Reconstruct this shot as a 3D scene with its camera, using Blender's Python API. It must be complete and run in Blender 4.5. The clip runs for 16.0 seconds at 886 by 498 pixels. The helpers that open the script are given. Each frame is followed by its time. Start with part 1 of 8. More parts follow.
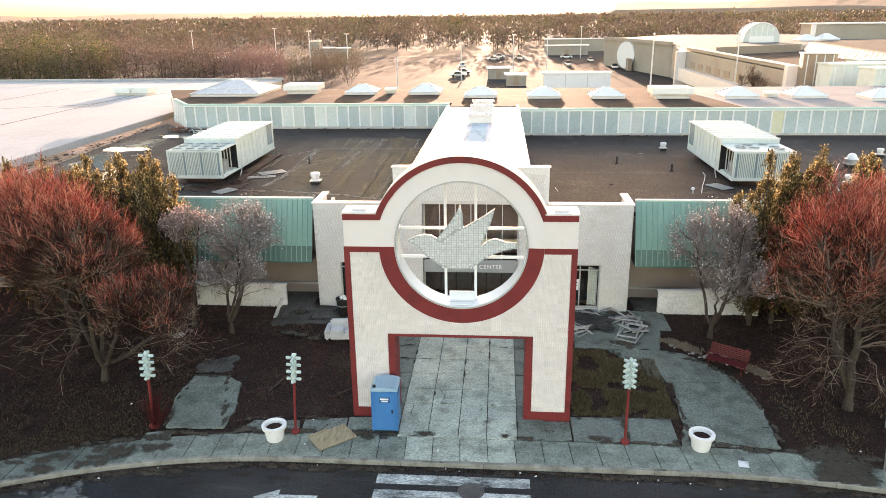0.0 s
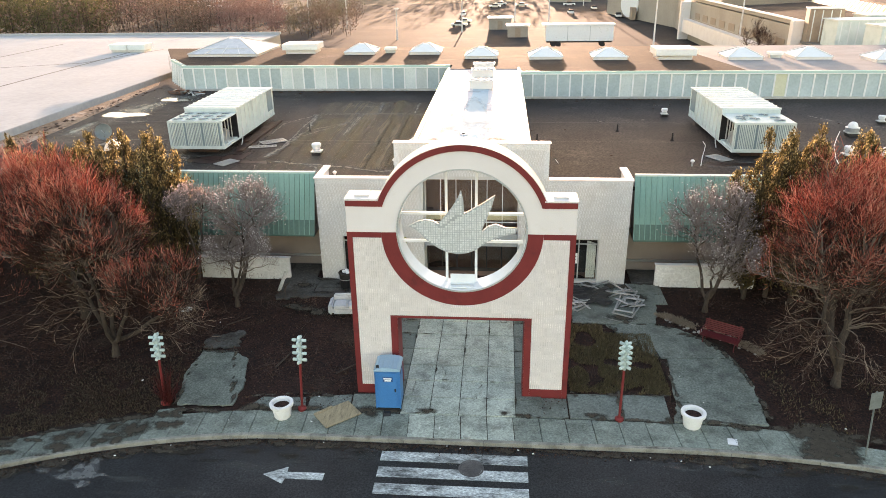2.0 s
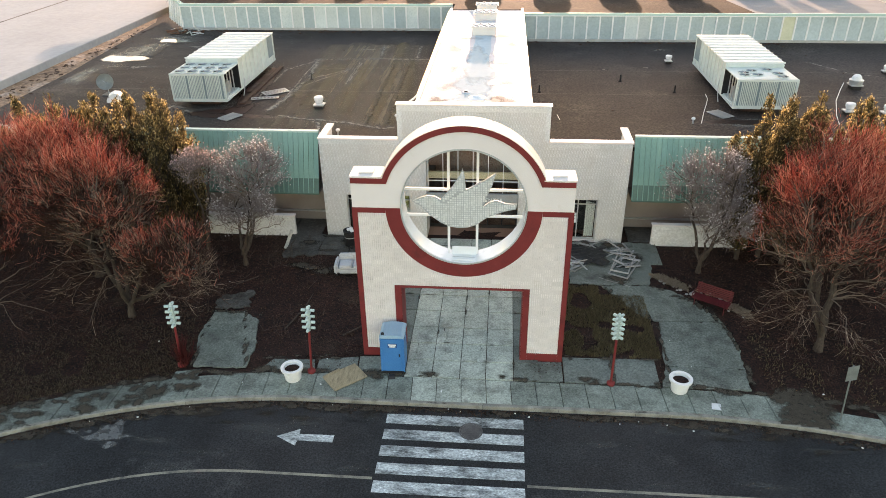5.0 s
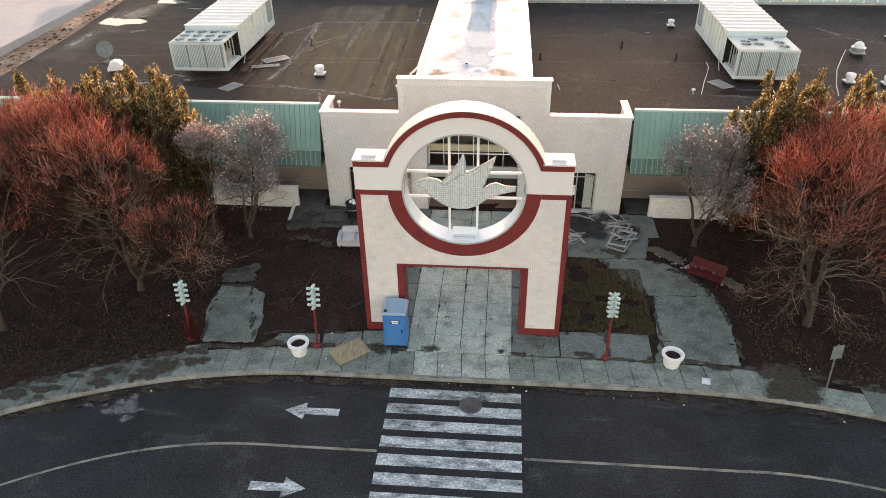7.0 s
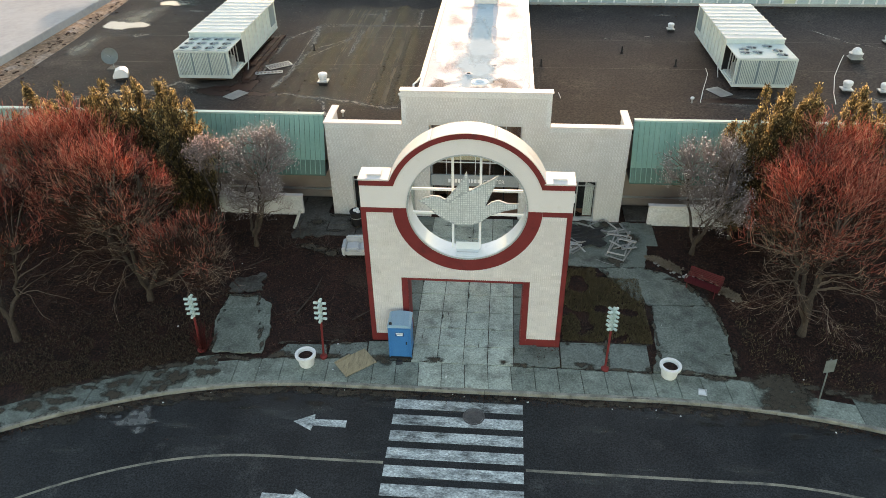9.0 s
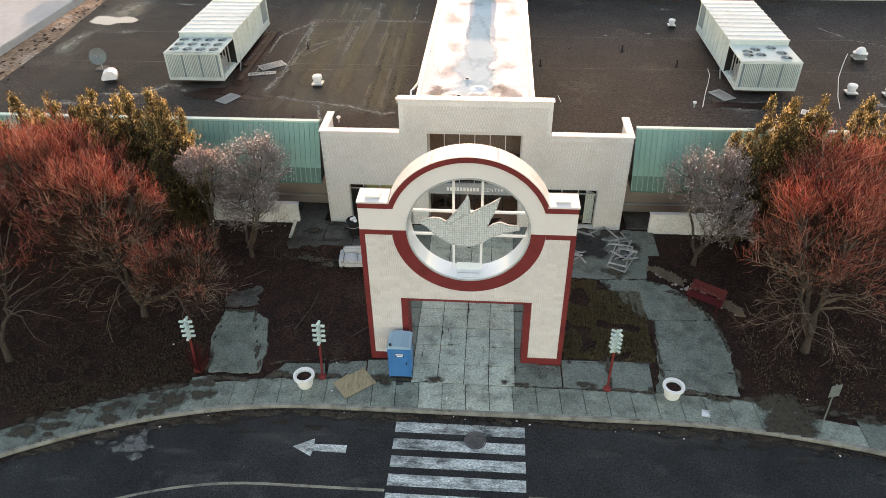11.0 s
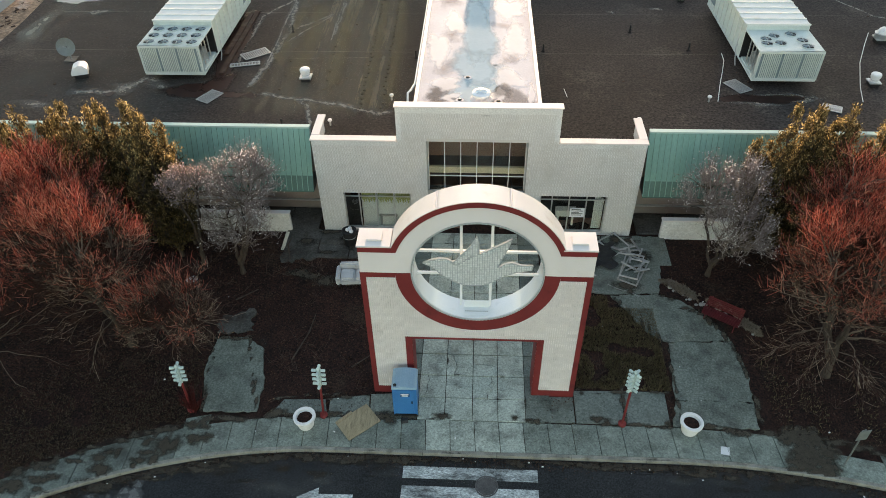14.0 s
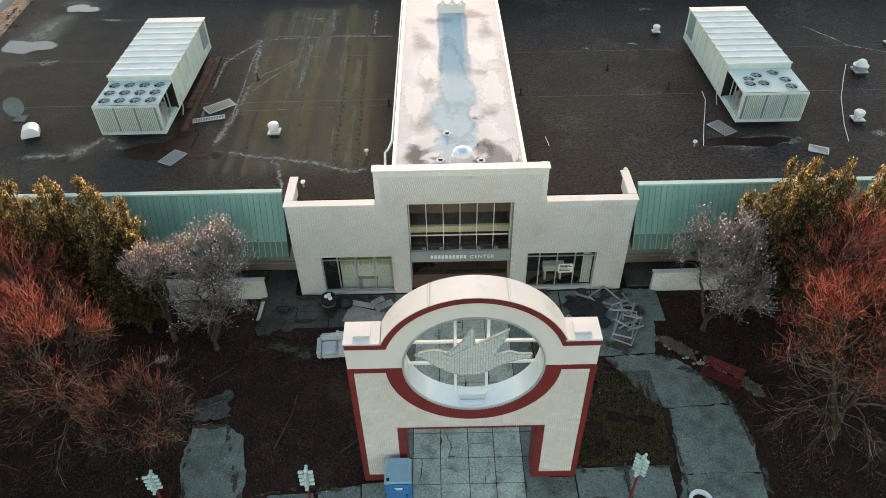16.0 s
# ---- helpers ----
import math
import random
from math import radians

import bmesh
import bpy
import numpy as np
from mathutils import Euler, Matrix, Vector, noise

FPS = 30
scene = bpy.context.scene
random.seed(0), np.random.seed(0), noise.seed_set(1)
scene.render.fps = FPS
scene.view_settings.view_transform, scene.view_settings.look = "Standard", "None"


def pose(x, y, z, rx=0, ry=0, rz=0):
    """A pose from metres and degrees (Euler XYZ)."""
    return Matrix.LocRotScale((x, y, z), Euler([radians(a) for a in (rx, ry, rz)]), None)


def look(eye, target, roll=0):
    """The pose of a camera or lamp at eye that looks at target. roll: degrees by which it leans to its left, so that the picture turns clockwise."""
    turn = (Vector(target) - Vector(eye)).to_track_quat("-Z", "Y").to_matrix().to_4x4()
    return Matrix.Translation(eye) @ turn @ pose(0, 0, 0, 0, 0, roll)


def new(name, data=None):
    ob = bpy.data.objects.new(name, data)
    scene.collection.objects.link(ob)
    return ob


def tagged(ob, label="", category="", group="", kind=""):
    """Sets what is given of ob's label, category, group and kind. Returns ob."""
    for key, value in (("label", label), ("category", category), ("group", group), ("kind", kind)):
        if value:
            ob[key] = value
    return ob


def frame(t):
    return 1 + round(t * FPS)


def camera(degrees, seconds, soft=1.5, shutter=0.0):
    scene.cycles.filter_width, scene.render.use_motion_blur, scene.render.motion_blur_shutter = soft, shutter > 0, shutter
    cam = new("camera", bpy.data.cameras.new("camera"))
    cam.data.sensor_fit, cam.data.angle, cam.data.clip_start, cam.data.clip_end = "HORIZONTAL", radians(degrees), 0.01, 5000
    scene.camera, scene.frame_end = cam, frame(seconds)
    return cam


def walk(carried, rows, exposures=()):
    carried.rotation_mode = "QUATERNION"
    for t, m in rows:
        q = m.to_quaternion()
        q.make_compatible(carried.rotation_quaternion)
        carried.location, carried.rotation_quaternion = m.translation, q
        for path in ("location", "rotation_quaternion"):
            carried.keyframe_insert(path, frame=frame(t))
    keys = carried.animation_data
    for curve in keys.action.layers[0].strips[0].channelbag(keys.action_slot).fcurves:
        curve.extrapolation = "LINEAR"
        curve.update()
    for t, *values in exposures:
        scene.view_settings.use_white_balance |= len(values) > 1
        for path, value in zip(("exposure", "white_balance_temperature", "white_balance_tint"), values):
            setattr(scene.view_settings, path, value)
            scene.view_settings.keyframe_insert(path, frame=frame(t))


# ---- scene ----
cam = camera(64.5, 16.0, soft=0.4)
PATH = [
    (0, (1.428, -24.472, 15.332), (1.271, -22.581, 14.699), -0.8),
    (0.5, (1.415, -24.479, 15.685), (1.258, -22.599, 15.019), -0.8),
    (1, (1.399, -24.471, 16.045), (1.244, -22.605, 15.344), -0.8),
    (1.5, (1.401, -24.458, 16.426), (1.246, -22.605, 15.69), -0.8),
    (2, (1.423, -24.474, 16.816), (1.267, -22.635, 16.045), -0.9),
    (2.5, (1.42, -24.474, 17.205), (1.265, -22.65, 16.399), -0.8),
    (3, (1.395, -24.479, 17.61), (1.241, -22.672, 16.768), -0.8),
    (3.5, (1.412, -24.478, 18.006), (1.258, -22.687, 17.13), -0.8),
    (4, (1.41, -24.454, 18.368), (1.256, -22.679, 17.459), -0.8),
    (6.5, (1.432, -24.403, 20.283), (1.279, -22.723, 19.21), -0.9),
    (7, (1.412, -24.39, 20.616), (1.261, -22.727, 19.516), -0.9),
    (7.5, (1.369, -24.393, 20.965), (1.22, -22.738, 19.853), -0.9),
    (8, (1.381, -24.382, 21.305), (1.231, -22.731, 20.186), -0.9),
    (8.5, (1.348, -24.399, 21.641), (1.198, -22.752, 20.517), -0.9),
    (9, (1.262, -24.314, 22.023), (1.113, -22.672, 20.89), -1.0),
    (9.5, (1.144, -24.099, 22.361), (0.996, -22.464, 21.219), -0.9),
    (12, (0.644, -21.515, 23.79), (0.527, -19.954, 22.546), -1.0),
    (12.5, (0.497, -20.861, 24.094), (0.381, -19.327, 22.815), -1.1),
    (13, (0.321, -20.175, 24.462), (0.205, -18.669, 23.151), -1.1),
    (13.5, (0.137, -19.428, 24.837), (0.028, -17.94, 23.505), -1.2),
    (14, (-0.064, -18.702, 25.143), (-0.154, -17.212, 23.812), -1.1),
    (14.5, (-0.27, -17.921, 25.389), (-0.307, -16.428, 24.058), -1.3),
    (15, (-0.474, -17.11, 25.635), (-0.478, -15.617, 24.305), -1.3),
    (15.5, (-0.702, -16.237, 25.939), (-0.703, -14.743, 24.609), -1.3),
    (16, (-0.915, -15.392, 26.293), (-0.915, -13.896, 24.966), -1.2),
]
EXPOSURES = [(0.0, 3.0, 7300, 26), (2.0, 2.88, 7350, 25), (4.0, 2.78, 7400, 22), (6.4, 2.7, 7600, 31), (7.0, 2.68, 7750, 32), (7.7, 2.61, 7350, 20), (9.5, 2.5, 7250, 19), (12.4, 2.76, 7900, 32), (13.1, 2.54, 7500, 25), (13.7, 2.35, 7200, 18), (14.3, 2.33, 7050, 17), (16.0, 2.32, 7000, 16)]
walk(cam, [(t, look(eye, target, roll)) for t, eye, target, roll in PATH], EXPOSURES)

# ---- light ----
SUN_UP, SUN_TURN = 4.5, 0.0
world = bpy.data.worlds.new("sky")
scene.world = world
world.use_nodes = True
wn = world.node_tree
sky = wn.nodes.new("ShaderNodeTexSky")
sky.sky_type, sky.sun_disc = "NISHITA", False
sky.sun_elevation, sky.sun_rotation = radians(SUN_UP), radians(SUN_TURN)
sky.air_density, sky.dust_density, sky.ozone_density = 1.0, 1.0, 1.0
wn.nodes["Background"].inputs["Strength"].default_value = 0.15
wn.links.new(sky.outputs[0], wn.nodes["Background"].inputs["Color"])
sun = new("sun", bpy.data.lights.new("sun", "SUN"))
sun.data.energy, sun.data.angle, sun.data.color = 2.6, radians(0.5), (1.0, 0.76, 0.56)
sun.matrix_world = look((0, 0, 50), (50 * -math.sin(radians(SUN_TURN)), -50 * math.cos(radians(SUN_TURN)), 50 - 50 * math.tan(radians(SUN_UP))))


# ---- materials ----
def material(name, low, high, rough=0.8, metal=0.0, scale=1.5, grain=40.0, bump=0.15, stain=None, stain_scale=0.5, stain_amount=0.4, vary=0.0, clear=0.0, streak=None, spec=0.3, speck=0.0):
    """Two colours mixed by noise at two scales, with stains, fine relief and a spread from piece to piece."""
    m = bpy.data.materials.new(name)
    m.use_nodes = True
    nt = m.node_tree
    b = nt.nodes["Principled BSDF"]
    b.inputs["Metallic"].default_value, b.inputs["Specular IOR Level"].default_value = metal, spec
    where = nt.nodes.new("ShaderNodeNewGeometry").outputs["Position"]
    if streak:
        mp = nt.nodes.new("ShaderNodeMapping")
        mp.inputs["Scale"].default_value = streak
        nt.links.new(where, mp.inputs["Vector"])
        where = mp.outputs[0]

    def tex(s, detail=4.0, rgh=0.6):
        n = nt.nodes.new("ShaderNodeTexNoise")
        n.inputs["Scale"].default_value, n.inputs["Detail"].default_value, n.inputs["Roughness"].default_value = s, detail, rgh
        nt.links.new(where, n.inputs["Vector"])
        return n.outputs["Fac"]

    def ramp(f, a, c):
        r = nt.nodes.new("ShaderNodeMapRange")
        r.inputs["From Min"].default_value, r.inputs["From Max"].default_value = a, c
        nt.links.new(f, r.inputs["Value"])
        return r.outputs[0]

    def mix(f, a, c, mode="MIX"):
        x = nt.nodes.new("ShaderNodeMix")
        x.data_type, x.blend_type = "RGBA", mode
        for sock, v in ((x.inputs["Factor"], f), (x.inputs["A"], a), (x.inputs["B"], c)):
            if isinstance(v, (tuple, list)):
                sock.default_value = (*v, 1)
            elif isinstance(v, (int, float)):
                sock.default_value = v
            else:
                nt.links.new(v, sock)
        return x.outputs["Result"]

    big, small = tex(scale), tex(grain, 3.0)
    add = nt.nodes.new("ShaderNodeMath")
    add.operation = "MULTIPLY_ADD"
    nt.links.new(small, add.inputs[0])
    add.inputs[1].default_value = 0.5
    half = nt.nodes.new("ShaderNodeMath")
    half.operation = "MULTIPLY"
    nt.links.new(big, half.inputs[0])
    half.inputs[1].default_value = 0.5
    nt.links.new(half.outputs[0], add.inputs[2])
    col = mix(ramp(add.outputs[0], 0.35, 0.65), low, high)
    if stain:
        s = ramp(tex(stain_scale, 6.0, 0.65), 0.62 - 0.25 * stain_amount, 0.72)
        sm = nt.nodes.new("ShaderNodeMath")
        sm.operation = "MULTIPLY"
        nt.links.new(s, sm.inputs[0])
        sm.inputs[1].default_value = min(1.0, 0.5 + stain_amount)
        col = mix(sm.outputs[0], col, stain)
    if vary:
        rnd = nt.nodes.new("ShaderNodeObjectInfo").outputs["Random"]
        isl = nt.nodes.new("ShaderNodeNewGeometry").outputs["Random Per Island"]
        sm = nt.nodes.new("ShaderNodeMath")
        sm.operation = "ADD"
        nt.links.new(rnd, sm.inputs[0])
        nt.links.new(isl, sm.inputs[1])
        fr = nt.nodes.new("ShaderNodeMath")
        fr.operation = "FRACT"
        nt.links.new(sm.outputs[0], fr.inputs[0])
        hs = nt.nodes.new("ShaderNodeHueSaturation")
        rr = nt.nodes.new("ShaderNodeMapRange")
        rr.inputs["To Min"].default_value, rr.inputs["To Max"].default_value = 1 - vary, 1 + vary
        nt.links.new(fr.outputs[0], rr.inputs["Value"])
        nt.links.new(rr.outputs[0], hs.inputs["Value"])
        nt.links.new(col, hs.inputs["Color"])
        col = hs.outputs[0]
    if speck:
        hs = nt.nodes.new("ShaderNodeHueSaturation")
        rr = nt.nodes.new("ShaderNodeMapRange")
        rr.inputs["From Min"].default_value, rr.inputs["From Max"].default_value = 0.33, 0.67
        rr.inputs["To Min"].default_value, rr.inputs["To Max"].default_value = 1 - speck, 1 + speck
        nt.links.new(tex(grain * 0.8, 2.0, 0.7), rr.inputs["Value"])
        nt.links.new(rr.outputs[0], hs.inputs["Value"])
        nt.links.new(col, hs.inputs["Color"])
        col = hs.outputs[0]
    nt.links.new(col, b.inputs["Base Color"])
    rg = nt.nodes.new("ShaderNodeMapRange")
    rg.inputs["To Min"].default_value, rg.inputs["To Max"].default_value = max(0.03, rough - 0.12), min(1.0, rough + 0.1)
    nt.links.new(small, rg.inputs["Value"])
    nt.links.new(rg.outputs[0], b.inputs["Roughness"])
    if bump:
        bp = nt.nodes.new("ShaderNodeBump")
        bp.inputs["Strength"].default_value, bp.inputs["Distance"].default_value = bump, 0.02
        nt.links.new(add.outputs[0], bp.inputs["Height"])
        nt.links.new(bp.outputs[0], b.inputs["Normal"])
    if clear:
        b.inputs["Coat Weight"].default_value = clear
    return m


def film_material(name, low, high, rough=0.85, grain=14.0, scale=1.6, wob=0.9, cut=0.32, gain=2.6, share=1.0, spec=0.2, streak=None):
    """A thin stain that thins out towards its rim with a ragged edge."""
    m = material(name, low, high, rough, scale=scale, grain=grain, bump=0.1, spec=spec)
    nt = m.node_tree
    at = nt.nodes.new("ShaderNodeAttribute")
    at.attribute_name = "edge"
    n = nt.nodes.new("ShaderNodeTexNoise")
    n.inputs["Scale"].default_value, n.inputs["Detail"].default_value, n.inputs["Roughness"].default_value = scale, 6.0, 0.65
    where = nt.nodes.new("ShaderNodeNewGeometry").outputs["Position"]
    if streak:
        mp = nt.nodes.new("ShaderNodeMapping")
        mp.inputs["Scale"].default_value = streak
        nt.links.new(where, mp.inputs["Vector"])
        where = mp.outputs[0]
    nt.links.new(where, n.inputs["Vector"])
    a = nt.nodes.new("ShaderNodeMath")
    a.operation = "MULTIPLY_ADD"
    nt.links.new(n.outputs["Fac"], a.inputs[0])
    a.inputs[1].default_value = wob
    nt.links.new(at.outputs["Fac"], a.inputs[2])
    r = nt.nodes.new("ShaderNodeMapRange")
    r.inputs["From Min"].default_value, r.inputs["From Max"].default_value = cut + wob * 0.5, cut + wob * 0.5 + 1.0 / gain
    r.inputs["To Min"].default_value, r.inputs["To Max"].default_value = 0.0, share
    nt.links.new(a.outputs[0], r.inputs["Value"])
    t = nt.nodes.new("ShaderNodeBsdfTransparent")
    x = nt.nodes.new("ShaderNodeMixShader")
    nt.links.new(r.outputs[0], x.inputs[0])
    nt.links.new(t.outputs[0], x.inputs[1])
    nt.links.new(nt.nodes["Principled BSDF"].outputs[0], x.inputs[2])
    nt.links.new(x.outputs[0], nt.nodes["Material Output"].inputs["Surface"])
    return m


def leaf_material(name, colours, through_share=0.35, rough=0.7):
    """Leaves, buds and twigs: a colour for each island, lit from both sides."""
    m = bpy.data.materials.new(name)
    m.use_nodes = True
    nt = m.node_tree
    b = nt.nodes["Principled BSDF"]
    b.inputs["Roughness"].default_value, b.inputs["Specular IOR Level"].default_value = rough, 0.2
    isl = nt.nodes.new("ShaderNodeNewGeometry").outputs["Random Per Island"]
    r = nt.nodes.new("ShaderNodeValToRGB")
    e = r.color_ramp.elements
    while len(e) < len(colours):
        e.new(0.5)
    for i, c in enumerate(colours):
        e[i].position, e[i].color = i / max(1, len(colours) - 1), (*c, 1)
    nt.links.new(isl, r.inputs["Fac"])
    nt.links.new(r.outputs[0], b.inputs["Base Color"])
    t = nt.nodes.new("ShaderNodeBsdfTranslucent")
    nt.links.new(r.outputs[0], t.inputs["Color"])
    x = nt.nodes.new("ShaderNodeMixShader")
    x.inputs[0].default_value = through_share
    nt.links.new(b.outputs[0], x.inputs[1])
    nt.links.new(t.outputs[0], x.inputs[2])
    nt.links.new(x.outputs[0], nt.nodes["Material Output"].inputs["Surface"])
    return m


def glass_material(name, tint, rough=0.05):
    """A thin pane: part mirror, part see-through."""
    m = bpy.data.materials.new(name)
    m.use_nodes = True
    nt = m.node_tree
    gl = nt.nodes.new("ShaderNodeBsdfGlossy")
    gl.inputs["Roughness"].default_value = rough
    tr = nt.nodes.new("ShaderNodeBsdfTransparent")
    tr.inputs["Color"].default_value = (*tint, 1)
    x = nt.nodes.new("ShaderNodeMixShader")
    x.inputs[0].default_value = 0.07
    nt.links.new(tr.outputs[0], x.inputs[1])
    nt.links.new(gl.outputs[0], x.inputs[2])
    nt.links.new(x.outputs[0], nt.nodes["Material Output"].inputs["Surface"])
    return m


ASPHALT = material("asphalt", (0.006, 0.007, 0.0077), (0.028, 0.031, 0.0325), 0.66, scale=0.5, grain=18, bump=0.5, spec=0.3, stain=(0.07, 0.073, 0.07), stain_scale=0.35, stain_amount=0.15, speck=0.8)
GREEN_DARK = material("darker_green_metal", (0.085, 0.165, 0.138), (0.125, 0.225, 0.19), 0.6, scale=0.5, grain=12, bump=0.05, vary=0.05)
FAR_ASPHALT = material("far_asphalt", (0.03, 0.03, 0.031), (0.055, 0.054, 0.054), 0.98, scale=0.08, grain=2, bump=0.1, stain=(0.1, 0.098, 0.09), stain_scale=0.05, stain_amount=0.3, spec=0.05)
SOIL = material("soil", (0.009, 0.0038, 0.0026), (0.042, 0.0175, 0.0115), 0.95, scale=1.2, grain=14, bump=0.9, stain=(0.058, 0.04, 0.025), stain_scale=0.4, stain_amount=0.2, speck=0.85)
FIELD = material("field", (0.045, 0.034, 0.022), (0.1, 0.075, 0.048), 0.95, scale=0.03, grain=0.8, bump=0.2)
CONCRETE = material("concrete", (0.145, 0.172, 0.146), (0.295, 0.335, 0.285), 0.85, scale=0.7, grain=16, bump=0.3, stain=(0.11, 0.118, 0.102), stain_scale=1.1, stain_amount=0.4, vary=0.06, speck=0.27)
CONCRETE_PATH = material("path_concrete", (0.103, 0.121, 0.103), (0.21, 0.236, 0.2), 0.85, scale=0.6, grain=14, bump=0.3, stain=(0.075, 0.08, 0.07), stain_scale=0.8, stain_amount=0.4, speck=0.3)
PLAZA = material("plaza_concrete", (0.275, 0.312, 0.266), (0.52, 0.575, 0.495), 0.8, scale=0.8, grain=16, bump=0.3, stain=(0.17, 0.18, 0.157), stain_scale=1.3, stain_amount=0.4, vary=0.05, speck=0.24)
CONCRETE_DARK = material("damp_concrete", (0.107, 0.125, 0.109), (0.209, 0.239, 0.206), 0.75, scale=0.8, grain=16, bump=0.25, stain=(0.048, 0.05, 0.042), stain_scale=0.8, stain_amount=0.4, vary=0.08, speck=0.3)
DAMP_PATH = material("damp_dirty_path", (0.045, 0.045, 0.04), (0.11, 0.108, 0.096), 0.85, scale=0.7, grain=12, bump=0.35, stain=(0.03, 0.022, 0.017), stain_scale=0.9, stain_amount=0.5, speck=0.3)
KERB = material("kerb_concrete", (0.17, 0.17, 0.15), (0.34, 0.33, 0.28), 0.85, scale=1.3, grain=30, bump=0.35, stain=(0.1, 0.09, 0.07), stain_scale=1.6, stain_amount=0.45, vary=0.12)
ROAD_PAINT = material("worn_road_paint", (0.3, 0.34, 0.335), (0.68, 0.72, 0.7), 0.75, scale=2.5, grain=16, bump=0.3, stain=(0.035, 0.039, 0.04), stain_scale=1.9, stain_amount=0.72, streak=(0.7, 1.6, 1), speck=0.45)
LINE_PAINT = material("faded_yellow_line", (0.17, 0.16, 0.13), (0.36, 0.34, 0.26), 0.8, scale=2.0, grain=20, bump=0.3, stain=(0.06, 0.06, 0.06), stain_scale=1.5, stain_amount=0.5)
CREAM = material("cream_block", (0.71, 0.66, 0.63), (0.82, 0.77, 0.74), 0.8, scale=0.8, grain=25, bump=0.2, stain=(0.5, 0.47, 0.425), stain_scale=1.1, stain_amount=0.28, vary=0.09, speck=0.1)
STUCCO = material("cream_stucco", (0.7, 0.65, 0.622), (0.79, 0.742, 0.714), 0.8, scale=0.5, grain=30, bump=0.12, stain=(0.6, 0.54, 0.45), stain_scale=0.7, stain_amount=0.15)
CAP_WHITE = material("white_cap_metal", (0.66, 0.63, 0.6), (0.76, 0.73, 0.7), 0.5, scale=0.6, grain=30, bump=0.05, stain=(0.55, 0.5, 0.45), stain_scale=0.9, stain_amount=0.15)
RED = material("dark_red_paint", (0.16, 0.022, 0.022), (0.23, 0.034, 0.032), 0.6, scale=0.9, grain=40, bump=0.12, stain=(0.09, 0.018, 0.018), stain_scale=0.8, stain_amount=0.3)
WHITE_METAL = material("white_metal", (0.74, 0.77, 0.77), (0.84, 0.86, 0.86), 0.14, scale=1.0, grain=30, bump=0.03, stain=(0.6, 0.63, 0.62), stain_scale=1.0, stain_amount=0.2, spec=0.6)
BAR_WHITE = material("white_bar_paint", (0.76, 0.76, 0.74), (0.85, 0.85, 0.83), 0.5, scale=1, grain=30, bump=0.05)
BIRD_TILE = material("pale_grey_tile", (0.55, 0.57, 0.56), (0.74, 0.75, 0.73), 0.5, scale=1.5, grain=20, bump=0.08, vary=0.1)
BIRD_BASE = material("grey_mesh_backing", (0.36, 0.39, 0.39), (0.46, 0.49, 0.49), 0.6, scale=2, grain=30, bump=0.1)
WALL_WHITE = material("white_painted_block", (0.575, 0.59, 0.575), (0.715, 0.725, 0.708), 0.85, scale=0.6, grain=14, bump=0.5, stain=(0.5, 0.49, 0.45), stain_scale=0.5, stain_amount=0.25, vary=0.03, speck=0.13)
WALL_JOINT = material("block_joint", (0.5, 0.5, 0.47), (0.61, 0.605, 0.575), 0.9, scale=0.8, grain=30, bump=0.2)
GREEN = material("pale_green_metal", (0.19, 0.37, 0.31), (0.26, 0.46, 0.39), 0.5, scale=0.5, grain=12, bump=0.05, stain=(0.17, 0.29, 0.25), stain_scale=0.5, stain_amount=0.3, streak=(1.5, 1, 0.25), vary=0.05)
GREEN_CAP = material("pale_green_cap", (0.38, 0.55, 0.5), (0.48, 0.64, 0.58), 0.5, scale=0.6, grain=20, bump=0.05)
DARK_WALL = material("brown_wall", (0.24, 0.2, 0.175), (0.33, 0.28, 0.245), 0.85, scale=0.6, grain=25, bump=0.15)
ROOF = material("dark_roof_membrane", (0.02, 0.0165, 0.0155), (0.05, 0.041, 0.037), 0.75, scale=0.3, grain=9, bump=0.25, stain=(0.09, 0.076, 0.064), stain_scale=0.22, stain_amount=0.22, spec=0.16, speck=0.7)
ROOF_PATCH = material("pale_roof_stain", (0.12, 0.115, 0.105), (0.22, 0.205, 0.18), 0.85, scale=0.8, grain=16, bump=0.2, stain=(0.08, 0.075, 0.07), stain_scale=0.9, stain_amount=0.5)
ROOF_WHITE = material("white_roof_coating", (0.56, 0.54, 0.55), (0.72, 0.7, 0.705), 0.8, scale=0.5, grain=10, bump=0.12, stain=(0.5, 0.46, 0.455), stain_scale=0.35, stain_amount=0.25, spec=0.15)
DECK_WHITE = material("white_deck_coating", (0.25, 0.24, 0.235), (0.35, 0.335, 0.325), 0.85, scale=0.4, grain=8, bump=0.1, stain=(0.3, 0.27, 0.26), stain_scale=0.3, stain_amount=0.3, spec=0.1)
ROOF_PALE = material("pale_far_roof", (0.3, 0.315, 0.325), (0.4, 0.415, 0.42), 0.9, scale=0.08, grain=2, bump=0.05, stain=(0.42, 0.44, 0.45), stain_scale=0.06, stain_amount=0.3)
UNIT = material("pale_unit_metal", (0.5, 0.57, 0.54), (0.64, 0.7, 0.66), 0.5, scale=0.9, grain=20, bump=0.06, stain=(0.4, 0.45, 0.42), stain_scale=0.7, stain_amount=0.3, vary=0.04)
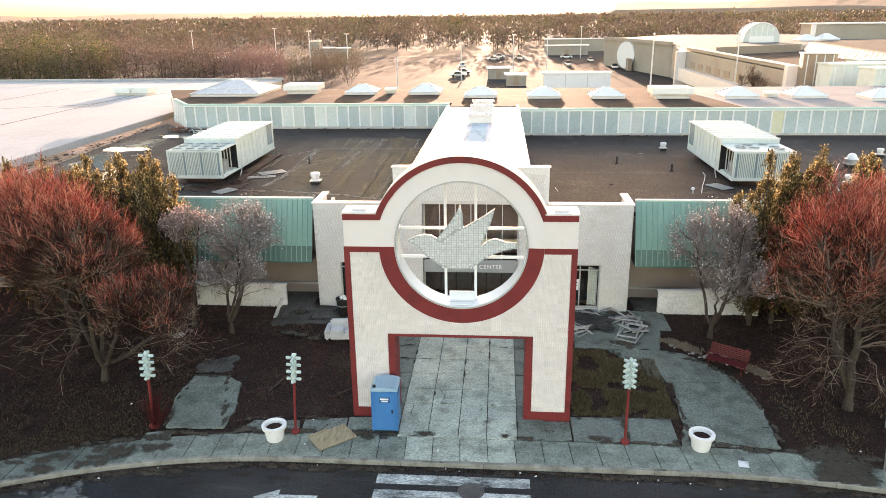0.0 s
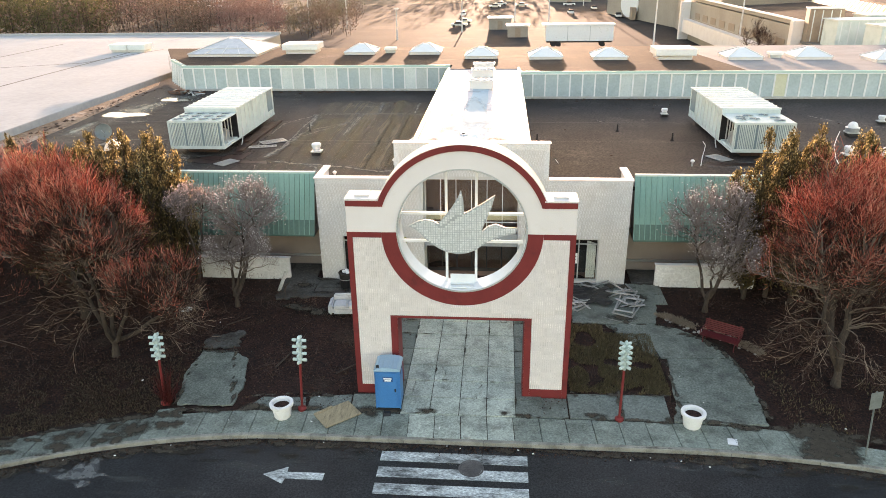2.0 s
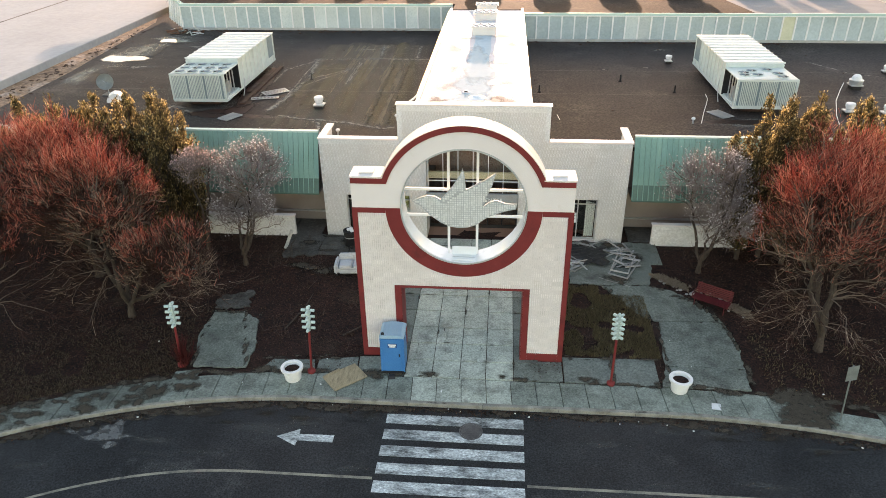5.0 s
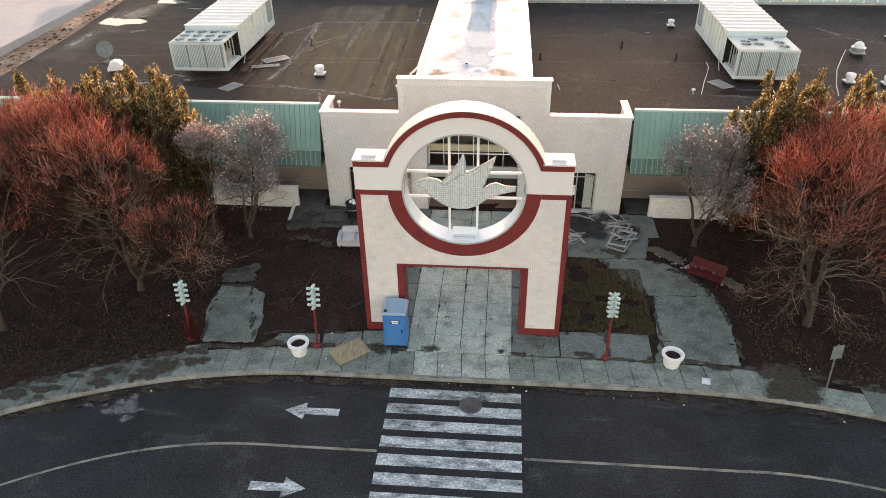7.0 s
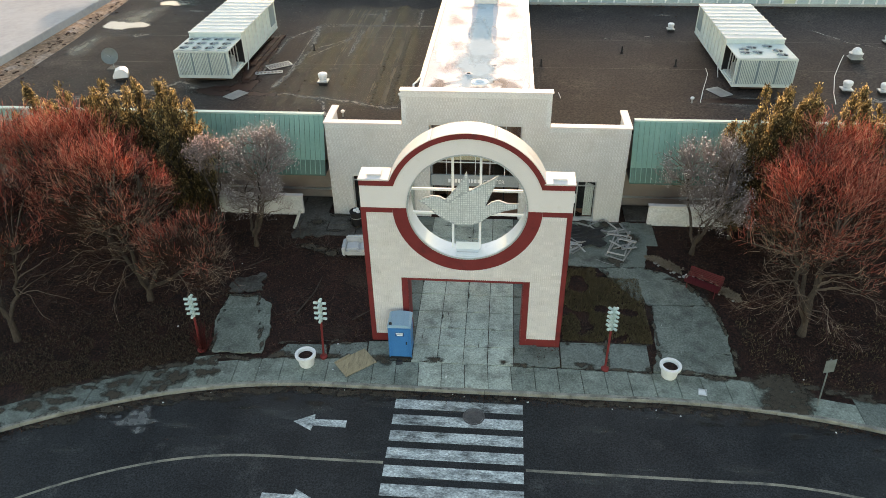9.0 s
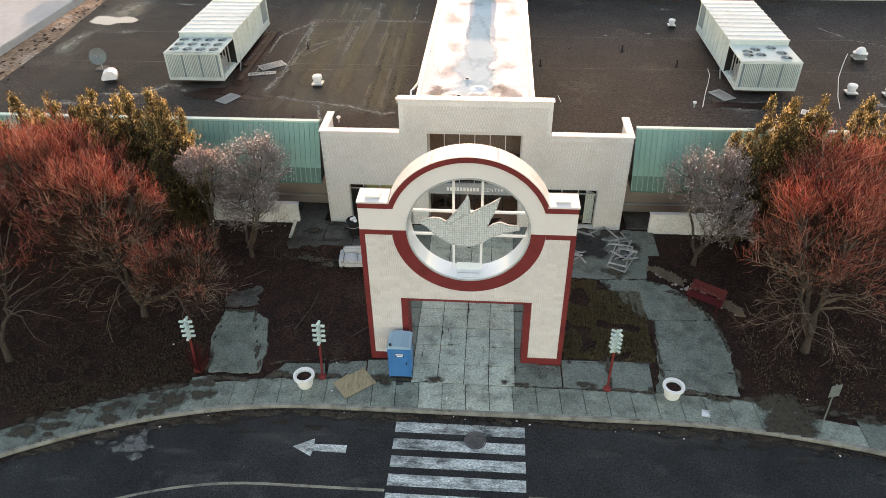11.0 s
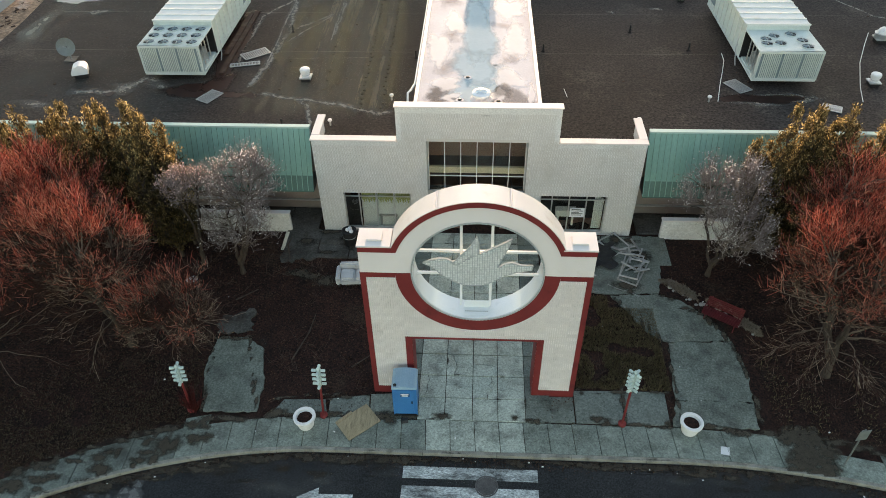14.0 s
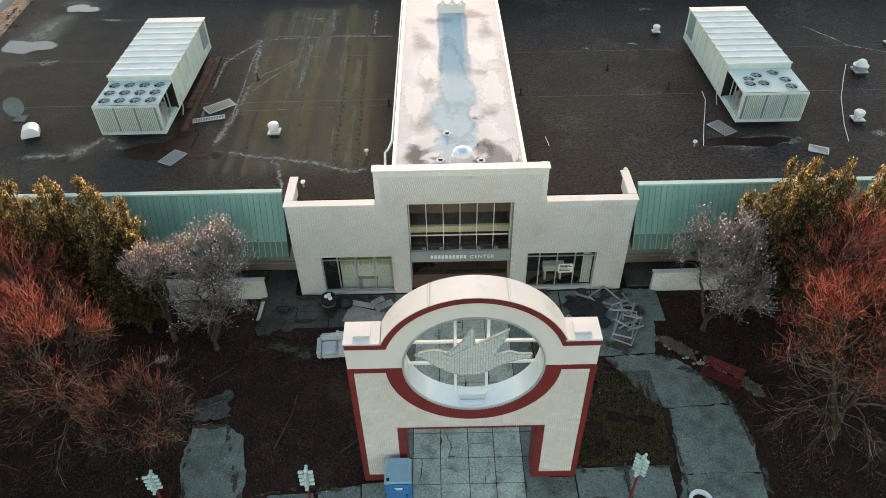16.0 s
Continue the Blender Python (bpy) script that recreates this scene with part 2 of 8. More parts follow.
UNIT_ROOF = material("unit_roof_metal", (0.6, 0.64, 0.62), (0.74, 0.77, 0.74), 0.45, scale=0.9, grain=20, bump=0.06, stain=(0.48, 0.5, 0.48), stain_scale=0.6, stain_amount=0.25, vary=0.05)
GRILL = material("unit_grill_dark", (0.15, 0.21, 0.23), (0.24, 0.31, 0.33), 0.6, scale=2, grain=30, bump=0.1)
BLACK = material("black_plastic", (0.012, 0.012, 0.013), (0.03, 0.03, 0.03), 0.5, scale=2, grain=30, bump=0.05)
GALV = material("galvanised_steel", (0.42, 0.44, 0.44), (0.6, 0.61, 0.6), 0.4, 0.6, scale=2, grain=25, bump=0.05)
RUST = material("rusted_steel", (0.1, 0.045, 0.028), (0.2, 0.1, 0.06), 0.85, scale=1.5, grain=20, bump=0.3)
WOOD = material("weathered_wood", (0.26, 0.21, 0.125), (0.5, 0.41, 0.26), 0.85, scale=2.0, grain=14, bump=0.3, stain=(0.16, 0.13, 0.09), stain_scale=1.5, stain_amount=0.4, streak=(6, 1, 1), vary=0.12)
GREY_WOOD = material("grey_broken_board", (0.22, 0.23, 0.22), (0.42, 0.42, 0.4), 0.85, scale=2.0, grain=20, bump=0.2, vary=0.3)
BLUE = material("blue_plastic", (0.03, 0.17, 0.42), (0.045, 0.22, 0.5), 0.4, scale=1.2, grain=20, bump=0.03, stain=(0.05, 0.2, 0.42), stain_scale=1.5, stain_amount=0.3, spec=0.5)
PALE_BLUE = material("pale_blue_roof_plastic", (0.26, 0.42, 0.54), (0.36, 0.52, 0.62), 0.4, scale=1.2, grain=20, bump=0.03, spec=0.5)
POT_WHITE = material("white_planter", (0.74, 0.74, 0.72), (0.84, 0.84, 0.82), 0.5, scale=2, grain=20, bump=0.06, stain=(0.55, 0.54, 0.5), stain_scale=2, stain_amount=0.15)
LAMP_GLASS = material("frosted_green_glass", (0.36, 0.49, 0.46), (0.56, 0.66, 0.63), 0.25, scale=3, grain=20, bump=0.03, vary=0.12, spec=0.6)
BENCH_RED = material("red_bench_paint", (0.075, 0.01, 0.013), (0.125, 0.016, 0.019), 0.5, scale=2, grain=20, bump=0.1, vary=0.1)
FABRIC = material("pale_sofa_fabric", (0.42, 0.44, 0.45), (0.58, 0.6, 0.6), 0.9, scale=2, grain=30, bump=0.3, stain=(0.25, 0.25, 0.24), stain_scale=1.5, stain_amount=0.3)
PAPER = material("white_paper", (0.72, 0.74, 0.74), (0.84, 0.85, 0.84), 0.8, scale=3, grain=30, bump=0.05)
CARD = material("grey_cardboard", (0.24, 0.24, 0.22), (0.38, 0.37, 0.34), 0.9, scale=2, grain=20, bump=0.2, stain=(0.14, 0.13, 0.12), stain_scale=1.4, stain_amount=0.4)
TEAL_PANE = material("teal_window_pane", (0.38, 0.46, 0.46), (0.52, 0.6, 0.6), 0.2, scale=0.3, grain=6, bump=0.02, vary=0.08, spec=0.6)
PALE_PANE = material("papered_window_pane", (0.5, 0.56, 0.54), (0.64, 0.68, 0.65), 0.3, scale=0.8, grain=8, bump=0.02, vary=0.1)
YELLOW_PANE = material("yellow_lit_pane", (0.58, 0.57, 0.4), (0.68, 0.67, 0.5), 0.4, scale=1.2, grain=8, bump=0.02)
DARK_ROOM = material("brown_interior", (0.2, 0.12, 0.085), (0.31, 0.195, 0.14), 0.8, scale=0.7, grain=15, bump=0.1)
CREAM_IN = material("sunlit_cream_beam", (0.8, 0.7, 0.46), (0.88, 0.79, 0.56), 0.45, scale=0.5, grain=15, bump=0.05)
CURTAIN = material("olive_curtain", (0.4, 0.46, 0.16), (0.55, 0.58, 0.28), 0.9, scale=1, grain=30, bump=0.2, streak=(12, 12, 1))
PALE_ROOM = material("pale_shop_interior", (0.66, 0.74, 0.72), (0.78, 0.84, 0.82), 0.8, scale=0.8, grain=15, bump=0.05)
FAR_WALL = material("far_beige_wall", (0.31, 0.275, 0.225), (0.39, 0.35, 0.29), 0.8, scale=0.15, grain=3, bump=0.05, stain=(0.25, 0.225, 0.185), stain_scale=0.1, stain_amount=0.3)
FAR_BROWN = material("far_brown_wall", (0.26, 0.2, 0.15), (0.34, 0.27, 0.2), 0.8, scale=0.2, grain=3, bump=0.05)
SIGN_BACK = material("grey_sign_back", (0.16, 0.18, 0.17), (0.24, 0.26, 0.25), 0.6, 0.2, scale=3, grain=20, bump=0.04)
BARK = material("grey_bark", (0.032, 0.024, 0.019), (0.095, 0.073, 0.057), 0.95, scale=4, grain=18, bump=0.6, streak=(1, 1, 0.3))
TWIG = leaf_material("twig", [(0.03, 0.02, 0.015), (0.12, 0.08, 0.058), (0.36, 0.27, 0.2), (0.065, 0.038, 0.028), (0.46, 0.35, 0.265)], 0.1)
LIMB = leaf_material("pale_limb_bark", [(0.07, 0.053, 0.041), (0.17, 0.13, 0.1), (0.11, 0.085, 0.065)], 0.0)
# near-black brown puts the crown's inner shade into the twig colour
SHADE_TWIG = leaf_material("shaded_inner_twig", [(0.026, 0.012, 0.0085), (0.065, 0.028, 0.02), (0.04, 0.018, 0.013)], 0.1)
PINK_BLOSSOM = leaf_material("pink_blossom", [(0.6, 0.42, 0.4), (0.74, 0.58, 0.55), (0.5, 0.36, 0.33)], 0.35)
# red young twigs; the palest salmon tones stand for sunlit tips
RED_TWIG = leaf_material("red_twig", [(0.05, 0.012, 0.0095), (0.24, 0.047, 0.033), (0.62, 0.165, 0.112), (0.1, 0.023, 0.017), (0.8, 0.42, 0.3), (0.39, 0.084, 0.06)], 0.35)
MAG_TWIG = leaf_material("grey_magnolia_twig", [(0.14, 0.115, 0.105), (0.34, 0.29, 0.27), (0.22, 0.18, 0.165), (0.48, 0.42, 0.4)], 0.15)
BUD_RED = leaf_material("red_maple_buds", [(0.26, 0.042, 0.038), (0.56, 0.1, 0.075), (0.42, 0.1, 0.07), (0.72, 0.25, 0.17)], 0.45)
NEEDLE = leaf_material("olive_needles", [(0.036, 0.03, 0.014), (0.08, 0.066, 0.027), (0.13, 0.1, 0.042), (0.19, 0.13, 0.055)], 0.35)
NEEDLE_TIP = leaf_material("sunlit_needle_tips", [(0.25, 0.18, 0.07), (0.48, 0.36, 0.16), (0.66, 0.53, 0.28)], 0.5)
BLOSSOM = leaf_material("white_blossom", [(0.66, 0.62, 0.6), (0.82, 0.8, 0.78), (0.7, 0.6, 0.58)], 0.3)
SMALL_LEAF = leaf_material("dull_leaf", [(0.1, 0.09, 0.06), (0.18, 0.15, 0.1), (0.2, 0.12, 0.09)], 0.4)
DRY_GRASS = leaf_material("dry_grass", [(0.07, 0.057, 0.03), (0.16, 0.125, 0.07), (0.1, 0.088, 0.042), (0.23, 0.175, 0.105)], 0.3)
LITTER = leaf_material("leaf_litter", [(0.02, 0.0095, 0.0065), (0.045, 0.022, 0.014), (0.11, 0.066, 0.045), (0.03, 0.014, 0.0095)], 0.2)
DEAD_STEM = leaf_material("dead_stem", [(0.05, 0.034, 0.026), (0.11, 0.078, 0.06), (0.08, 0.05, 0.038)], 0.1)
# far crown browns, lightened a little in colour for distance haze
FAR_TWIGS = leaf_material("hazed_bare_crowns", [(0.15, 0.108, 0.08), (0.2, 0.142, 0.105), (0.18, 0.122, 0.092), (0.22, 0.142, 0.11)], 0.15)
PINK_TWIGS = leaf_material("pinkish_bare_crowns", [(0.2, 0.12, 0.1), (0.27, 0.17, 0.14), (0.24, 0.14, 0.12)], 0.15)
FAR_GREEN = leaf_material("far_pine_crowns", [(0.05, 0.055, 0.025), (0.1, 0.1, 0.045), (0.13, 0.12, 0.06)], 0.4)
GLASS = glass_material("window_glass", (0.9, 0.9, 0.88))


# ---- building helpers ----
class Geo:
    """Collects corners and faces of one mesh."""

    def __init__(self):
        self.v, self.f = [], []

    def add(self, verts, faces):
        n = len(self.v)
        self.v.extend(verts)
        self.f.extend([tuple(n + i for i in f) for f in faces])
        return self

    def box(self, x0, x1, y0, y1, z0, z1, m=None):
        c = [Vector((x, y, z)) for z in (z0, z1) for y in (y0, y1) for x in (x0, x1)]
        if m is not None:
            c = [m @ p for p in c]
        return self.add([tuple(p) for p in c], [(0, 2, 3, 1), (4, 5, 7, 6), (0, 1, 5, 4), (2, 6, 7, 3), (0, 4, 6, 2), (1, 3, 7, 5)])

    def turned(self, rings, n=16, m=None, cap=True):
        """A body turned round z from (radius, height) rings."""
        vs, fs = [], []
        for r, z in rings:
            for i in range(n):
                a = 2 * math.pi * i / n
                vs.append(Vector((r * math.cos(a), r * math.sin(a), z)))
        for k in range(len(rings) - 1):
            for i in range(n):
                j = (i + 1) % n
                fs.append((k * n + i, k * n + j, (k + 1) * n + j, (k + 1) * n + i))
        if cap:
            fs.append(tuple(range(n - 1, -1, -1)))
            fs.append(tuple((len(rings) - 1) * n + i for i in range(n)))
        if m is not None:
            vs = [m @ p for p in vs]
        return self.add([tuple(p) for p in vs], fs)

    def tube(self, points, r, n=6):
        """A round bar along points; r is one radius or one for each point."""
        pts = [Vector(p) for p in points]
        rr = r if isinstance(r, (list, tuple)) else [r] * len(pts)
        vs, fs = [], []
        for k, p in enumerate(pts):
            d = (pts[min(k + 1, len(pts) - 1)] - pts[max(k - 1, 0)]).normalized()
            a = d.cross(Vector((0, 0, 1)) if abs(d.z) < 0.9 else Vector((1, 0, 0))).normalized()
            b = d.cross(a)
            for i in range(n):
                t = 2 * math.pi * i / n
                vs.append(tuple(p + rr[k] * (math.cos(t) * a + math.sin(t) * b)))
        for k in range(len(pts) - 1):
            for i in range(n):
                j = (i + 1) % n
                fs.append((k * n + i, k * n + j, (k + 1) * n + j, (k + 1) * n + i))
        fs.append(tuple(range(n - 1, -1, -1)))
        fs.append(tuple((len(pts) - 1) * n + i for i in range(n)))
        return self.add(vs, fs)

    def prism(self, outline, z0, z1):
        """An upright slab over a plan outline."""
        n = len(outline)
        vs = [(x, y, z0) for x, y in outline] + [(x, y, z1) for x, y in outline]
        fs = [tuple(range(n - 1, -1, -1)), tuple(range(n, 2 * n))] + [(i, (i + 1) % n, n + (i + 1) % n, n + i) for i in range(n)]
        return self.add(vs, fs)

    def mesh(self, name, mat, bevel=0.0, smooth=False):
        me = bpy.data.meshes.new(name)
        me.from_pydata(self.v, [], self.f)
        bm = bmesh.new()
        bm.from_mesh(me)
        if bevel:
            bmesh.ops.bevel(bm, geom=[e for e in bm.edges if len(e.link_faces) == 2 and e.calc_face_angle(0) > 0.6], offset=bevel, segments=2, affect="EDGES", clamp_overlap=True)
        bmesh.ops.recalc_face_normals(bm, faces=bm.faces)
        bm.to_mesh(me)
        bm.free()
        me.materials.append(mat)
        if smooth:
            me.polygons.foreach_set("use_smooth", [True] * len(me.polygons))
            me.set_sharp_from_angle(angle=radians(35))
        return me


def part(name, geo, mat=None, parent=None, label="", bevel=0.0, smooth=False):
    me = geo if isinstance(geo, bpy.types.Mesh) else geo.mesh(name, mat, bevel, smooth)
    ob = new(name, me)
    ob.parent = parent
    return tagged(ob, label) if label else ob


def thing(name, label, category, m=None, group="", kind=""):
    ob = new(name)
    if m is not None:
        ob.matrix_world = m
    return tagged(ob, label, category, group, kind)


def plate(name, loops, depth, mat, upright=True):
    """A mesh plate from closed outlines (x, z); inner outlines are holes. Upright plates stand with their front at y = 0 and run back."""
    cu = bpy.data.curves.new(name, "CURVE")
    cu.dimensions, cu.fill_mode, cu.extrude = "2D", "BOTH", depth / 2
    for lp in loops:
        sp = cu.splines.new("POLY")
        sp.points.add(len(lp) - 1)
        for q, (x, z) in zip(sp.points, lp):
            q.co = (x, z, 0, 1)
        sp.use_cyclic_u = True
    tmp = bpy.data.objects.new(name, cu)
    me = bpy.data.meshes.new_from_object(tmp)
    bpy.data.objects.remove(tmp)
    if upright:
        me.transform(Matrix.Translation((0, depth / 2, 0)) @ Matrix.Rotation(radians(90), 4, "X"))
    else:
        me.transform(Matrix.Translation((0, 0, depth / 2)))
    me.materials.clear()
    me.materials.append(mat)
    return me


def arc(cx, cz, r, a0, a1, n):
    return [(cx + r * math.cos(radians(a0 + (a1 - a0) * i / n)), cz + r * math.sin(radians(a0 + (a1 - a0) * i / n))) for i in range(n + 1)]


def raw_mesh(name, verts, faces, mat):
    me = bpy.data.meshes.new(name)
    me.from_pydata(np.asarray(verts).tolist() if not isinstance(verts, list) else verts, [], np.asarray(faces).tolist() if not isinstance(faces, list) else faces)
    me.materials.append(mat)
    return me


def film_mesh(name, verts, faces, edge, mat):
    me = raw_mesh(name, verts, faces, mat)
    me.attributes.new("edge", "FLOAT", "POINT").data.foreach_set("value", edge)
    return me


class Sheet:
    """Many overlapping soft stains laid out as one single thin sheet."""

    def __init__(self):
        self.spots = []

    def spot(self, cx, cy, rx, ry, turn=0.0):
        self.spots.append((cx, cy, rx, ry, radians(turn)))

    def mesh(self, name, mat, height, step=0.09):
        x0, y0, nx, ny = -27.0, -14.0, int(54 / step), int(27 / step)
        edge = np.zeros((nx + 1, ny + 1))
        for cx, cy, rx, ry, turn in self.spots:
            m = max(rx, ry)
            i0, i1 = max(0, int((cx - m - x0) / step)), min(nx, int((cx + m - x0) / step) + 2)
            k0, k1 = max(0, int((cy - m - y0) / step)), min(ny, int((cy + m - y0) / step) + 2)
            gx, gy = np.meshgrid(x0 + np.arange(i0, i1) * step - cx, y0 + np.arange(k0, k1) * step - cy, indexing="ij")
            u, w = gx * math.cos(turn) + gy * math.sin(turn), gy * math.cos(turn) - gx * math.sin(turn)
            edge[i0:i1, k0:k1] = np.maximum(edge[i0:i1, k0:k1], 1 - np.sqrt((u / rx) ** 2 + (w / max(ry, step * 0.8)) ** 2))
        full = edge > 0
        use = full[:-1, :-1] | full[1:, :-1] | full[:-1, 1:] | full[1:, 1:]
        index, verts, val, faces = {}, [], [], []
        for i, k in zip(*np.nonzero(use)):
            f = []
            for a, b in ((i, k), (i + 1, k), (i + 1, k + 1), (i, k + 1)):
                if (a, b) not in index:
                    index[a, b] = len(verts)
                    px, py = float(x0 + a * step), float(y0 + b * step)
                    verts.append((px, py, height(px, py)))
                    val.append(float(edge[a, b]))
                f.append(index[a, b])
            hs = [verts[q][2] for q in f]
            if max(hs) - min(hs) < 0.03:
                faces.append(f)
        return film_mesh(name, verts, faces, val, mat)


def film_height(x, y):
    ky = kerb_y(x)
    if y < ky + 0.02:
        return -0.1415
    return 0.034 if y < ky + 0.19 else (0.05 if y < -1.4 else ground_z(y) + 0.066)


class Film:
    """Many soft stains gathered into one mesh."""

    def __init__(self):
        self.v, self.f, self.e, self.k = [], [], [], 0

    def lift(self, z):
        self.k += 1
        return z + (self.k % 220) * 0.00005

    def spot(self, cx, cy, rx, ry, z, seed=None, n=18, turn=0.0, rough=0.25):
        r_ = random.Random(seed if seed is not None else len(self.v))
        z = self.lift(z)
        ph = [r_.uniform(0, 6.28) for _ in range(4)]
        b = len(self.v)
        co, si = math.cos(radians(turn)), math.sin(radians(turn))
        self.v.append((cx, cy, z))
        self.e.append(1.0)
        for i in range(n):
            a = 2 * math.pi * i / n
            k = 1 + rough * (0.8 * math.sin(2 * a + ph[0]) + 0.7 * math.sin(3 * a + ph[1]) + 0.4 * math.sin(5 * a + ph[2]))
            u, w = rx * k * math.cos(a), ry * k * math.sin(a)
            self.v.append((cx + u * co - w * si, cy + u * si + w * co, z))
            self.e.append(0.0)
        self.f += [(b, b + 1 + i, b + 1 + (i + 1) % n) for i in range(n)]
        return self

    def band(self, pts, w, z, ends=True):
        b, m = len(self.v), len(pts)
        z = self.lift(z)
        for i, (x, y) in enumerate(pts):
            p, q = pts[max(0, i - 1)], pts[min(m - 1, i + 1)]
            d = math.hypot(q[0] - p[0], q[1] - p[1]) or 1.0
            nx, ny = -(q[1] - p[1]) / d * w, (q[0] - p[0]) / d * w
            self.v += [(x - nx, y - ny, z), (x, y, z), (x + nx, y + ny, z)]
            self.e += [0.0, 0.3 if ends and i in (0, m - 1) else 1.0, 0.0]
        for i in range(m - 1):
            a = b + i * 3
            self.f += [(a, a + 3, a + 4, a + 1), (a + 1, a + 4, a + 5, a + 2)]
        return self

    def sheet(self, x0, x1, y0, y1, z, fade):
        b = len(self.v)
        for x in (x0, x0 + fade, x1 - fade, x1):
            for y in (y0, y0 + fade, y1 - fade, y1):
                self.v.append((x, y, z))
                self.e.append(0.0 if x in (x0, x1) or y in (y0, y1) else 1.0)
        self.f += [(b + i * 4 + k, b + i * 4 + 4 + k, b + i * 4 + 5 + k, b + i * 4 + 1 + k) for i in range(3) for k in range(3)]
        return self

    def mesh(self, name, mat):
        return film_mesh(name, self.v, self.f, self.e, mat)


def jagged(pts, step, amp, r_):
    """An outline broken into short, uneven pieces."""
    res = []
    for (ax, ay), (bx, by) in zip(pts, pts[1:] + pts[:1]):
        d = math.hypot(bx - ax, by - ay)
        n = max(1, round(d / step))
        for i in range(n):
            f = i / n
            o = r_.uniform(-amp, amp) if i else 0.0
            res.append((ax + (bx - ax) * f - (by - ay) / d * o, ay + (by - ay) * f + (bx - ax) / d * o))
    return res


# ---- ground, road and pavement ----
def ground_z(y):
    return 0.22 * min(1.0, max(0.0, (y + 1.5) / 11.0))


def kerb_y(x):
    if x < -6:
        u = min(-x - 6, 16.0)
        return -3.05 - 0.0213 * u * u - max(0.0, -x - 22) * 0.68
    if x > 8:
        u = min(x - 8, 14.0)
        return -3.05 - 0.0135 * u * u - max(0.0, x - 22) * 0.378
    return -3.05


ground = tagged(part("ground", Geo().add([(-2600, -900, -0.2), (2600, -900, -0.2), (2600, 3400, -0.2), (-2600, 3400, -0.2)], [(0, 1, 2, 3)]), FIELD), "dull brown open ground reaching the horizon", "ground", kind="structure")
road = tagged(part("road", Geo().add([(-120, -90, -0.15), (120, -90, -0.15), (120, 5, -0.15), (-120, 5, -0.15)], [(0, 1, 2, 3)]), ASPHALT), "dark worn asphalt road in front of the gate", "road", kind="structure")
lot = tagged(part("parking_lot", Geo().add([(-75, 62, -0.15), (60, 62, -0.15), (60, 275, -0.15), (-75, 250, -0.15)], [(0, 1, 2, 3)]), FAR_ASPHALT), "wide grey asphalt parking lot behind the mall", "parking lot", kind="structure")

bed_v, bed_f = [], []
BX = np.arange(-70, 70.01, 0.5)
for x in BX:
    y0 = kerb_y(x) + 0.16
    for k in range(41):
        f = k / 40
        y = y0 + f * (14.0 - y0)
        nz = noise.noise(Vector((x * 0.5, y * 0.5, 0))) * 0.035 + noise.noise(Vector((x * 2.1, y * 2.1, 3))) * 0.025
        bed_v.append((float(x), float(y), ground_z(y) - 0.03 + (nz if f > 0.02 else -0.02)))
for i in range(len(BX) - 1):
    for k in range(40):
        a = i * 41 + k
        bed_f.append((a, a + 41, a + 42, a + 1))
bed = tagged(part("planting_bed", raw_mesh("planting_bed", bed_v, bed_f, SOIL)), "dark bare soil bed with dead leaves before the mall", "planting bed", kind="structure")

# kerb stones along the road edge
kerb = thing("kerb", "worn concrete kerb with faded yellow paint along the road", "kerb", kind="structure")
x = -34.0
while x < 34:
    x1 = x + (3.0 if abs(x) < 18 else 4.0)
    g = Geo()
    steps = 5
    for s in range(steps):
        a, b = x + 0.006 + (x1 - x - 0.012) * s / steps, x + 0.006 + (x1 - x - 0.012) * (s + 1) / steps
        ya, yb = kerb_y(a), kerb_y(b)
        g.add([(a, ya, -0.2), (b, yb, -0.2), (b, yb + 0.01, 0.0), (a, ya + 0.01, 0.0), (b, yb + 0.035, 0.025), (a, ya + 0.035, 0.025), (b, yb + 0.17, 0.025), (a, ya + 0.17, 0.025), (b, yb + 0.17, -0.2), (a, ya + 0.17, -0.2)],
              [(0, 1, 2, 3), (3, 2, 4, 5), (5, 4, 6, 7), (7, 6, 8, 9)])
    part("kerb_stone", g, KERB, kerb)
    x = x1

# sidewalk slabs behind the kerb
pave = thing("pavement", "cracked grey concrete pavement slabs with dirt in the joints", "pavement", kind="structure")
rng = random.Random(4)


def slab(outline, top, parent, mat=CONCRETE, name="slab", slope=False):
    cx, cy = sum(p[0] for p in outline) / len(outline), sum(p[1] for p in outline) / len(outline)
    g = Geo()
    n = len(outline)
    inn = [(cx + (px - cx) * 0.988, cy + (py - cy) * 0.988) for px, py in outline]
    tx, ty = rng.uniform(-0.006, 0.006), rng.uniform(-0.006, 0.006)
    if slope:
        tx, ty = 0.0, 0.02
    zz = lambda p, z: z + (p[0] - cx) * tx + (p[1] - cy) * ty
    vs = [(*p, top - 0.1) for p in outline] + [(*p, zz(p, top - 0.012)) for p in outline] + [(*p, zz(p, top)) for p in inn]
    fs = [(i, (i + 1) % n, n + (i + 1) % n, n + i) for i in range(n)] + [(n + i, n + (i + 1) % n, 2 * n + (i + 1) % n, 2 * n + i) for i in range(n)] + [tuple(range(2 * n, 3 * n))]
    g.add(vs, fs)
    return part(name, g, mat, parent)


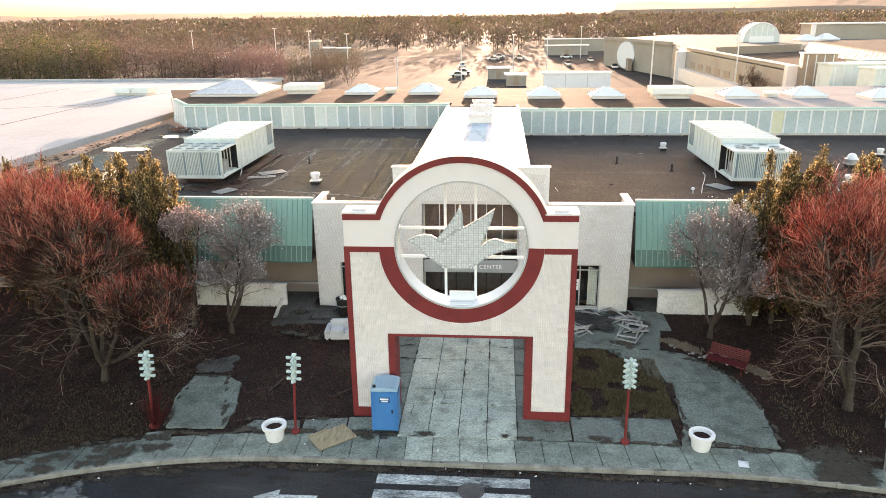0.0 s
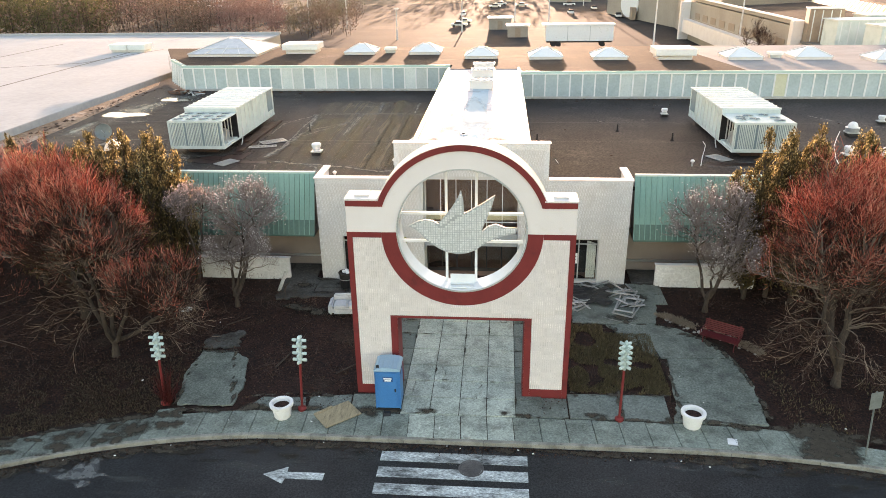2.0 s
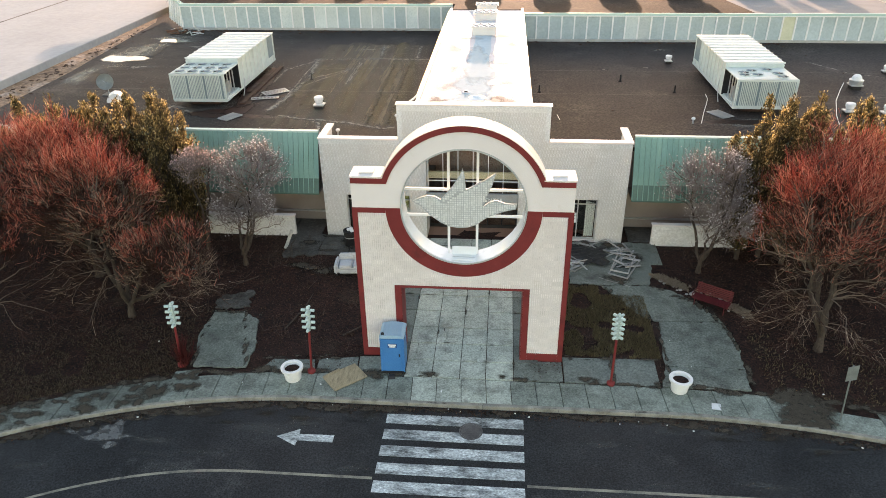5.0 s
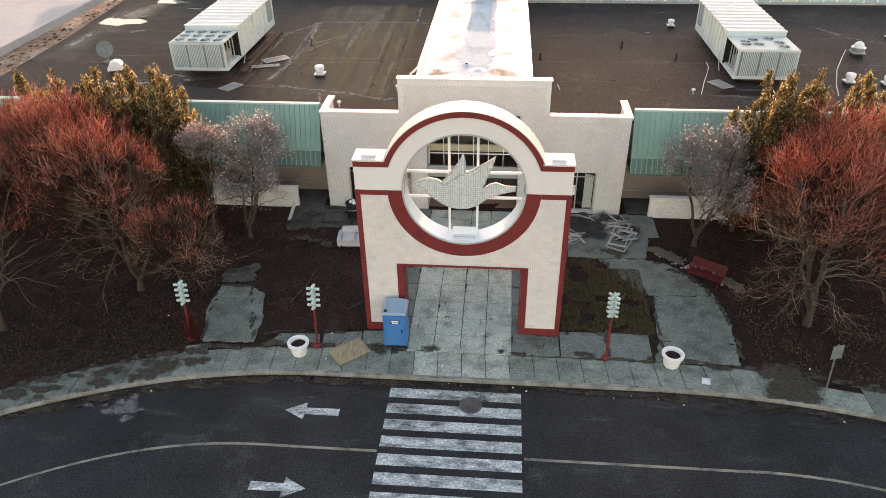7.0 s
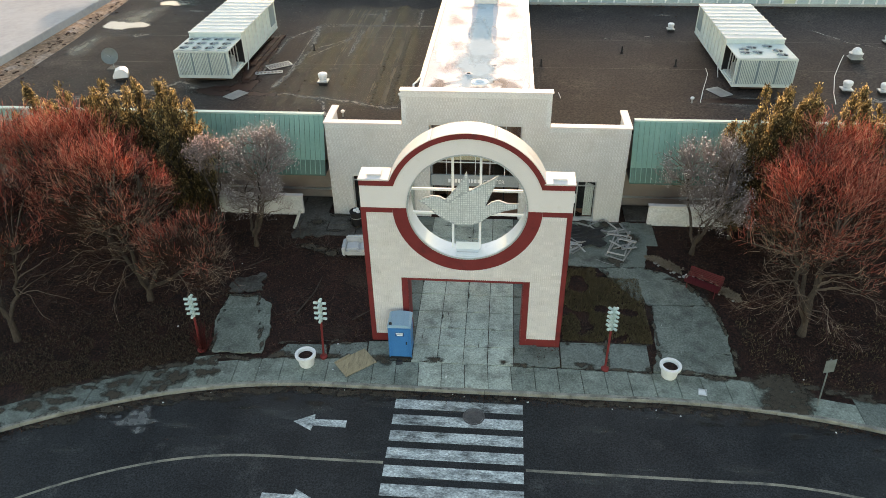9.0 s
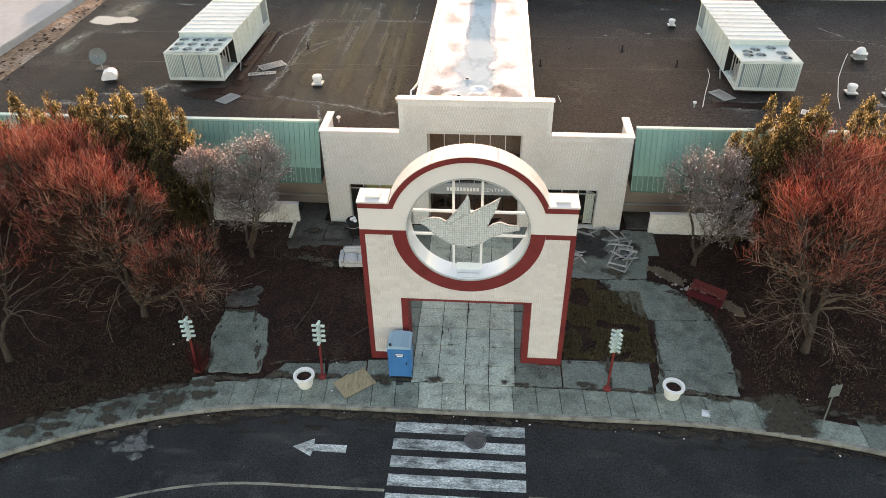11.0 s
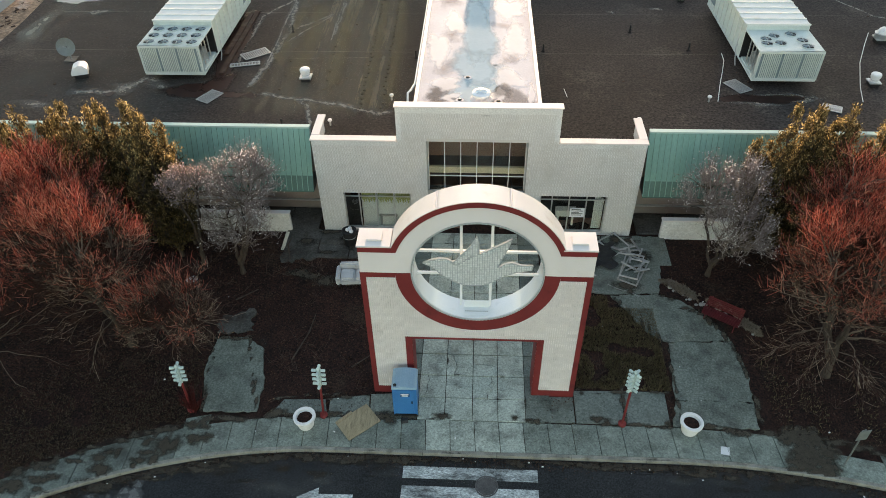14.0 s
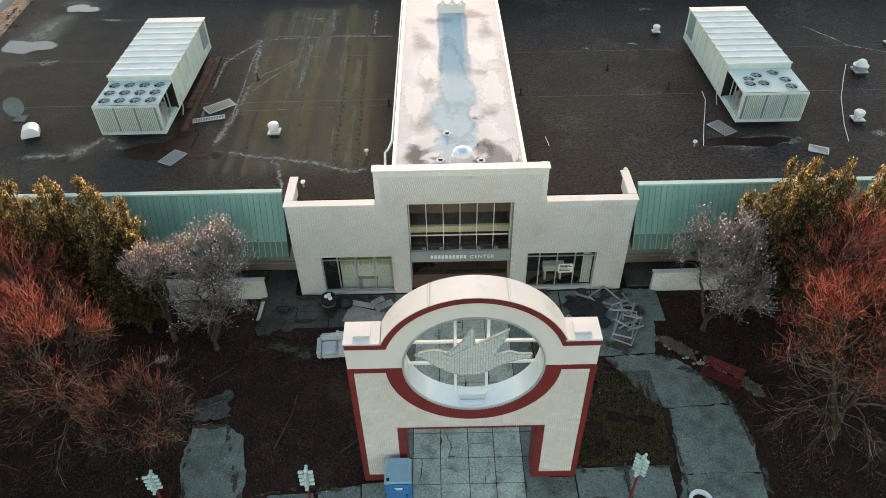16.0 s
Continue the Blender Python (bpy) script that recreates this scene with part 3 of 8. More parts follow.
edges = [-33.0]
while edges[-1] < 33:
    e = edges[-1]
    edges.append(e + (1.02 if -13.5 < e < 13.4 else 1.9))
for a, b in zip(edges, edges[1:]):
    j = 0.011
    wide = 1.62 + (0.5 if -13.4 < a < -11.3 else 0.0) + rng.uniform(-0.02, 0.02)
    lean = 0.08 if abs(a) < 14 else 0.0
    ka, kb = kerb_y(a + j), kerb_y(b - j)
    if 13.9 < a < 15.0:
        wide = 1.2
    mat = CONCRETE_DARK if (a < -12.5 or a > 14.5) else (PLAZA if -2.6 < a < 1.6 else CONCRETE)
    slab([(a + j, ka + 0.185), (b - j, kb + 0.185), (b - j - lean, kb + wide), (a + j - lean, ka + wide)], 0.028 + rng.uniform(-0.006, 0.008), pave, mat)

# square slabs that lead under the gate to the doors
plaza = thing("plaza", "square concrete slabs with wide dirty joints under the gate", "pavement", kind="structure")
xs, ys = [-3.45, -2.36, -1.2, -0.02, 1.07, 2.24, 3.3], [-1.42, -0.29, 0.9, 2.1, 3.42, 4.75, 6.0, 7.2, 8.4, 9.6, 10.5]
for i in range(len(xs) - 1):
    for k in range(len(ys) - 1):
        if (i in (0, 5)) and k < 1 and i == 0:
            continue
        j = 0.013
        top = ground_z((ys[k] + ys[k + 1]) / 2) + 0.035 + rng.uniform(-0.008, 0.008)
        x0, x1, y0, y1 = xs[i] + j, xs[i + 1] - j, ys[k] + j, ys[k + 1] - j
        c = 0.0
        if (i, k) in ((1, 1), (2, 1), (3, 1), (2, 2), (3, 2), (4, 1)):
            # a slab broken in two along a ragged line
            upright = (i + k) % 2 == 0
            line = []
            for q in range(6):
                f = q / 5
                w = 0.3 + 0.4 * ((i * 7 + k * 3) % 5) / 4 + rng.uniform(-0.12, 0.12)
                line.append((x0 + (x1 - x0) * w, y0 + (y1 - y0) * f) if upright else (x0 + (x1 - x0) * f, y0 + (y1 - y0) * w))
            g = 0.012
            if upright:
                slab([(x0, y0)] + [(px - g, py) for px, py in line] + [(x0, y1)], top, plaza, PLAZA)
                slab([(x1, y1)] + [(px + g, py) for px, py in line[::-1]] + [(x1, y0)], top - 0.008, plaza, PLAZA)
            else:
                slab([(x0, y0), (x1, y0)] + [(px, py - g) for px, py in line[::-1]], top, plaza, PLAZA)
                slab([(x1, y1), (x0, y1)] + [(px, py + g) for px, py in line], top - 0.008, plaza, PLAZA)
        else:
            slab([(x0 + c * rng.random(), y0), (x1 - c * rng.random(), y0), (x1, y1), (x0, y1)], top, plaza, CONCRETE_DARK if i in (0, 5) else PLAZA)
for side in (-1, 1):
    for k in range(4):
        for i in range(4):
            x0 = 3.34 + i * 1.7
            y0 = 6.1 + k * 1.1
            if k < 2 and i > 0 or x0 > 9:
                continue
            q = [(side * (x0 + 0.02), y0 + 0.02), (side * (x0 + 1.67), y0 + 0.02), (side * (x0 + 1.67), y0 + 1.08), (side * (x0 + 0.02), y0 + 1.08)]
            slab(q, ground_z(y0 + 0.5) + 0.03, plaza, DAMP_PATH if side < 0 else CONCRETE_DARK)
apron = [([(-8.6, -1.36), (-6.2, -1.36), (-6.4, -0.55), (-8.2, -0.62)], CONCRETE_DARK), ([(-6.15, -1.36), (-4.4, -1.36), (-4.5, -0.25), (-6.2, -0.5)], CONCRETE_DARK), ([(-4.36, -1.36), (-2.4, -1.36), (-2.4, -0.05), (-4.45, -0.2)], CONCRETE),
         ([(2.28, -1.36), (4.3, -1.36), (4.3, -0.06), (2.28, -0.06)], CONCRETE_DARK), ([(4.36, -1.36), (6.4, -1.36), (6.4, 0.36), (4.36, 0.3)], CONCRETE_DARK), ([(6.44, -1.36), (8.25, -1.36), (8.3, 0.36), (6.44, 0.36)], CONCRETE_DARK)]
for q, mt in apron:
    slab(q, 0.035, plaza, mt)

for x0, x1 in ((-15.0, -12.6), (-12.55, -10.4), (-10.35, -8.7), (8.7, 10.6), (10.65, 12.9), (12.95, 15.0)):
    slab([(x0, 10.75), (x1, 10.75), (x1, 12.48), (x0, 12.48)], 0.27, plaza, DAMP_PATH)
paths = thing("garden_path", "winding cracked concrete path through the dark beds", "path", kind="structure")
for q, mt in (([(8.35, -1.38), (11.9, -1.38), (12.0, -0.1), (8.7, -0.1)], CONCRETE), ([(8.72, -0.05), (12.0, -0.05), (12.15, 1.6), (11.9, 3.3), (9.0, 3.1), (8.8, 1.2)], CONCRETE), ([(8.98, 3.18), (11.85, 3.36), (11.1, 4.7), (10.2, 5.7), (9.0, 6.2), (6.7, 6.05), (8.3, 3.5)], CONCRETE),
              ([(6.8, 6.15), (9.1, 6.28), (9.5, 7.9), (9.6, 9.2), (9.9, 10.5), (8.4, 10.5), (8.4, 8.3), (5.1, 8.25), (5.1, 6.2)], CONCRETE_DARK),
              ([(-11.55, -1.38), (-9.25, -1.3), (-9.3, 0.3), (-9.72, 2.1), (-10.6, 2.75), (-12.1, 2.76), (-12.15, 0.9)], CONCRETE), ([(-12.2, 3.0), (-10.5, 3.2), (-10.8, 4.6), (-12.2, 4.1)], DAMP_PATH),
              ([(-10.2, 7.9), (-8.5, 8.2), (-8.45, 10.5), (-10.3, 11.6), (-10.35, 9.5)], DAMP_PATH)):
    cy = sum(p[1] for p in q) / len(q)
    slab(jagged(q, 0.2, 0.15 if mt is DAMP_PATH else 0.06, random.Random(len(q) + int(cy * 7))), ground_z(cy) + 0.055, paths, CONCRETE_PATH if mt is CONCRETE else mt, slope=True)

# road markings
marks = thing("crosswalk", "worn white zebra crossing stripes on the road", "road marking", kind="structure")
for k in range(9):
    y1 = -3.53 - 0.858 * k
    part("stripe", Geo().box(-2.74, 2.62, y1 - 0.53, y1, -0.149, -0.145), ROAD_PAINT, marks)


def road_arrow(x0, x1, yc, label):
    """A straight arrow from its tail x0 to its tip x1."""
    s = 1 if x1 > x0 else -1
    n = x1 - 0.85 * s
    pts = [(x0, yc - 0.19), (n, yc - 0.17), (n + 0.03 * s, yc - 0.44), (x1, yc), (n + 0.03 * s, yc + 0.44), (n, yc + 0.17), (x0, yc + 0.19)]
    tagged(part("road_arrow", Geo().prism(pts, -0.149, -0.145), ROAD_PAINT), label, "road marking", "road arrows")


road_arrow(-4.6, -6.8, -5.05, "worn white arrow painted on the asphalt road")
road_arrow(-7.1, -5.05, -8.72, "worn white arrow painted on the far lane")
cl, cr = Geo(), Geo()


def centre_y(x):
    if x < -7.5:
        u = min(-x - 7.5, 12)
        return -6.86 - 0.034 * u * u - max(0, -x - 19.5) * 0.8
    if x > 11:
        u = min(x - 11, 12)
        return -6.84 - 0.027 * u * u - max(0, x - 23) * 0.6
    return -6.86


for g, a, b in ((cl, -34.0, -2.8), (cr, 2.7, 34.0)):
    n = 40
    for i in range(n):
        u, w = a + (b - a) * i / n, a + (b - a) * (i + 1) / n
        g.add([(u, centre_y(u) - 0.06, -0.146), (w, centre_y(w) - 0.06, -0.146), (w, centre_y(w) + 0.06, -0.146), (u, centre_y(u) + 0.06, -0.146)], [(0, 1, 2, 3)])
for g in (cl, cr):
    tagged(part("centre_line", g, LINE_PAINT), "faded thin centre line curving along the road", "road marking", "centre lines", "structure")
IRON = material("dark_iron", (0.065, 0.065, 0.064), (0.15, 0.145, 0.14), 0.6, 0.4, scale=3, grain=25, bump=0.2)
man = thing("manhole_cover", "round rusted iron manhole cover set in the crosswalk", "manhole cover", pose(0.6, -4.3, -0.15))
part("frame", Geo().turned([(0.46, 0.0), (0.46, 0.012), (0.4, 0.014), (0.4, 0.0)], 28, cap=False), IRON, man)
cover = Geo().turned([(0.39, 0.0), (0.39, 0.008)], 28)
for i in range(-3, 4):
    w = math.sqrt(0.34 ** 2 - (i * 0.1) ** 2)
    cover.box(-w, w, i * 0.1 - 0.02, i * 0.1 + 0.02, 0.008, 0.013)
part("lid", cover, IRON, man)
# cracks sealed in the asphalt
cr = Geo()
for k in range(14):
    px, py, d = rng.uniform(-16, 16), rng.uniform(-11, -4), rng.uniform(0, 6.28)
    pts = []
    for i in range(14):
        pts.append((px, py))
        d += rng.uniform(-0.5, 0.5)
        px, py = px + 0.22 * math.cos(d), py + 0.22 * math.sin(d)
        if py > kerb_y(px) - 0.3:
            break
    for (ax, ay), (bx, by) in zip(pts, pts[1:]):
        nx, ny = (by - ay) * 0.05, -(bx - ax) * 0.05
        cr.add([(ax - nx, ay - ny, -0.1475), (bx - nx, by - ny, -0.1475), (bx + nx, by + ny, -0.1475), (ax + nx, ay + ny, -0.1475)], [(0, 1, 2, 3)])
tagged(part("road_cracks", cr, BLACK), "dark thin cracks wandering over the asphalt", "crack", kind="stuff")

# soil and moss washed over the edges of the slabs
DIRT = film_material("dirt_film", (0.032, 0.027, 0.02), (0.085, 0.072, 0.054), 0.95, grain=20, scale=5.0, wob=1.1, cut=0.3, gain=2.2)
drift = Sheet()
rng = random.Random(19)


def drift_spot(cx, cy, rx, ry, z):
    drift.spot(cx, cy, rx * 1.9, ry * 2.2)


for i in range(60):
    x = rng.uniform(-16, 16)
    y = kerb_y(x) + 1.64 + rng.gauss(0, 0.05)
    if -2.6 < x < 2.4 and rng.random() < 0.8:
        continue
    drift_spot(x, y, rng.uniform(0.05, 0.22), rng.uniform(0.02, 0.05), 0.046 + rng.uniform(0, 0.003))
for a, b in (((12.0, -1.2), (12.1, 1.6)), ((12.1, 1.6), (11.8, 3.4)), ((11.8, 3.4), (11.0, 4.8)), ((11.0, 4.8), (9.1, 6.2)), ((8.75, -1.2), (8.85, 2.9)), ((8.85, 2.9), (6.7, 6.0)), 
             ((-11.6, -1.3), (-12.15, 2.6)), ((-12.1, 2.7), (-10.6, 2.7)), ((-10.5, 2.6), (-9.3, -1.2)), ((4.4, 0.3), (8.3, 0.3)), ((6.4, -1.3), (6.45, 0.3)), ((-8.5, -0.6), (-4.5, -0.3))):
    for i in range(10):
        f = rng.random()
        x, y = a[0] + (b[0] - a[0]) * f + rng.gauss(0, 0.05), a[1] + (b[1] - a[1]) * f + rng.gauss(0, 0.08)
        along = abs(b[1] - a[1]) > abs(b[0] - a[0])
        u, w = rng.uniform(0.03, 0.1), rng.uniform(0.1, 0.35)
        drift_spot(x, y, u if along else w, w if along else u, ground_z(y) + 0.062 + rng.uniform(0, 0.004))
for i in range(36):
    x, y = rng.choice(xs) + rng.gauss(0, 0.02), rng.uniform(-1.3, 10)
    if rng.random() < 0.5:
        x, y = rng.uniform(-3.3, 3.2), rng.choice(ys) + rng.gauss(0, 0.02)
        drift_spot(x, y, rng.uniform(0.08, 0.3), rng.uniform(0.012, 0.05), ground_z(y) + 0.05)
    else:
        drift_spot(x, y, rng.uniform(0.012, 0.05), rng.uniform(0.08, 0.3), ground_z(y) + 0.05)
for i in range(40):
    s, x, y = rng.choice((-1, 1)), rng.uniform(3.4, 9.2), rng.uniform(6.2, 10.4)
    drift_spot(s * x, y, rng.uniform(0.15, 0.7), rng.uniform(0.1, 0.4), ground_z(y) + 0.052 + rng.uniform(0, 0.004))
for i in range(90):
    x = rng.uniform(-18, 18)
    if -2.6 < x < 2.4 and rng.random() < 0.6:
        continue
    drift_spot(x, kerb_y(x) + 1.7 + rng.gauss(0, 0.1), rng.uniform(0.15, 0.5), rng.uniform(0.05, 0.16), 0.05 + rng.uniform(0, 0.004))
for i in range(170):
    x = rng.uniform(-18, 16)
    if -2.5 < x < 2.5 and rng.random() < 0.6:
        continue
    drift_spot(x, kerb_y(x) - 0.08 - abs(rng.gauss(0.05, 0.14)), rng.uniform(0.15, 0.7), rng.uniform(0.05, 0.14), -0.143)
for i in range(46):
    drift_spot(13.5 + rng.gauss(0, 0.45), kerb_y(13.5) + rng.uniform(0.0, 2.2), rng.uniform(0.2, 0.5), rng.uniform(0.15, 0.4), 0.056)
for i in range(50):
    x = rng.uniform(-20, -11)
    drift_spot(x, kerb_y(x) + rng.uniform(0.2, 2.0), rng.uniform(0.1, 0.5), rng.uniform(0.06, 0.25), 0.058)
tagged(part("dirt_drifts", drift.mesh("dirt_drifts", DIRT, lambda x, y: film_height(x, y) + 0.004)), "dark soil and moss crept over the slab edges", "dirt", kind="stuff")
CEMENT = film_material("cement_splash", (0.13, 0.135, 0.13), (0.24, 0.245, 0.235), 0.9, grain=20, scale=6.0, wob=1.4, cut=0.3, share=0.7)
sp = Sheet()
for i in range(22):
    a, r = rng.uniform(0, 6.28), abs(rng.gauss(0, 0.55))
    sp.spot(-13.4 + r * math.cos(a) * 1.3, -5.6 + r * math.sin(a) * 0.7, rng.uniform(0.15, 0.6), rng.uniform(0.1, 0.4))
tagged(part("cement_splash", sp.mesh("cement_splash", CEMENT, lambda x, y: -0.1424)), "pale dried cement splash on the asphalt", "stain", kind="stuff")

# grime over the slabs, dust and worn tracks on the road
GRIME = film_material("slab_grime", (0.035, 0.035, 0.03), (0.085, 0.085, 0.072), 0.9, grain=18, scale=1.8, wob=1.8, cut=0.35, gain=0.9, share=0.4)
gr = Sheet()
rng = random.Random(53)
for i in range(70):
    x = rng.uniform(-15, 15)
    gr.spot(x, kerb_y(x) + rng.uniform(0.3, 1.6), rng.uniform(0.4, 1.3), rng.uniform(0.25, 0.7))
for i in range(60):
    x, y = rng.uniform(-3.3, 3.2), rng.uniform(-1.3, 9.5)
    gr.spot(x, y, rng.uniform(0.3, 1.0), rng.uniform(0.2, 0.8))
for i in range(46):
    x, y = rng.uniform(8.9, 11.8), rng.uniform(-1.2, 5.0)
    gr.spot(x, y, rng.uniform(0.3, 0.9), rng.uniform(0.3, 0.9))
for i in range(20):
    x, y = rng.uniform(-11.9, -9.5), rng.uniform(-1.2, 2.6)
    gr.spot(x, y, rng.uniform(0.3, 0.8), rng.uniform(0.3, 0.8))
for i in range(60):
    x = -9.0 - 13.0 * rng.random() ** 0.7
    gr.spot(x, kerb_y(x) + rng.uniform(0.2, 1.7), rng.uniform(0.5, 1.4), rng.uniform(0.25, 0.6))
tagged(part("slab_grime", gr.mesh("slab_grime", GRIME, film_height, 0.12)), "grey-black grime stains spread over the concrete slabs", "stain", kind="stuff")
DUST = film_material("road_dust", (0.075, 0.078, 0.073), (0.14, 0.145, 0.135), 0.95, grain=20, scale=1.2, wob=1.5, cut=0.4, gain=1.2, share=0.5, streak=(0.35, 1, 1))
du = Sheet()
for i in range(60):
    x = rng.uniform(-24, 22)
    du.spot(x, kerb_y(x) - rng.uniform(0.5, 8.0), rng.uniform(0.8, 3.0), rng.uniform(0.15, 0.5), turn=rng.uniform(-6, 6))
MUD = film_material("gutter_mud", (0.022, 0.017, 0.012), (0.06, 0.046, 0.032), 0.95, grain=22, scale=2.2, wob=1.8, cut=0.35, gain=1.2, share=0.7)
mu = Sheet()
for i in range(80):
    x = -23.0 + 20.0 * rng.random() ** 1.3 if i % 4 else rng.uniform(6, 18)
    mu.spot(x, kerb_y(x) - 0.1 - abs(rng.gauss(0.15, 0.35)), rng.uniform(0.4, 1.3), rng.uniform(0.1, 0.3), turn=rng.uniform(-8, 8))
tagged(part("gutter_mud", mu.mesh("gutter_mud", MUD, lambda x, y: -0.1418, 0.12)), "brown mud and crumbled leaves washed along the road edge", "dirt", kind="stuff")
tagged(part("road_dust", du.mesh("road_dust", DUST, lambda x, y: -0.1432, 0.12)), "pale worn dusty streaks along the asphalt road", "stain", kind="stuff")


# ---- the gate ----
GX, CZ, HOLE, RING, ROUND = 0.06, 7.24, 2.43, 3.05, 3.345
gate = thing("gate", "tall cream and dark red entrance gate with a round opening", "gate")
outline = [(-4.3, 0.0), (-4.3, 8.45)] + arc(GX, CZ, ROUND, 158.8, 21.2, 48) + [(4.3, 8.45), (4.3, 0.0), (2.52, 0.0), (2.52, 3.58), (-2.52, 3.58), (-2.52, 0.0)]
part("body", plate("body", [outline, arc(GX, CZ, HOLE, 0, 352.5, 47)], 0.96, STUCCO), None, gate)
a_in = 18.47
stripe = [(-4.3, 8.23), (-4.3, 8.452)] + arc(GX, CZ, ROUND + 0.002, 158.8, 21.2, 48) + [(4.3, 8.452), (4.3, 8.23)] + arc(GX, CZ, 3.125, a_in, 180 - a_in, 48)


def proud(name, loops, depth, mat, out, label=""):
    me = plate(name, loops, depth, mat)
    me.transform(Matrix.Translation((0, -out, 0)))
    return part(name, me, None, gate, label)


proud("top_stripe", [stripe], 0.045, RED, 0.04)
low = arc(GX, CZ, RING, 180.8, 359.2, 60) + arc(GX, CZ, HOLE + 0.02, 359.2, 180.8, 60)
proud("red_ring", [low], 0.045, RED, 0.035)
for s in (-1, 1):
    rect = lambda x0, x1, z0, z1: [[(s * x0, z0), (s * x1, z0), (s * x1, z1), (s * x0, z1)]]
    proud("band", rect(3.055 + s * GX, 4.3, 6.99, 7.2), 0.04, RED, 0.032)
    proud("edge_border", rect(4.1, 4.3, 0.0, 6.986), 0.04, RED, 0.032)
    proud("base_band", rect(2.79, 4.096, 0.0, 0.42), 0.04, RED, 0.03)
    proud("opening_border", rect(2.52, 2.786, 0.0, 3.58), 0.04, RED, 0.034)
    part("reveal", Geo().box(s * 2.515, s * 2.5, -0.02, 0.96, 0.0, 3.57), RED, gate)
    part("side_panel", Geo().box(s * 4.302, s * 4.32, 0.0, 0.96, 0.0, 7.2), RED, gate)
    part("pedestal_cap", Geo().box(s * 3.09, s * 4.33, -0.05, 0.99, 8.456, 8.53), CAP_WHITE, gate, bevel=0.012)
    part("access_cover", Geo().box(s * 3.42, s * 4.0, 0.24, 0.74, 8.53, 8.6), CAP_WHITE, gate, bevel=0.015)
proud("lintel_border", [[(-2.786, 3.584), (2.786, 3.584), (2.786, 3.67), (-2.786, 3.67)]], 0.04, RED, 0.034)
part("lintel_soffit", Geo().box(-2.49, 2.49, -0.02, 0.96, 3.56, 3.576), RED, gate)
for a0, a1 in ((158.8, 116.0), (115.7, 71.0), (70.7, 21.2)):
    pts = arc(GX, CZ, ROUND + 0.035, a0, a1, 20) + arc(GX, CZ, ROUND + 0.004, a1, a0, 20)
    me = plate("cap_sheet", [pts], 1.04, CAP_WHITE)
    me.transform(Matrix.Translation((0, -0.045, 0)))
    part("cap_sheet", me, None, gate)
for a in (115.85, 70.85):
    pts = arc(GX, CZ, ROUND + 0.05, a - 0.5, a + 0.5, 2) + arc(GX, CZ, ROUND + 0.01, a + 0.5, a - 0.5, 2)
    me = plate("cap_seam", [pts], 1.04, CAP_WHITE)
    me.transform(Matrix.Translation((0, -0.048, 0)))
    part("cap_seam", me, None, gate)
lining = plate("tunnel_lining", [arc(GX, CZ, HOLE - 0.002, 0, 352.5, 47), arc(GX, CZ, HOLE - 0.03, 0, 352.5, 47)], 0.94, WHITE_METAL)
lining.polygons.foreach_set("use_smooth", [True] * len(lining.polygons))
lining.set_sharp_from_angle(angle=radians(35))
lining.transform(Matrix.Translation((0, 0.01, 0)))
part("tunnel_lining", lining, None, gate, "glossy white metal lining")
proud("trim_ring", [arc(GX, CZ, HOLE + 0.04, 0, 356, 89), arc(GX, CZ, HOLE - 0.015, 0, 356, 89)], 0.03, GALV, 0.05)
st = Geo()
for i in range(120):
    a = 2 * math.pi * i / 120
    cx, cz = GX + (HOLE + 0.02) * math.cos(a), CZ + (HOLE + 0.02) * math.sin(a)
    st.box(cx - 0.016, cx + 0.016, -0.068, -0.05, cz - 0.016, cz + 0.016)
tagged(part("trim_studs", st, UNIT, gate), "row of small pale studs", kind="stuff")

# bars and the tray in the round opening
grid = thing("window_grid", "white crossed bars set in the round gate opening", "window bars", pose(0, 0.62, 0))
for x in (-0.56, 0.58):
    h = math.sqrt((HOLE - 0.03) ** 2 - (x - GX) ** 2)
    part("upright_bar", Geo().box(x - 0.05, x + 0.05, 0, 0.12, CZ - h, CZ + h), BAR_WHITE, grid, bevel=0.008)
for z in (7.75, 6.62):
    h = math.sqrt((HOLE - 0.03) ** 2 - (z - CZ) ** 2)
    for a, b in ((GX - h, -0.615), (-0.505, 0.525), (0.635, GX + h)):
        part("cross_bar", Geo().box(a, b, 0.01, 0.11, z - 0.05, z + 0.05), BAR_WHITE, grid, bevel=0.008)
tray = thing("drip_tray", "pale metal tray lying at the foot of the round opening", "tray", pose(GX, 0.1, 4.86))
part("pan", Geo().box(-0.5, 0.52, 0.0, 0.5, 0.0, 0.05), WHITE_METAL, tray, bevel=0.02)
part("panel", Geo().box(-0.48, 0.5, 0.44, 0.46, 0.05, 0.42), WHITE_METAL, tray, "upright white metal panel")
part("crease", Geo().box(-0.45, 0.45, 0.2, 0.23, 0.05, 0.07), GALV, tray)

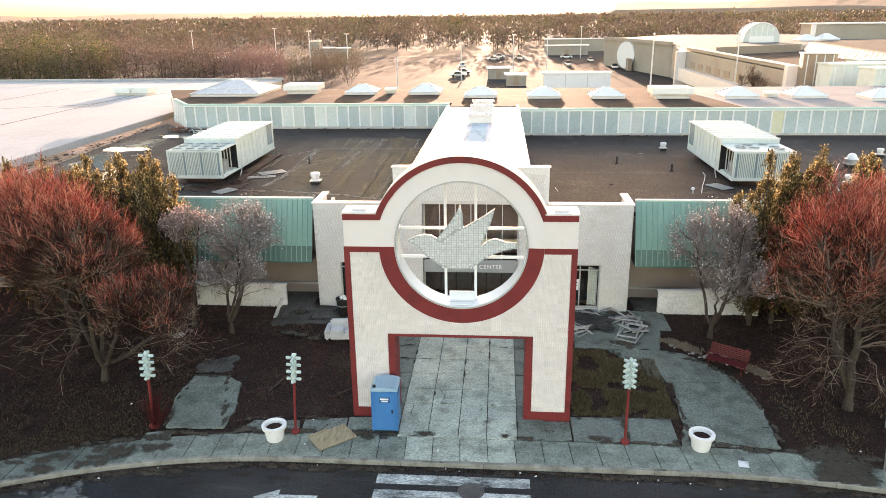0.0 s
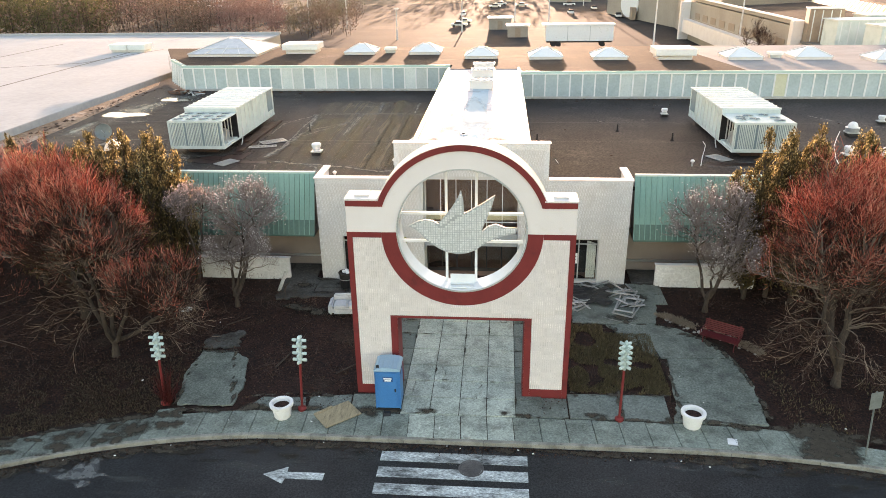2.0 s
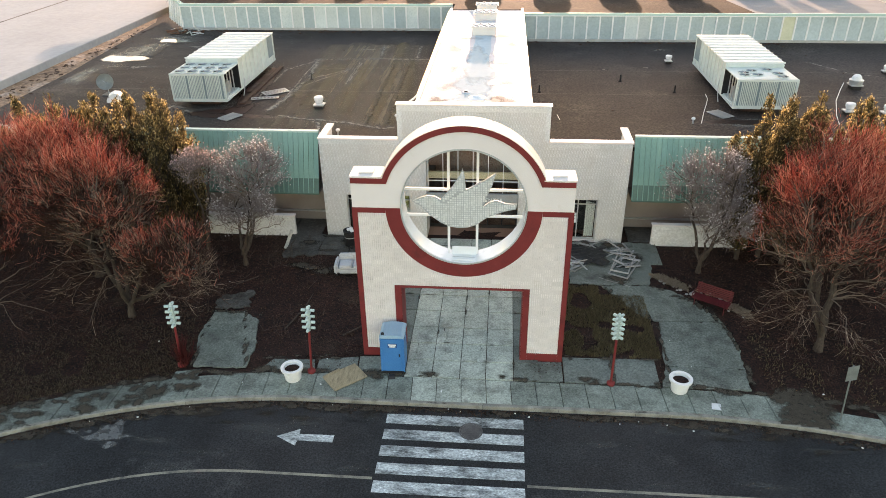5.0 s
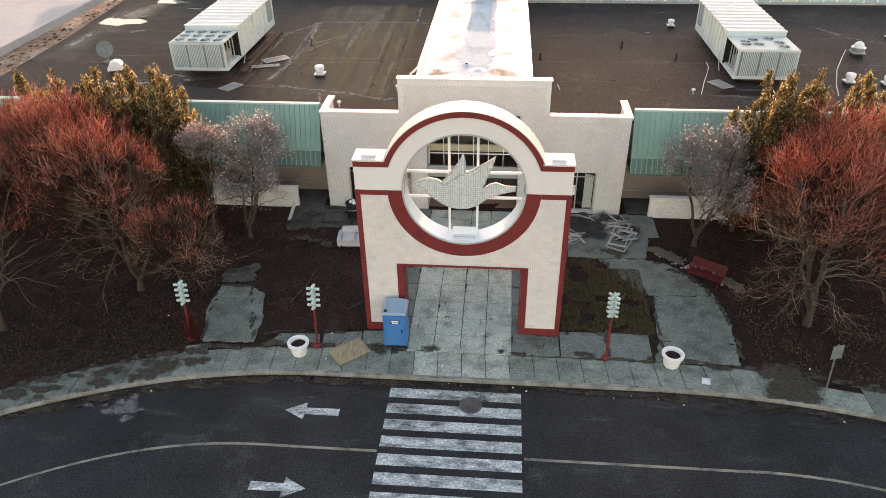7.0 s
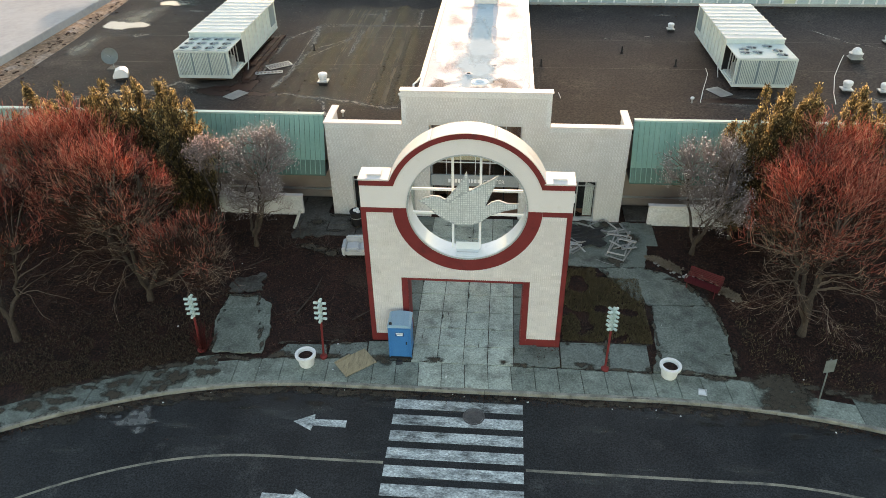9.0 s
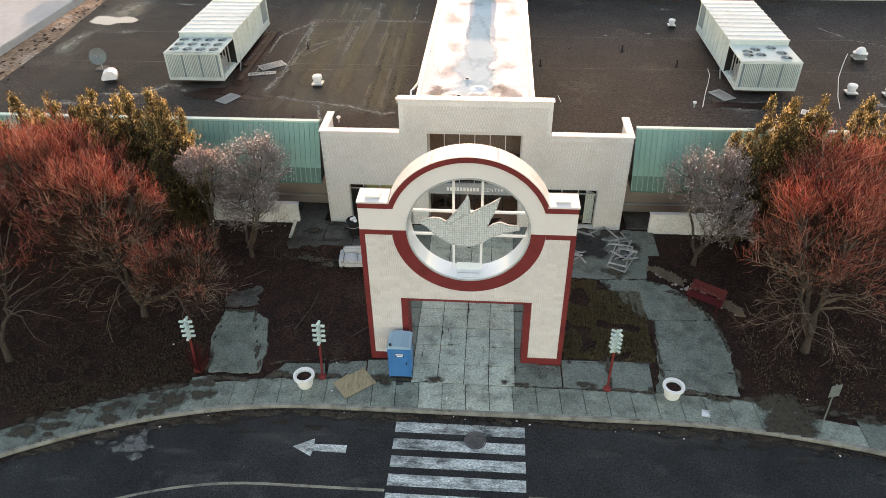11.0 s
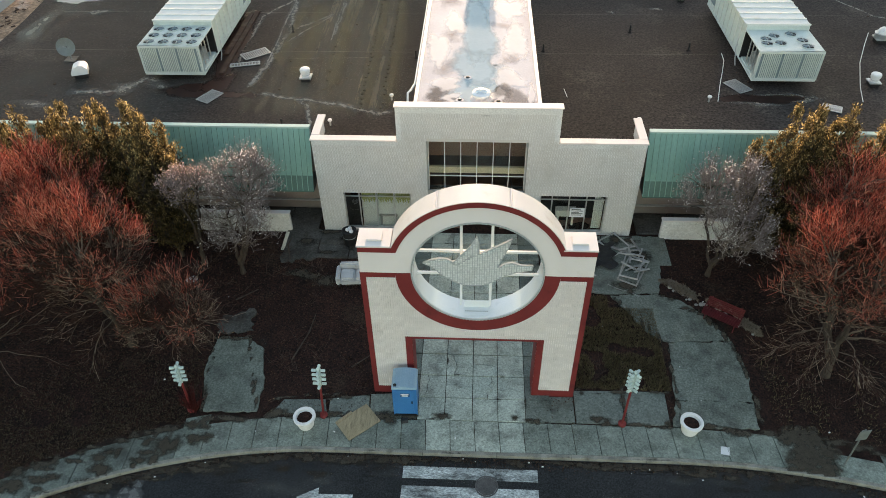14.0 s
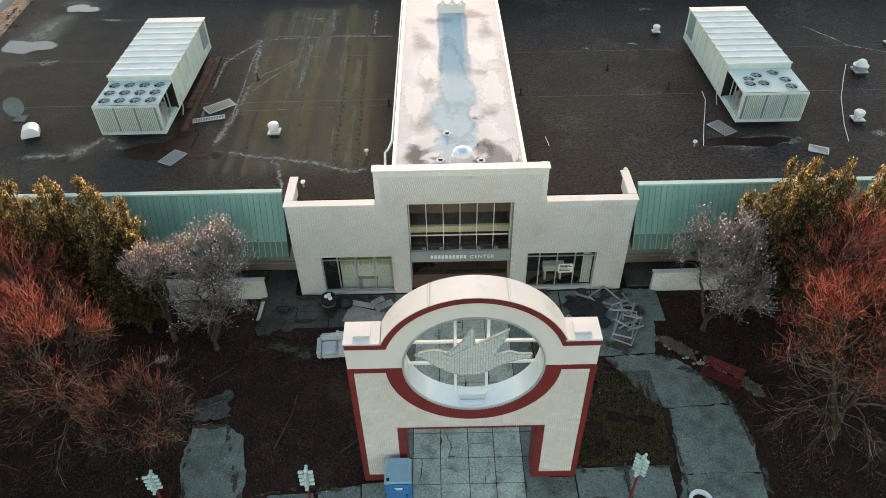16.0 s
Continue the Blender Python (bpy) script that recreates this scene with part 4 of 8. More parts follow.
BODY = [(-2.0, 7.3), (-1.68, 7.47), (-1.38, 7.56), (-1.08, 7.53), (-0.86, 7.4), (-0.62, 7.55), (-0.3, 7.75), (0.1, 7.82), (0.5, 8.05), (0.93, 8.31), (1.29, 8.57), (1.17, 8.1), (0.95, 7.56), (0.78, 7.1), (1.04, 7.33), (1.33, 7.42), (1.7, 7.28), (2.13, 7.27), (2.1, 7.06), (1.58, 6.93), (1.01, 6.69), (0.55, 6.33), (0.2, 6.2), (-0.16, 6.17), (-0.55, 6.24), (-0.87, 6.4), (-1.34, 6.75), (-1.63, 7.1)]
WING = [(-0.9, 7.36), (-0.66, 7.66), (-0.36, 8.05), (-0.1, 8.47), (0.01, 8.76), (0.1, 8.36), (0.13, 7.84), (-0.2, 7.7), (-0.5, 7.45), (-0.74, 7.27)]


def inside(p, poly):
    hit = False
    for (x0, y0), (x1, y1) in zip(poly, poly[1:] + poly[:1]):
        if (y0 > p[1]) != (y1 > p[1]) and p[0] < (x1 - x0) * (p[1] - y0) / (y1 - y0) + x0:
            hit = not hit
    return hit


bird = bmesh.new()
for poly, yf, th in ((BODY, 0.44, 0.09), (WING, 0.385, 0.05)):
    me = plate("bird", [poly], th, BIRD_BASE)
    me.transform(Matrix.Translation((0, yf, 0)))
    bird.from_mesh(me)
    bpy.data.meshes.remove(me)
for poly, yf, other in ((BODY, 0.44, WING), (WING, 0.385, None)):
    p = 0.092
    for i in range(-24, 26):
        for k in range(0, 32):
            cx, cz = i * p, 6.1 + k * p
            c = [(cx + u, cz + w) for u in (-0.036, 0.036) for w in (-0.036, 0.036)]
            if all(inside(q, poly) for q in c) and not (other and any(inside(q, other) for q in c)):
                m = Matrix.Translation((cx, yf - 0.004, cz)) @ Matrix.Diagonal((0.072, 0.016, 0.072, 1))
                bmesh.ops.create_cube(bird, size=1, matrix=m)
bme = bpy.data.meshes.new("bird_figure")
bird.to_mesh(bme)
bird.free()
bme.materials.append(BIRD_BASE)
bme.materials.append(BIRD_TILE)
for f in bme.polygons:
    if abs(f.area - 0.072 * 0.072) < 2e-4 or abs(f.area - 0.072 * 0.016) < 1e-4:
        f.material_index = 1
tagged(new("bird_figure", bme), "flat pale grey bird figure of small tiles in the opening", "sculpture")

# fluted blocks on the gate's front
FL = Geo()
nr = 5
top = []
for i in range(nr):
    a = i / nr
    top += [(a, 0.03), (a + 0.24 / nr, 0.03), (a + 0.3 / nr, 0.0), (a + 0.7 / nr, 0.0), (a + 0.76 / nr, 0.03)]
top.append((1.0, 0.03))
n = len(top)
FL.add([(u, -0.026 + w, 0) for u, w in top] + [(u, -0.026 + w, 1) for u, w in top] + [(0, 0.01, 0), (1, 0.01, 0), (0, 0.01, 1), (1, 0.01, 1)],
       [(i, i + 1, n + i + 1, n + i) for i in range(n - 1)] + [(0, n, 2 * n + 2, 2 * n), (n - 1, 2 * n + 1, 2 * n + 3, 2 * n - 1)])
flute = FL.mesh("fluted_block", CREAM)


def gate_block(x0, x1, z0, z1):
    near = math.hypot(min(abs(x0), abs(x1)) if x0 * x1 > 0 else 0, max(0, CZ - z1))
    far = math.hypot(max(abs(x0), abs(x1)), CZ - z0)
    if near < HOLE + 0.03 or far < RING:
        return
    ob = new("block", flute)
    ob.parent = gate
    ob.matrix_basis = Matrix.Translation((x0 + 0.006, 0, z0 + 0.008)) @ Matrix.Diagonal((x1 - x0 - 0.012, 1, z1 - z0 - 0.016, 1))


def split(a, b, n):
    return [(a + (b - a) * i / n, a + (b - a) * (i + 1) / n) for i in range(n)]


GATE_BLOCKS = []
for z0, z1 in split(0.42, 3.67, 16) + split(3.67, 6.99, 17):
    cols = split(-4.1, -2.79, 3) + split(2.79, 4.1, 3) + (split(-2.79, 2.79, 14) if z0 > 3.6 else [])
    for x0, x1 in cols:
        GATE_BLOCKS.append((x0, x1, z0, z1))

# ---- the mall entrance ----
FY = 10.63
entrance = thing("mall_entrance", "white painted block entrance front with tall window and parapet", "building")
front = [(-8.34, 0.0), (-8.34, 6.0), (-4.03, 6.0), (-4.03, 7.95), (3.97, 7.95), (3.97, 6.0), (8.28, 6.0), (8.28, 0.0), (2.48, 0.0), (2.48, 6.03), (-2.57, 6.03), (-2.57, 0.0)]
holes = [[(-7.05, 0.3), (-3.48, 0.3), (-3.48, 2.78), (-7.05, 2.78)], [(3.3, 0.3), (6.78, 0.3), (6.78, 2.78), (3.3, 2.78)]]
fw = plate("front_wall", [front] + holes, 0.34, WALL_JOINT)
fw.transform(Matrix.Translation((0, FY + 0.012, 0)))
part("front_wall", fw, None, entrance)
for s, x in ((-1, -8.34), (1, 8.28)):
    part("side_wall", Geo().box(x, x - s * 0.3, FY + 0.36, 12.6, 0, 6.0), WALL_WHITE, entrance)
    part("parapet_cap", Geo().box(x + s * 0.05, x - s * 0.36, FY + 0.42, 13.0, 6.0, 6.09), CAP_WHITE, entrance, bevel=0.01)
    part("parapet_cap", Geo().box(x + s * 0.05, s * 4.06 - 0.03, FY - 0.05, FY + 0.41, 6.004, 6.085), CAP_WHITE, entrance, bevel=0.01)
    part("tower_side_wall", Geo().box(s * 4.0 - 0.03, s * 3.7 - 0.03, FY + 0.36, FY + 0.62, 5.3, 7.9), WALL_WHITE, entrance)
part("tower_cap", Geo().box(-4.09, 4.03, FY - 0.05, FY + 0.45, 7.954, 8.0), CAP_WHITE, entrance, bevel=0.01)
for x0, x1, z0, z1 in ((-4.03, 3.97, 7.62, 7.95), (-4.03, -3.78, 6.1, 7.62), (3.72, 3.97, 6.1, 7.62), (-8.34, -4.03, 5.74, 6.0), (3.97, 8.28, 5.74, 6.0)):
    part("smooth_border", Geo().box(x0, x1, FY - 0.008, FY + 0.012, z0, z1), WALL_WHITE, entrance)
# jambs, head and glazing of the tall window
for x0, x1 in ((-2.6, -2.572), (2.482, 2.51)):
    part("jamb", Geo().box(x0, x1, FY + 0.36, 12.3, 0.2, 6.0), WALL_WHITE, entrance)
part("window_head", Geo().box(-2.57, 2.48, FY + 0.36, 12.3, 6.04, 6.1), WALL_WHITE, entrance)
tall = part("tall_window", Geo().box(-2.57, 2.48, 11.5, 11.6, 2.2, 2.3), BAR_WHITE, entrance, "white framed tall window of six bays")
part("head_rail", Geo().box(-2.57, 2.48, 11.5, 11.6, 5.95, 6.03), BAR_WHITE, tall)
part("transom", Geo().box(-2.57, 2.48, 11.505, 11.565, 3.33, 3.37), BAR_WHITE, tall)
for i in range(7):
    x = -2.55 + 5.01 * i / 6
    part("mullion", Geo().box(x - 0.018, x + 0.018, 11.5, 11.56, 2.3, 5.95), BAR_WHITE, tall)
for a, b in split(-2.55, 2.46, 6):
    for z0, z1 in ((2.31, 3.32), (3.38, 5.94)):
        gp = part("pane", Geo().box(a + 0.03, b - 0.03, 11.545, 11.555, z0, z1), GLASS, tall)
        gp.visible_shadow = False
SIGN_GREY = material("grey_sign_metal", (0.24, 0.27, 0.27), (0.34, 0.37, 0.37), 0.5, scale=1, grain=20, bump=0.05)
part("sign_band", Geo().box(-2.56, 2.47, FY + 0.1, FY + 0.25, 2.25, 2.93), SIGN_GREY, entrance, "pale grey-green sign band over the doors", bevel=0.01)
cu = bpy.data.curves.new("letters", "FONT")
cu.body, cu.size, cu.extrude, cu.space_character = "CENTER", 0.3, 0.015, 1.15
tmp = bpy.data.objects.new("letters", cu)
lme = bpy.data.meshes.new_from_object(tmp)
bpy.data.objects.remove(tmp)
lme.materials.clear()
lme.materials.append(PAPER)
lt = part("letters", lme, None, entrance, "pale raised sign letters")
lt.matrix_basis = pose(0.42, FY + 0.09, 2.48, 90, 0, 0)
lb = Geo()
for i in range(10):
    lb.box(-1.55 + i * 0.185, -1.55 + i * 0.185 + 0.13, FY + 0.075, FY + 0.1, 2.48, 2.7)
part("sign_bars", lb, PAPER, entrance)
dr = part("door_frame", Geo().box(-2.57, 2.48, 12.0, 12.06, 0.2, 0.4).box(-2.57, 2.48, 12.0, 12.06, 2.2, 2.3), BLACK, entrance, "dark framed entrance doors")
for i in range(7):
    x = -2.55 + 5.01 * i / 6
    part("door_stile", Geo().box(x - 0.04, x + 0.04, 12.0, 12.06, 0.4, 2.2), BLACK, dr)
for a, b in split(-2.55, 2.46, 6):
    gp = part("door_pane", Geo().box(a + 0.05, b - 0.05, 12.025, 12.035, 0.41, 2.19), GLASS, dr)
    gp.visible_shadow = False
# the hall behind the glass
hall = thing("entrance_hall", "dim brown hall seen through the tall window", "room", kind="structure")
part("hall_floor", Geo().box(-8.0, 7.9, FY + 0.36, 22, 0.1, 0.2), DARK_ROOM, hall)
part("hall_back_wall", Geo().box(-8.0, 7.9, 20, 20.2, 0.2, 5.0), DARK_ROOM, hall)
part("hall_upper_wall", Geo().box(-3.0, 2.86, 12.9, 13.0, 3.7, 7.45), DARK_ROOM, hall)
# the beam's cream is painted bright to stand for sunlight on it
part("beam", Geo().box(-2.55, 2.46, 11.66, 11.86, 3.42, 3.8), CREAM_IN, hall, "cream beam painted bright as if sunlit", bevel=0.02)
for x in (-1.9, -1.0, 0.0, 0.95, 1.85):
    part("globe_lamp", Geo().turned([(0.02, -0.1), (0.09, -0.05), (0.1, 0.02), (0.06, 0.09), (0.01, 0.11)], 10, pose(x, 12.0, 2.02)), POT_WHITE, hall, smooth=True)
    part("lamp_rod", Geo().tube([(x, 12.0, 2.1), (x, 12.0, 3.42)], 0.012), BLACK, hall)
for x in (-3.0, 2.95):
    part("inner_wall", Geo().box(x - 0.05, x + 0.05, 12.3, 20, 0.2, 5.0), DARK_ROOM, hall)


def shopfront(x0, x1, splits, label):
    sf = part("shop_window", Geo().box(x0, x1, FY + 0.1, FY + 0.2, 0.3, 0.42), GALV, entrance, label)
    part("transom", Geo().box(x0, x1, FY + 0.12, FY + 0.18, 2.44, 2.5), GALV, sf)
    part("head", Geo().box(x0, x1, FY + 0.1, FY + 0.2, 2.72, 2.78), GALV, sf)
    for x in splits:
        part("mullion", Geo().box(x - 0.03, x + 0.03, FY + 0.11, FY + 0.19, 0.42, 2.72), GALV, sf)
    for a, b in zip(splits, splits[1:]):
        for z0, z1 in ((0.43, 2.43), (2.51, 2.71)):
            gp = part("pane", Geo().box(a + 0.035, b - 0.035, FY + 0.145, FY + 0.155, z0, z1), GLASS, sf)
            gp.visible_shadow = False
    return sf


sl = shopfront(-7.05, -3.48, (-7.02, -6.25, -5.35, -4.4, -3.51), "grey framed shop window with drawn olive curtains")
part("door_leaf", Geo().box(-6.98, -6.3, FY + 0.2, FY + 0.25, 0.42, 2.4), BLACK, sl, "dark closed door leaf")
for a, b in ((-6.15, -5.42), (-5.28, -4.47), (-4.33, -3.58)):
    g = Geo()
    nf = 14
    for i in range(nf):
        u, w = a + (b - a) * i / nf, a + (b - a) * (i + 1) / nf
        dz = 0.55 + 0.3 * ((i * 7) % 5) / 5
        g.box(u, w - 0.005, FY + 0.3 + 0.02 * (i % 2), FY + 0.33 + 0.02 * (i % 2), 2.72 - dz, 2.7)
    part("curtain", g, CURTAIN, sl)
# pale panel added close behind the glass stands for the lit shop interior
part("shop_lining", Geo().box(-6.2, -3.42, 11.02, 11.06, 0.2, 2.8), PALE_ROOM, sl)
part("counter", Geo().box(-5.3, -4.3, 10.92, 11.01, 1.0, 1.1).box(-5.25, -5.15, 10.93, 11.01, 0.2, 1.0).box(-4.45, -4.35, 10.93, 11.01, 0.2, 1.0), GALV, sl)
sr = shopfront(3.3, 6.78, (3.33, 3.95, 4.85, 5.75, 6.75), "grey framed shop window, dark inside")
nt_ = part("notice", Geo().box(4.95, 5.7, FY + 0.08, FY + 0.1, 1.35, 1.95), PAPER, sr, "white printed notice sheet")
g = Geo()
for i, w in enumerate((0.5, 0.62, 0.4, 0.6, 0.55)):
    g.box(5.02, 5.02 + w, FY + 0.074, FY + 0.08, 1.84 - i * 0.09, 1.88 - i * 0.09)
part("notice_lines", g, BLACK, nt_)
g = Geo()
for i in range(9):
    g.box(6.2 + i * 0.055, 6.25 + i * 0.055, FY + 0.3 + 0.03 * (i % 2), FY + 0.33 + 0.03 * (i % 2), 0.42, 2.6 - 0.02 * i)
part("curtain", g, PALE_ROOM, sr, "pale hanging curtain")
part("shelf", Geo().box(4.3, 5.4, 11.3, 11.7, 0.9, 1.3).box(4.4, 4.5, 11.4, 11.6, 0.2, 0.9).box(5.2, 5.3, 11.4, 11.6, 0.2, 0.9), PALE_ROOM, sr)
# black sheet added to stand for the unlit depth of the shop
part("back_lining", Geo().box(3.1, 7.0, 12.1, 12.15, 0.2, 2.9), BLACK, sr)

# painted blocks of the front, row by row
BLOCKS = []


def wall_row(z, zt, k):
    spans = [(-8.34, 8.28)] if z < 6.0 else [(-4.03, 3.97)]
    cut = []
    if z < 6.03:
        cut.append((-2.57, 2.48))
    if 0.3 <= z + 0.1 < 2.78:
        cut += [(-7.05, -3.48), (3.3, 6.78)]
    for c0, c1 in cut:
        nxt = []
        for a, b in spans:
            if c1 <= a or c0 >= b:
                nxt.append((a, b))
            else:
                if c0 > a:
                    nxt.append((a, c0))
                if c1 < b:
                    nxt.append((c1, b))
        spans = nxt
    for a, b in spans:
        x = math.floor(a / 0.4) * 0.4 + (0.2 if k % 2 else 0.0)
        while x < b:
            u, w = max(a, x), min(b, x + 0.4)
            if w - u > 0.03:
                BLOCKS.append((u, w, z, zt))
            x += 0.4


zrow, k = 0.0, 0
while zrow < 7.9:
    wall_row(zrow, min(zrow + 0.2, 6.0 if zrow < 5.99 else 7.95), k)
    zrow, k = zrow + 0.2, k + 1

# ---- roofs and the long front ----
RZ = 5.3
shell = thing("mall_building", "long low mall with dark flat roof and green mansard", "building")
for x0, x1, y0, y1 in ((-33.45, -3.1, 12.15, 14.1), (2.95, 62.0, 12.15, 14.1), (-33.45, 62.0, 14.1, 37.2), (-33.45, -2.9, 37.2, 56.0)):
    part("roof_deck", Geo().box(x0, x1, y0, y1, RZ - 0.25, RZ), ROOF, shell, "dark stained flat roof membrane")
for s, x0, x1 in ((-1, -30.0, -8.66), (1, 8.6, 62.0)):
    part("rear_wall", Geo().box(x0, x1, 12.6, 12.8, 0, RZ - 0.25), DARK_WALL, shell)
    part("roof_edge_cap", Geo().box(x0, x1, 11.86, 12.15, 5.9, 6.0), GREEN_CAP, shell, bevel=0.01)
    part("roof_edge_back", Geo().box(x0, x1, 12.06, 12.14, RZ, 5.9), GALV, shell)
    part("soffit", Geo().box(x0, x1, 10.93, 12.6, 2.66, 2.72), DARK_WALL, shell)
    part("gutter", Geo().box(x0, x1, 10.83, 10.95, 2.62, 2.73), GREEN_DARK, shell, bevel=0.01)
    part("wall_ledge", Geo().box(x0, x1, 12.5, 12.6, 0.75, 0.85), GALV, shell)
# standing seam panels of the mansard
pg = Geo()
PW = 0.285
pg.add([(0, 0.048, 0.15), (PW, 0.048, 0.15), (PW, 0.3, 0.93), (0, 0.3, 0.93), (PW, 1.08, 3.34), (0, 1.08, 3.34)], [(0, 1, 2, 3), (3, 2, 4, 5)])
pg.add([(-0.022, 0.048, 0.15), (-0.022, 0.0, 0.166), (0.022, 0.0, 0.166), (0.022, 0.048, 0.15), (-0.022, 1.08, 3.34), (-0.022, 1.032, 3.356), (0.022, 1.032, 3.356), (0.022, 1.08, 3.34)], [(0, 1, 5, 4), (1, 2, 6, 5), (2, 3, 7, 6), (0, 3, 2, 1)])
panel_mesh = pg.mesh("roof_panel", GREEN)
panel_mesh.materials.append(GREEN_DARK)
# seam sides painted darker for their shadow lines; panel foot darker too
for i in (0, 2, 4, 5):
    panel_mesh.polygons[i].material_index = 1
MANSARD = [-8.66 - PW * (i + 1) for i in range(74)] + [8.6 + PW * i for i in range(94)]
# white raised roof behind the tower
spine = thing("raised_roof", "white coated raised roof strip with stains and curbs", "roof", kind="structure")
part("spine_body", Geo().box(-3.15, 3.0, 14.1, 38.5, RZ, 7.5).box(-3.15, -3.02, FY + 0.36, 14.1, 5.0, 7.5).box(2.87, 3.0, FY + 0.36, 14.1, 5.0, 7.5), WALL_WHITE, spine)
part("spine_deck", Geo().box(-3.1, 2.95, FY + 0.46, 38.45, 7.5, 7.56), ROOF_WHITE, spine, "white coated roof with grey stains")
for x0, x1 in ((-3.2, -3.02), (2.87, 3.05)):
    part("spine_edge", Geo().box(x0, x1, FY + 0.46, 38.5, 7.5, 7.72), CAP_WHITE, spine, bevel=0.01)
rng = random.Random(11)


# blue-grey sky reflection of the wet strip and wash, put into base colour
WET = material("wet_roof_sky_tint", (0.4, 0.49, 0.53), (0.52, 0.61, 0.65), 0.95, scale=0.5, grain=3, bump=0.02, spec=0.02)
WHITE_WASH = film_material("sky_tinted_damp", (0.5, 0.6, 0.63), (0.6, 0.69, 0.72), 0.98, grain=5, scale=1.0, wob=0.6, cut=0.15, gain=3.0, share=0.85, spec=0.02)
SPINE_STAIN = film_material("spine_grey_stain", (0.085, 0.092, 0.1), (0.19, 0.2, 0.21), 0.8, grain=8, scale=1.6, wob=0.9, cut=0.15, gain=3.0, share=0.5)
sf_ = Film()
for q in ((-2.0, 12.6, 1.0, 1.5), (-2.1, 12.4, 0.6, 1.2), (1.7, 12.2, 1.5, 1.3), (1.2, 13.0, 0.6, 1.0), (-1.1, 12.1, 0.35, 0.25), (0.8, 11.9, 0.35, 0.3), (0.1, 11.5, 2.6, 0.35)):
    sf_.spot(*q, 7.57 + 0.0007 * len(sf_.v) / 19)
part("stain", sf_.mesh("stain", SPINE_STAIN), None, spine)
PATCH_WHITE = film_material("white_repair_coat", (0.76, 0.75, 0.75), (0.86, 0.85, 0.85), 0.7, grain=10, scale=1.4, wob=0.8, cut=0.12, gain=3.0, share=0.65)
PINK_DUST = film_material("rosy_roof_dust", (0.42, 0.35, 0.33), (0.55, 0.48, 0.46), 0.9, grain=8, scale=0.9, wob=1.4, cut=0.2, gain=1.3, share=0.55)
wp, pd = Film(), Film()
for q in ((-1.35, 12.25, 0.75, 0.55), (-1.7, 13.6, 1.1, 0.8), (1.5, 14.2, 1.2, 1.3), (0.95, 12.6, 0.5, 0.9), (-2.3, 17.5, 0.7, 3.2), (2.0, 18.6, 1.0, 2.6), (1.7, 23.0, 1.1, 2.4), (-1.5, 21.0, 0.8, 2.0), (2.6, 12.6, 0.25, 1.3)):
    wp.spot(*q, 7.5715)
for q in ((-1.9, 15.2, 1.0, 1.1), (-1.6, 19.4, 0.9, 1.4), (-2.0, 24.5, 1.1, 2.0), (1.6, 16.4, 0.9, 0.9), (1.6, 20.6, 1.2, 0.9), (2.0, 26.0, 1.0, 1.6), (-1.2, 27.6, 1.3, 0.9), (1.4, 28.4, 1.3, 1.0)):
    pd.spot(*q, 7.5705)
part("dust_stain", pd.mesh("dust_stain", PINK_DUST), None, spine)
part("repair_patch", wp.mesh("repair_patch", PATCH_WHITE), None, spine)
part("damp_wash", Film().spot(0.0, 13.2, 2.2, 2.6, 7.5664).spot(-0.3, 15.8, 1.9, 2.6, 7.5672).spot(-0.1, 20.0, 1.4, 5.0, 7.568).mesh("damp_wash", WHITE_WASH), None, spine)
part("wet_strip", Geo().add([(-0.62 + 0.03 * math.sin(y * 1.7), y, 7.562) for y in np.linspace(11.6, 28.6, 30)] + [(0.55 + 0.04 * math.sin(y * 1.3 + 1), y, 7.562) for y in np.linspace(11.6, 28.6, 30)], [(i, 30 + i, 31 + i, i + 1) for i in range(29)]), WET, spine, "damp strip coloured with blue-grey sky reflection")


def skylight_curb(y, z, label):
    t = thing("roof_curb", label, "roof curb", pose(-0.05, y, z), "curbs on the white roof")
    part("curb", Geo().box(-0.85, 0.85, -0.55, 0.55, 0, 0.55), CAP_WHITE, t, bevel=0.02)
    part("rim", Geo().box(-0.95, 0.95, -0.65, 0.65, 0.55, 0.62), CAP_WHITE, t, bevel=0.015)
    for a, b in ((-0.9, -0.3), (-0.3, 0.3), (0.3, 0.9)):
        part("lattice", Geo().tube([(a, -0.6, 0.64), (b, 0.6, 0.64)], 0.03, 5).tube([(b, -0.6, 0.645), (a, 0.6, 0.645)], 0.03, 5), GALV, t)
    return t


for y in (29.2, 34.6, 38.0):
    skylight_curb(y, 7.56, "white box curb with a crossed lattice on the roof")
vent = thing("round_roof_vent", "low round white vent cowl on the white roof", "vent", pose(0.1, 12.2, 7.56))
part("base", Geo().turned([(0.55, 0), (0.5, 0.06), (0.38, 0.12), (0.36, 0.2)], 22), ROOF_WHITE, vent, smooth=True)
part("ring", Geo().turned([(0.36, 0.2), (0.46, 0.24), (0.46, 0.34), (0.3, 0.38), (0.2, 0.3), (0.18, 0.22)], 22), WHITE_METAL, vent, smooth=True)
for x, y in ((-0.6, 14.3), (-0.95, 12.0), (0.95, 11.9)):
    t = thing("roof_drain", "small dark roof drain in the white roof", "drain", pose(x, y, 7.563), "drains in the white roof")
    part("ring", Geo().turned([(0.22, 0), (0.2, 0.035), (0.12, 0.03)], 14), ROOF_WHITE, t)
    part("strainer", Geo().turned([(0.11, 0.01), (0.1, 0.06), (0.03, 0.09)], 10), BLACK, t)
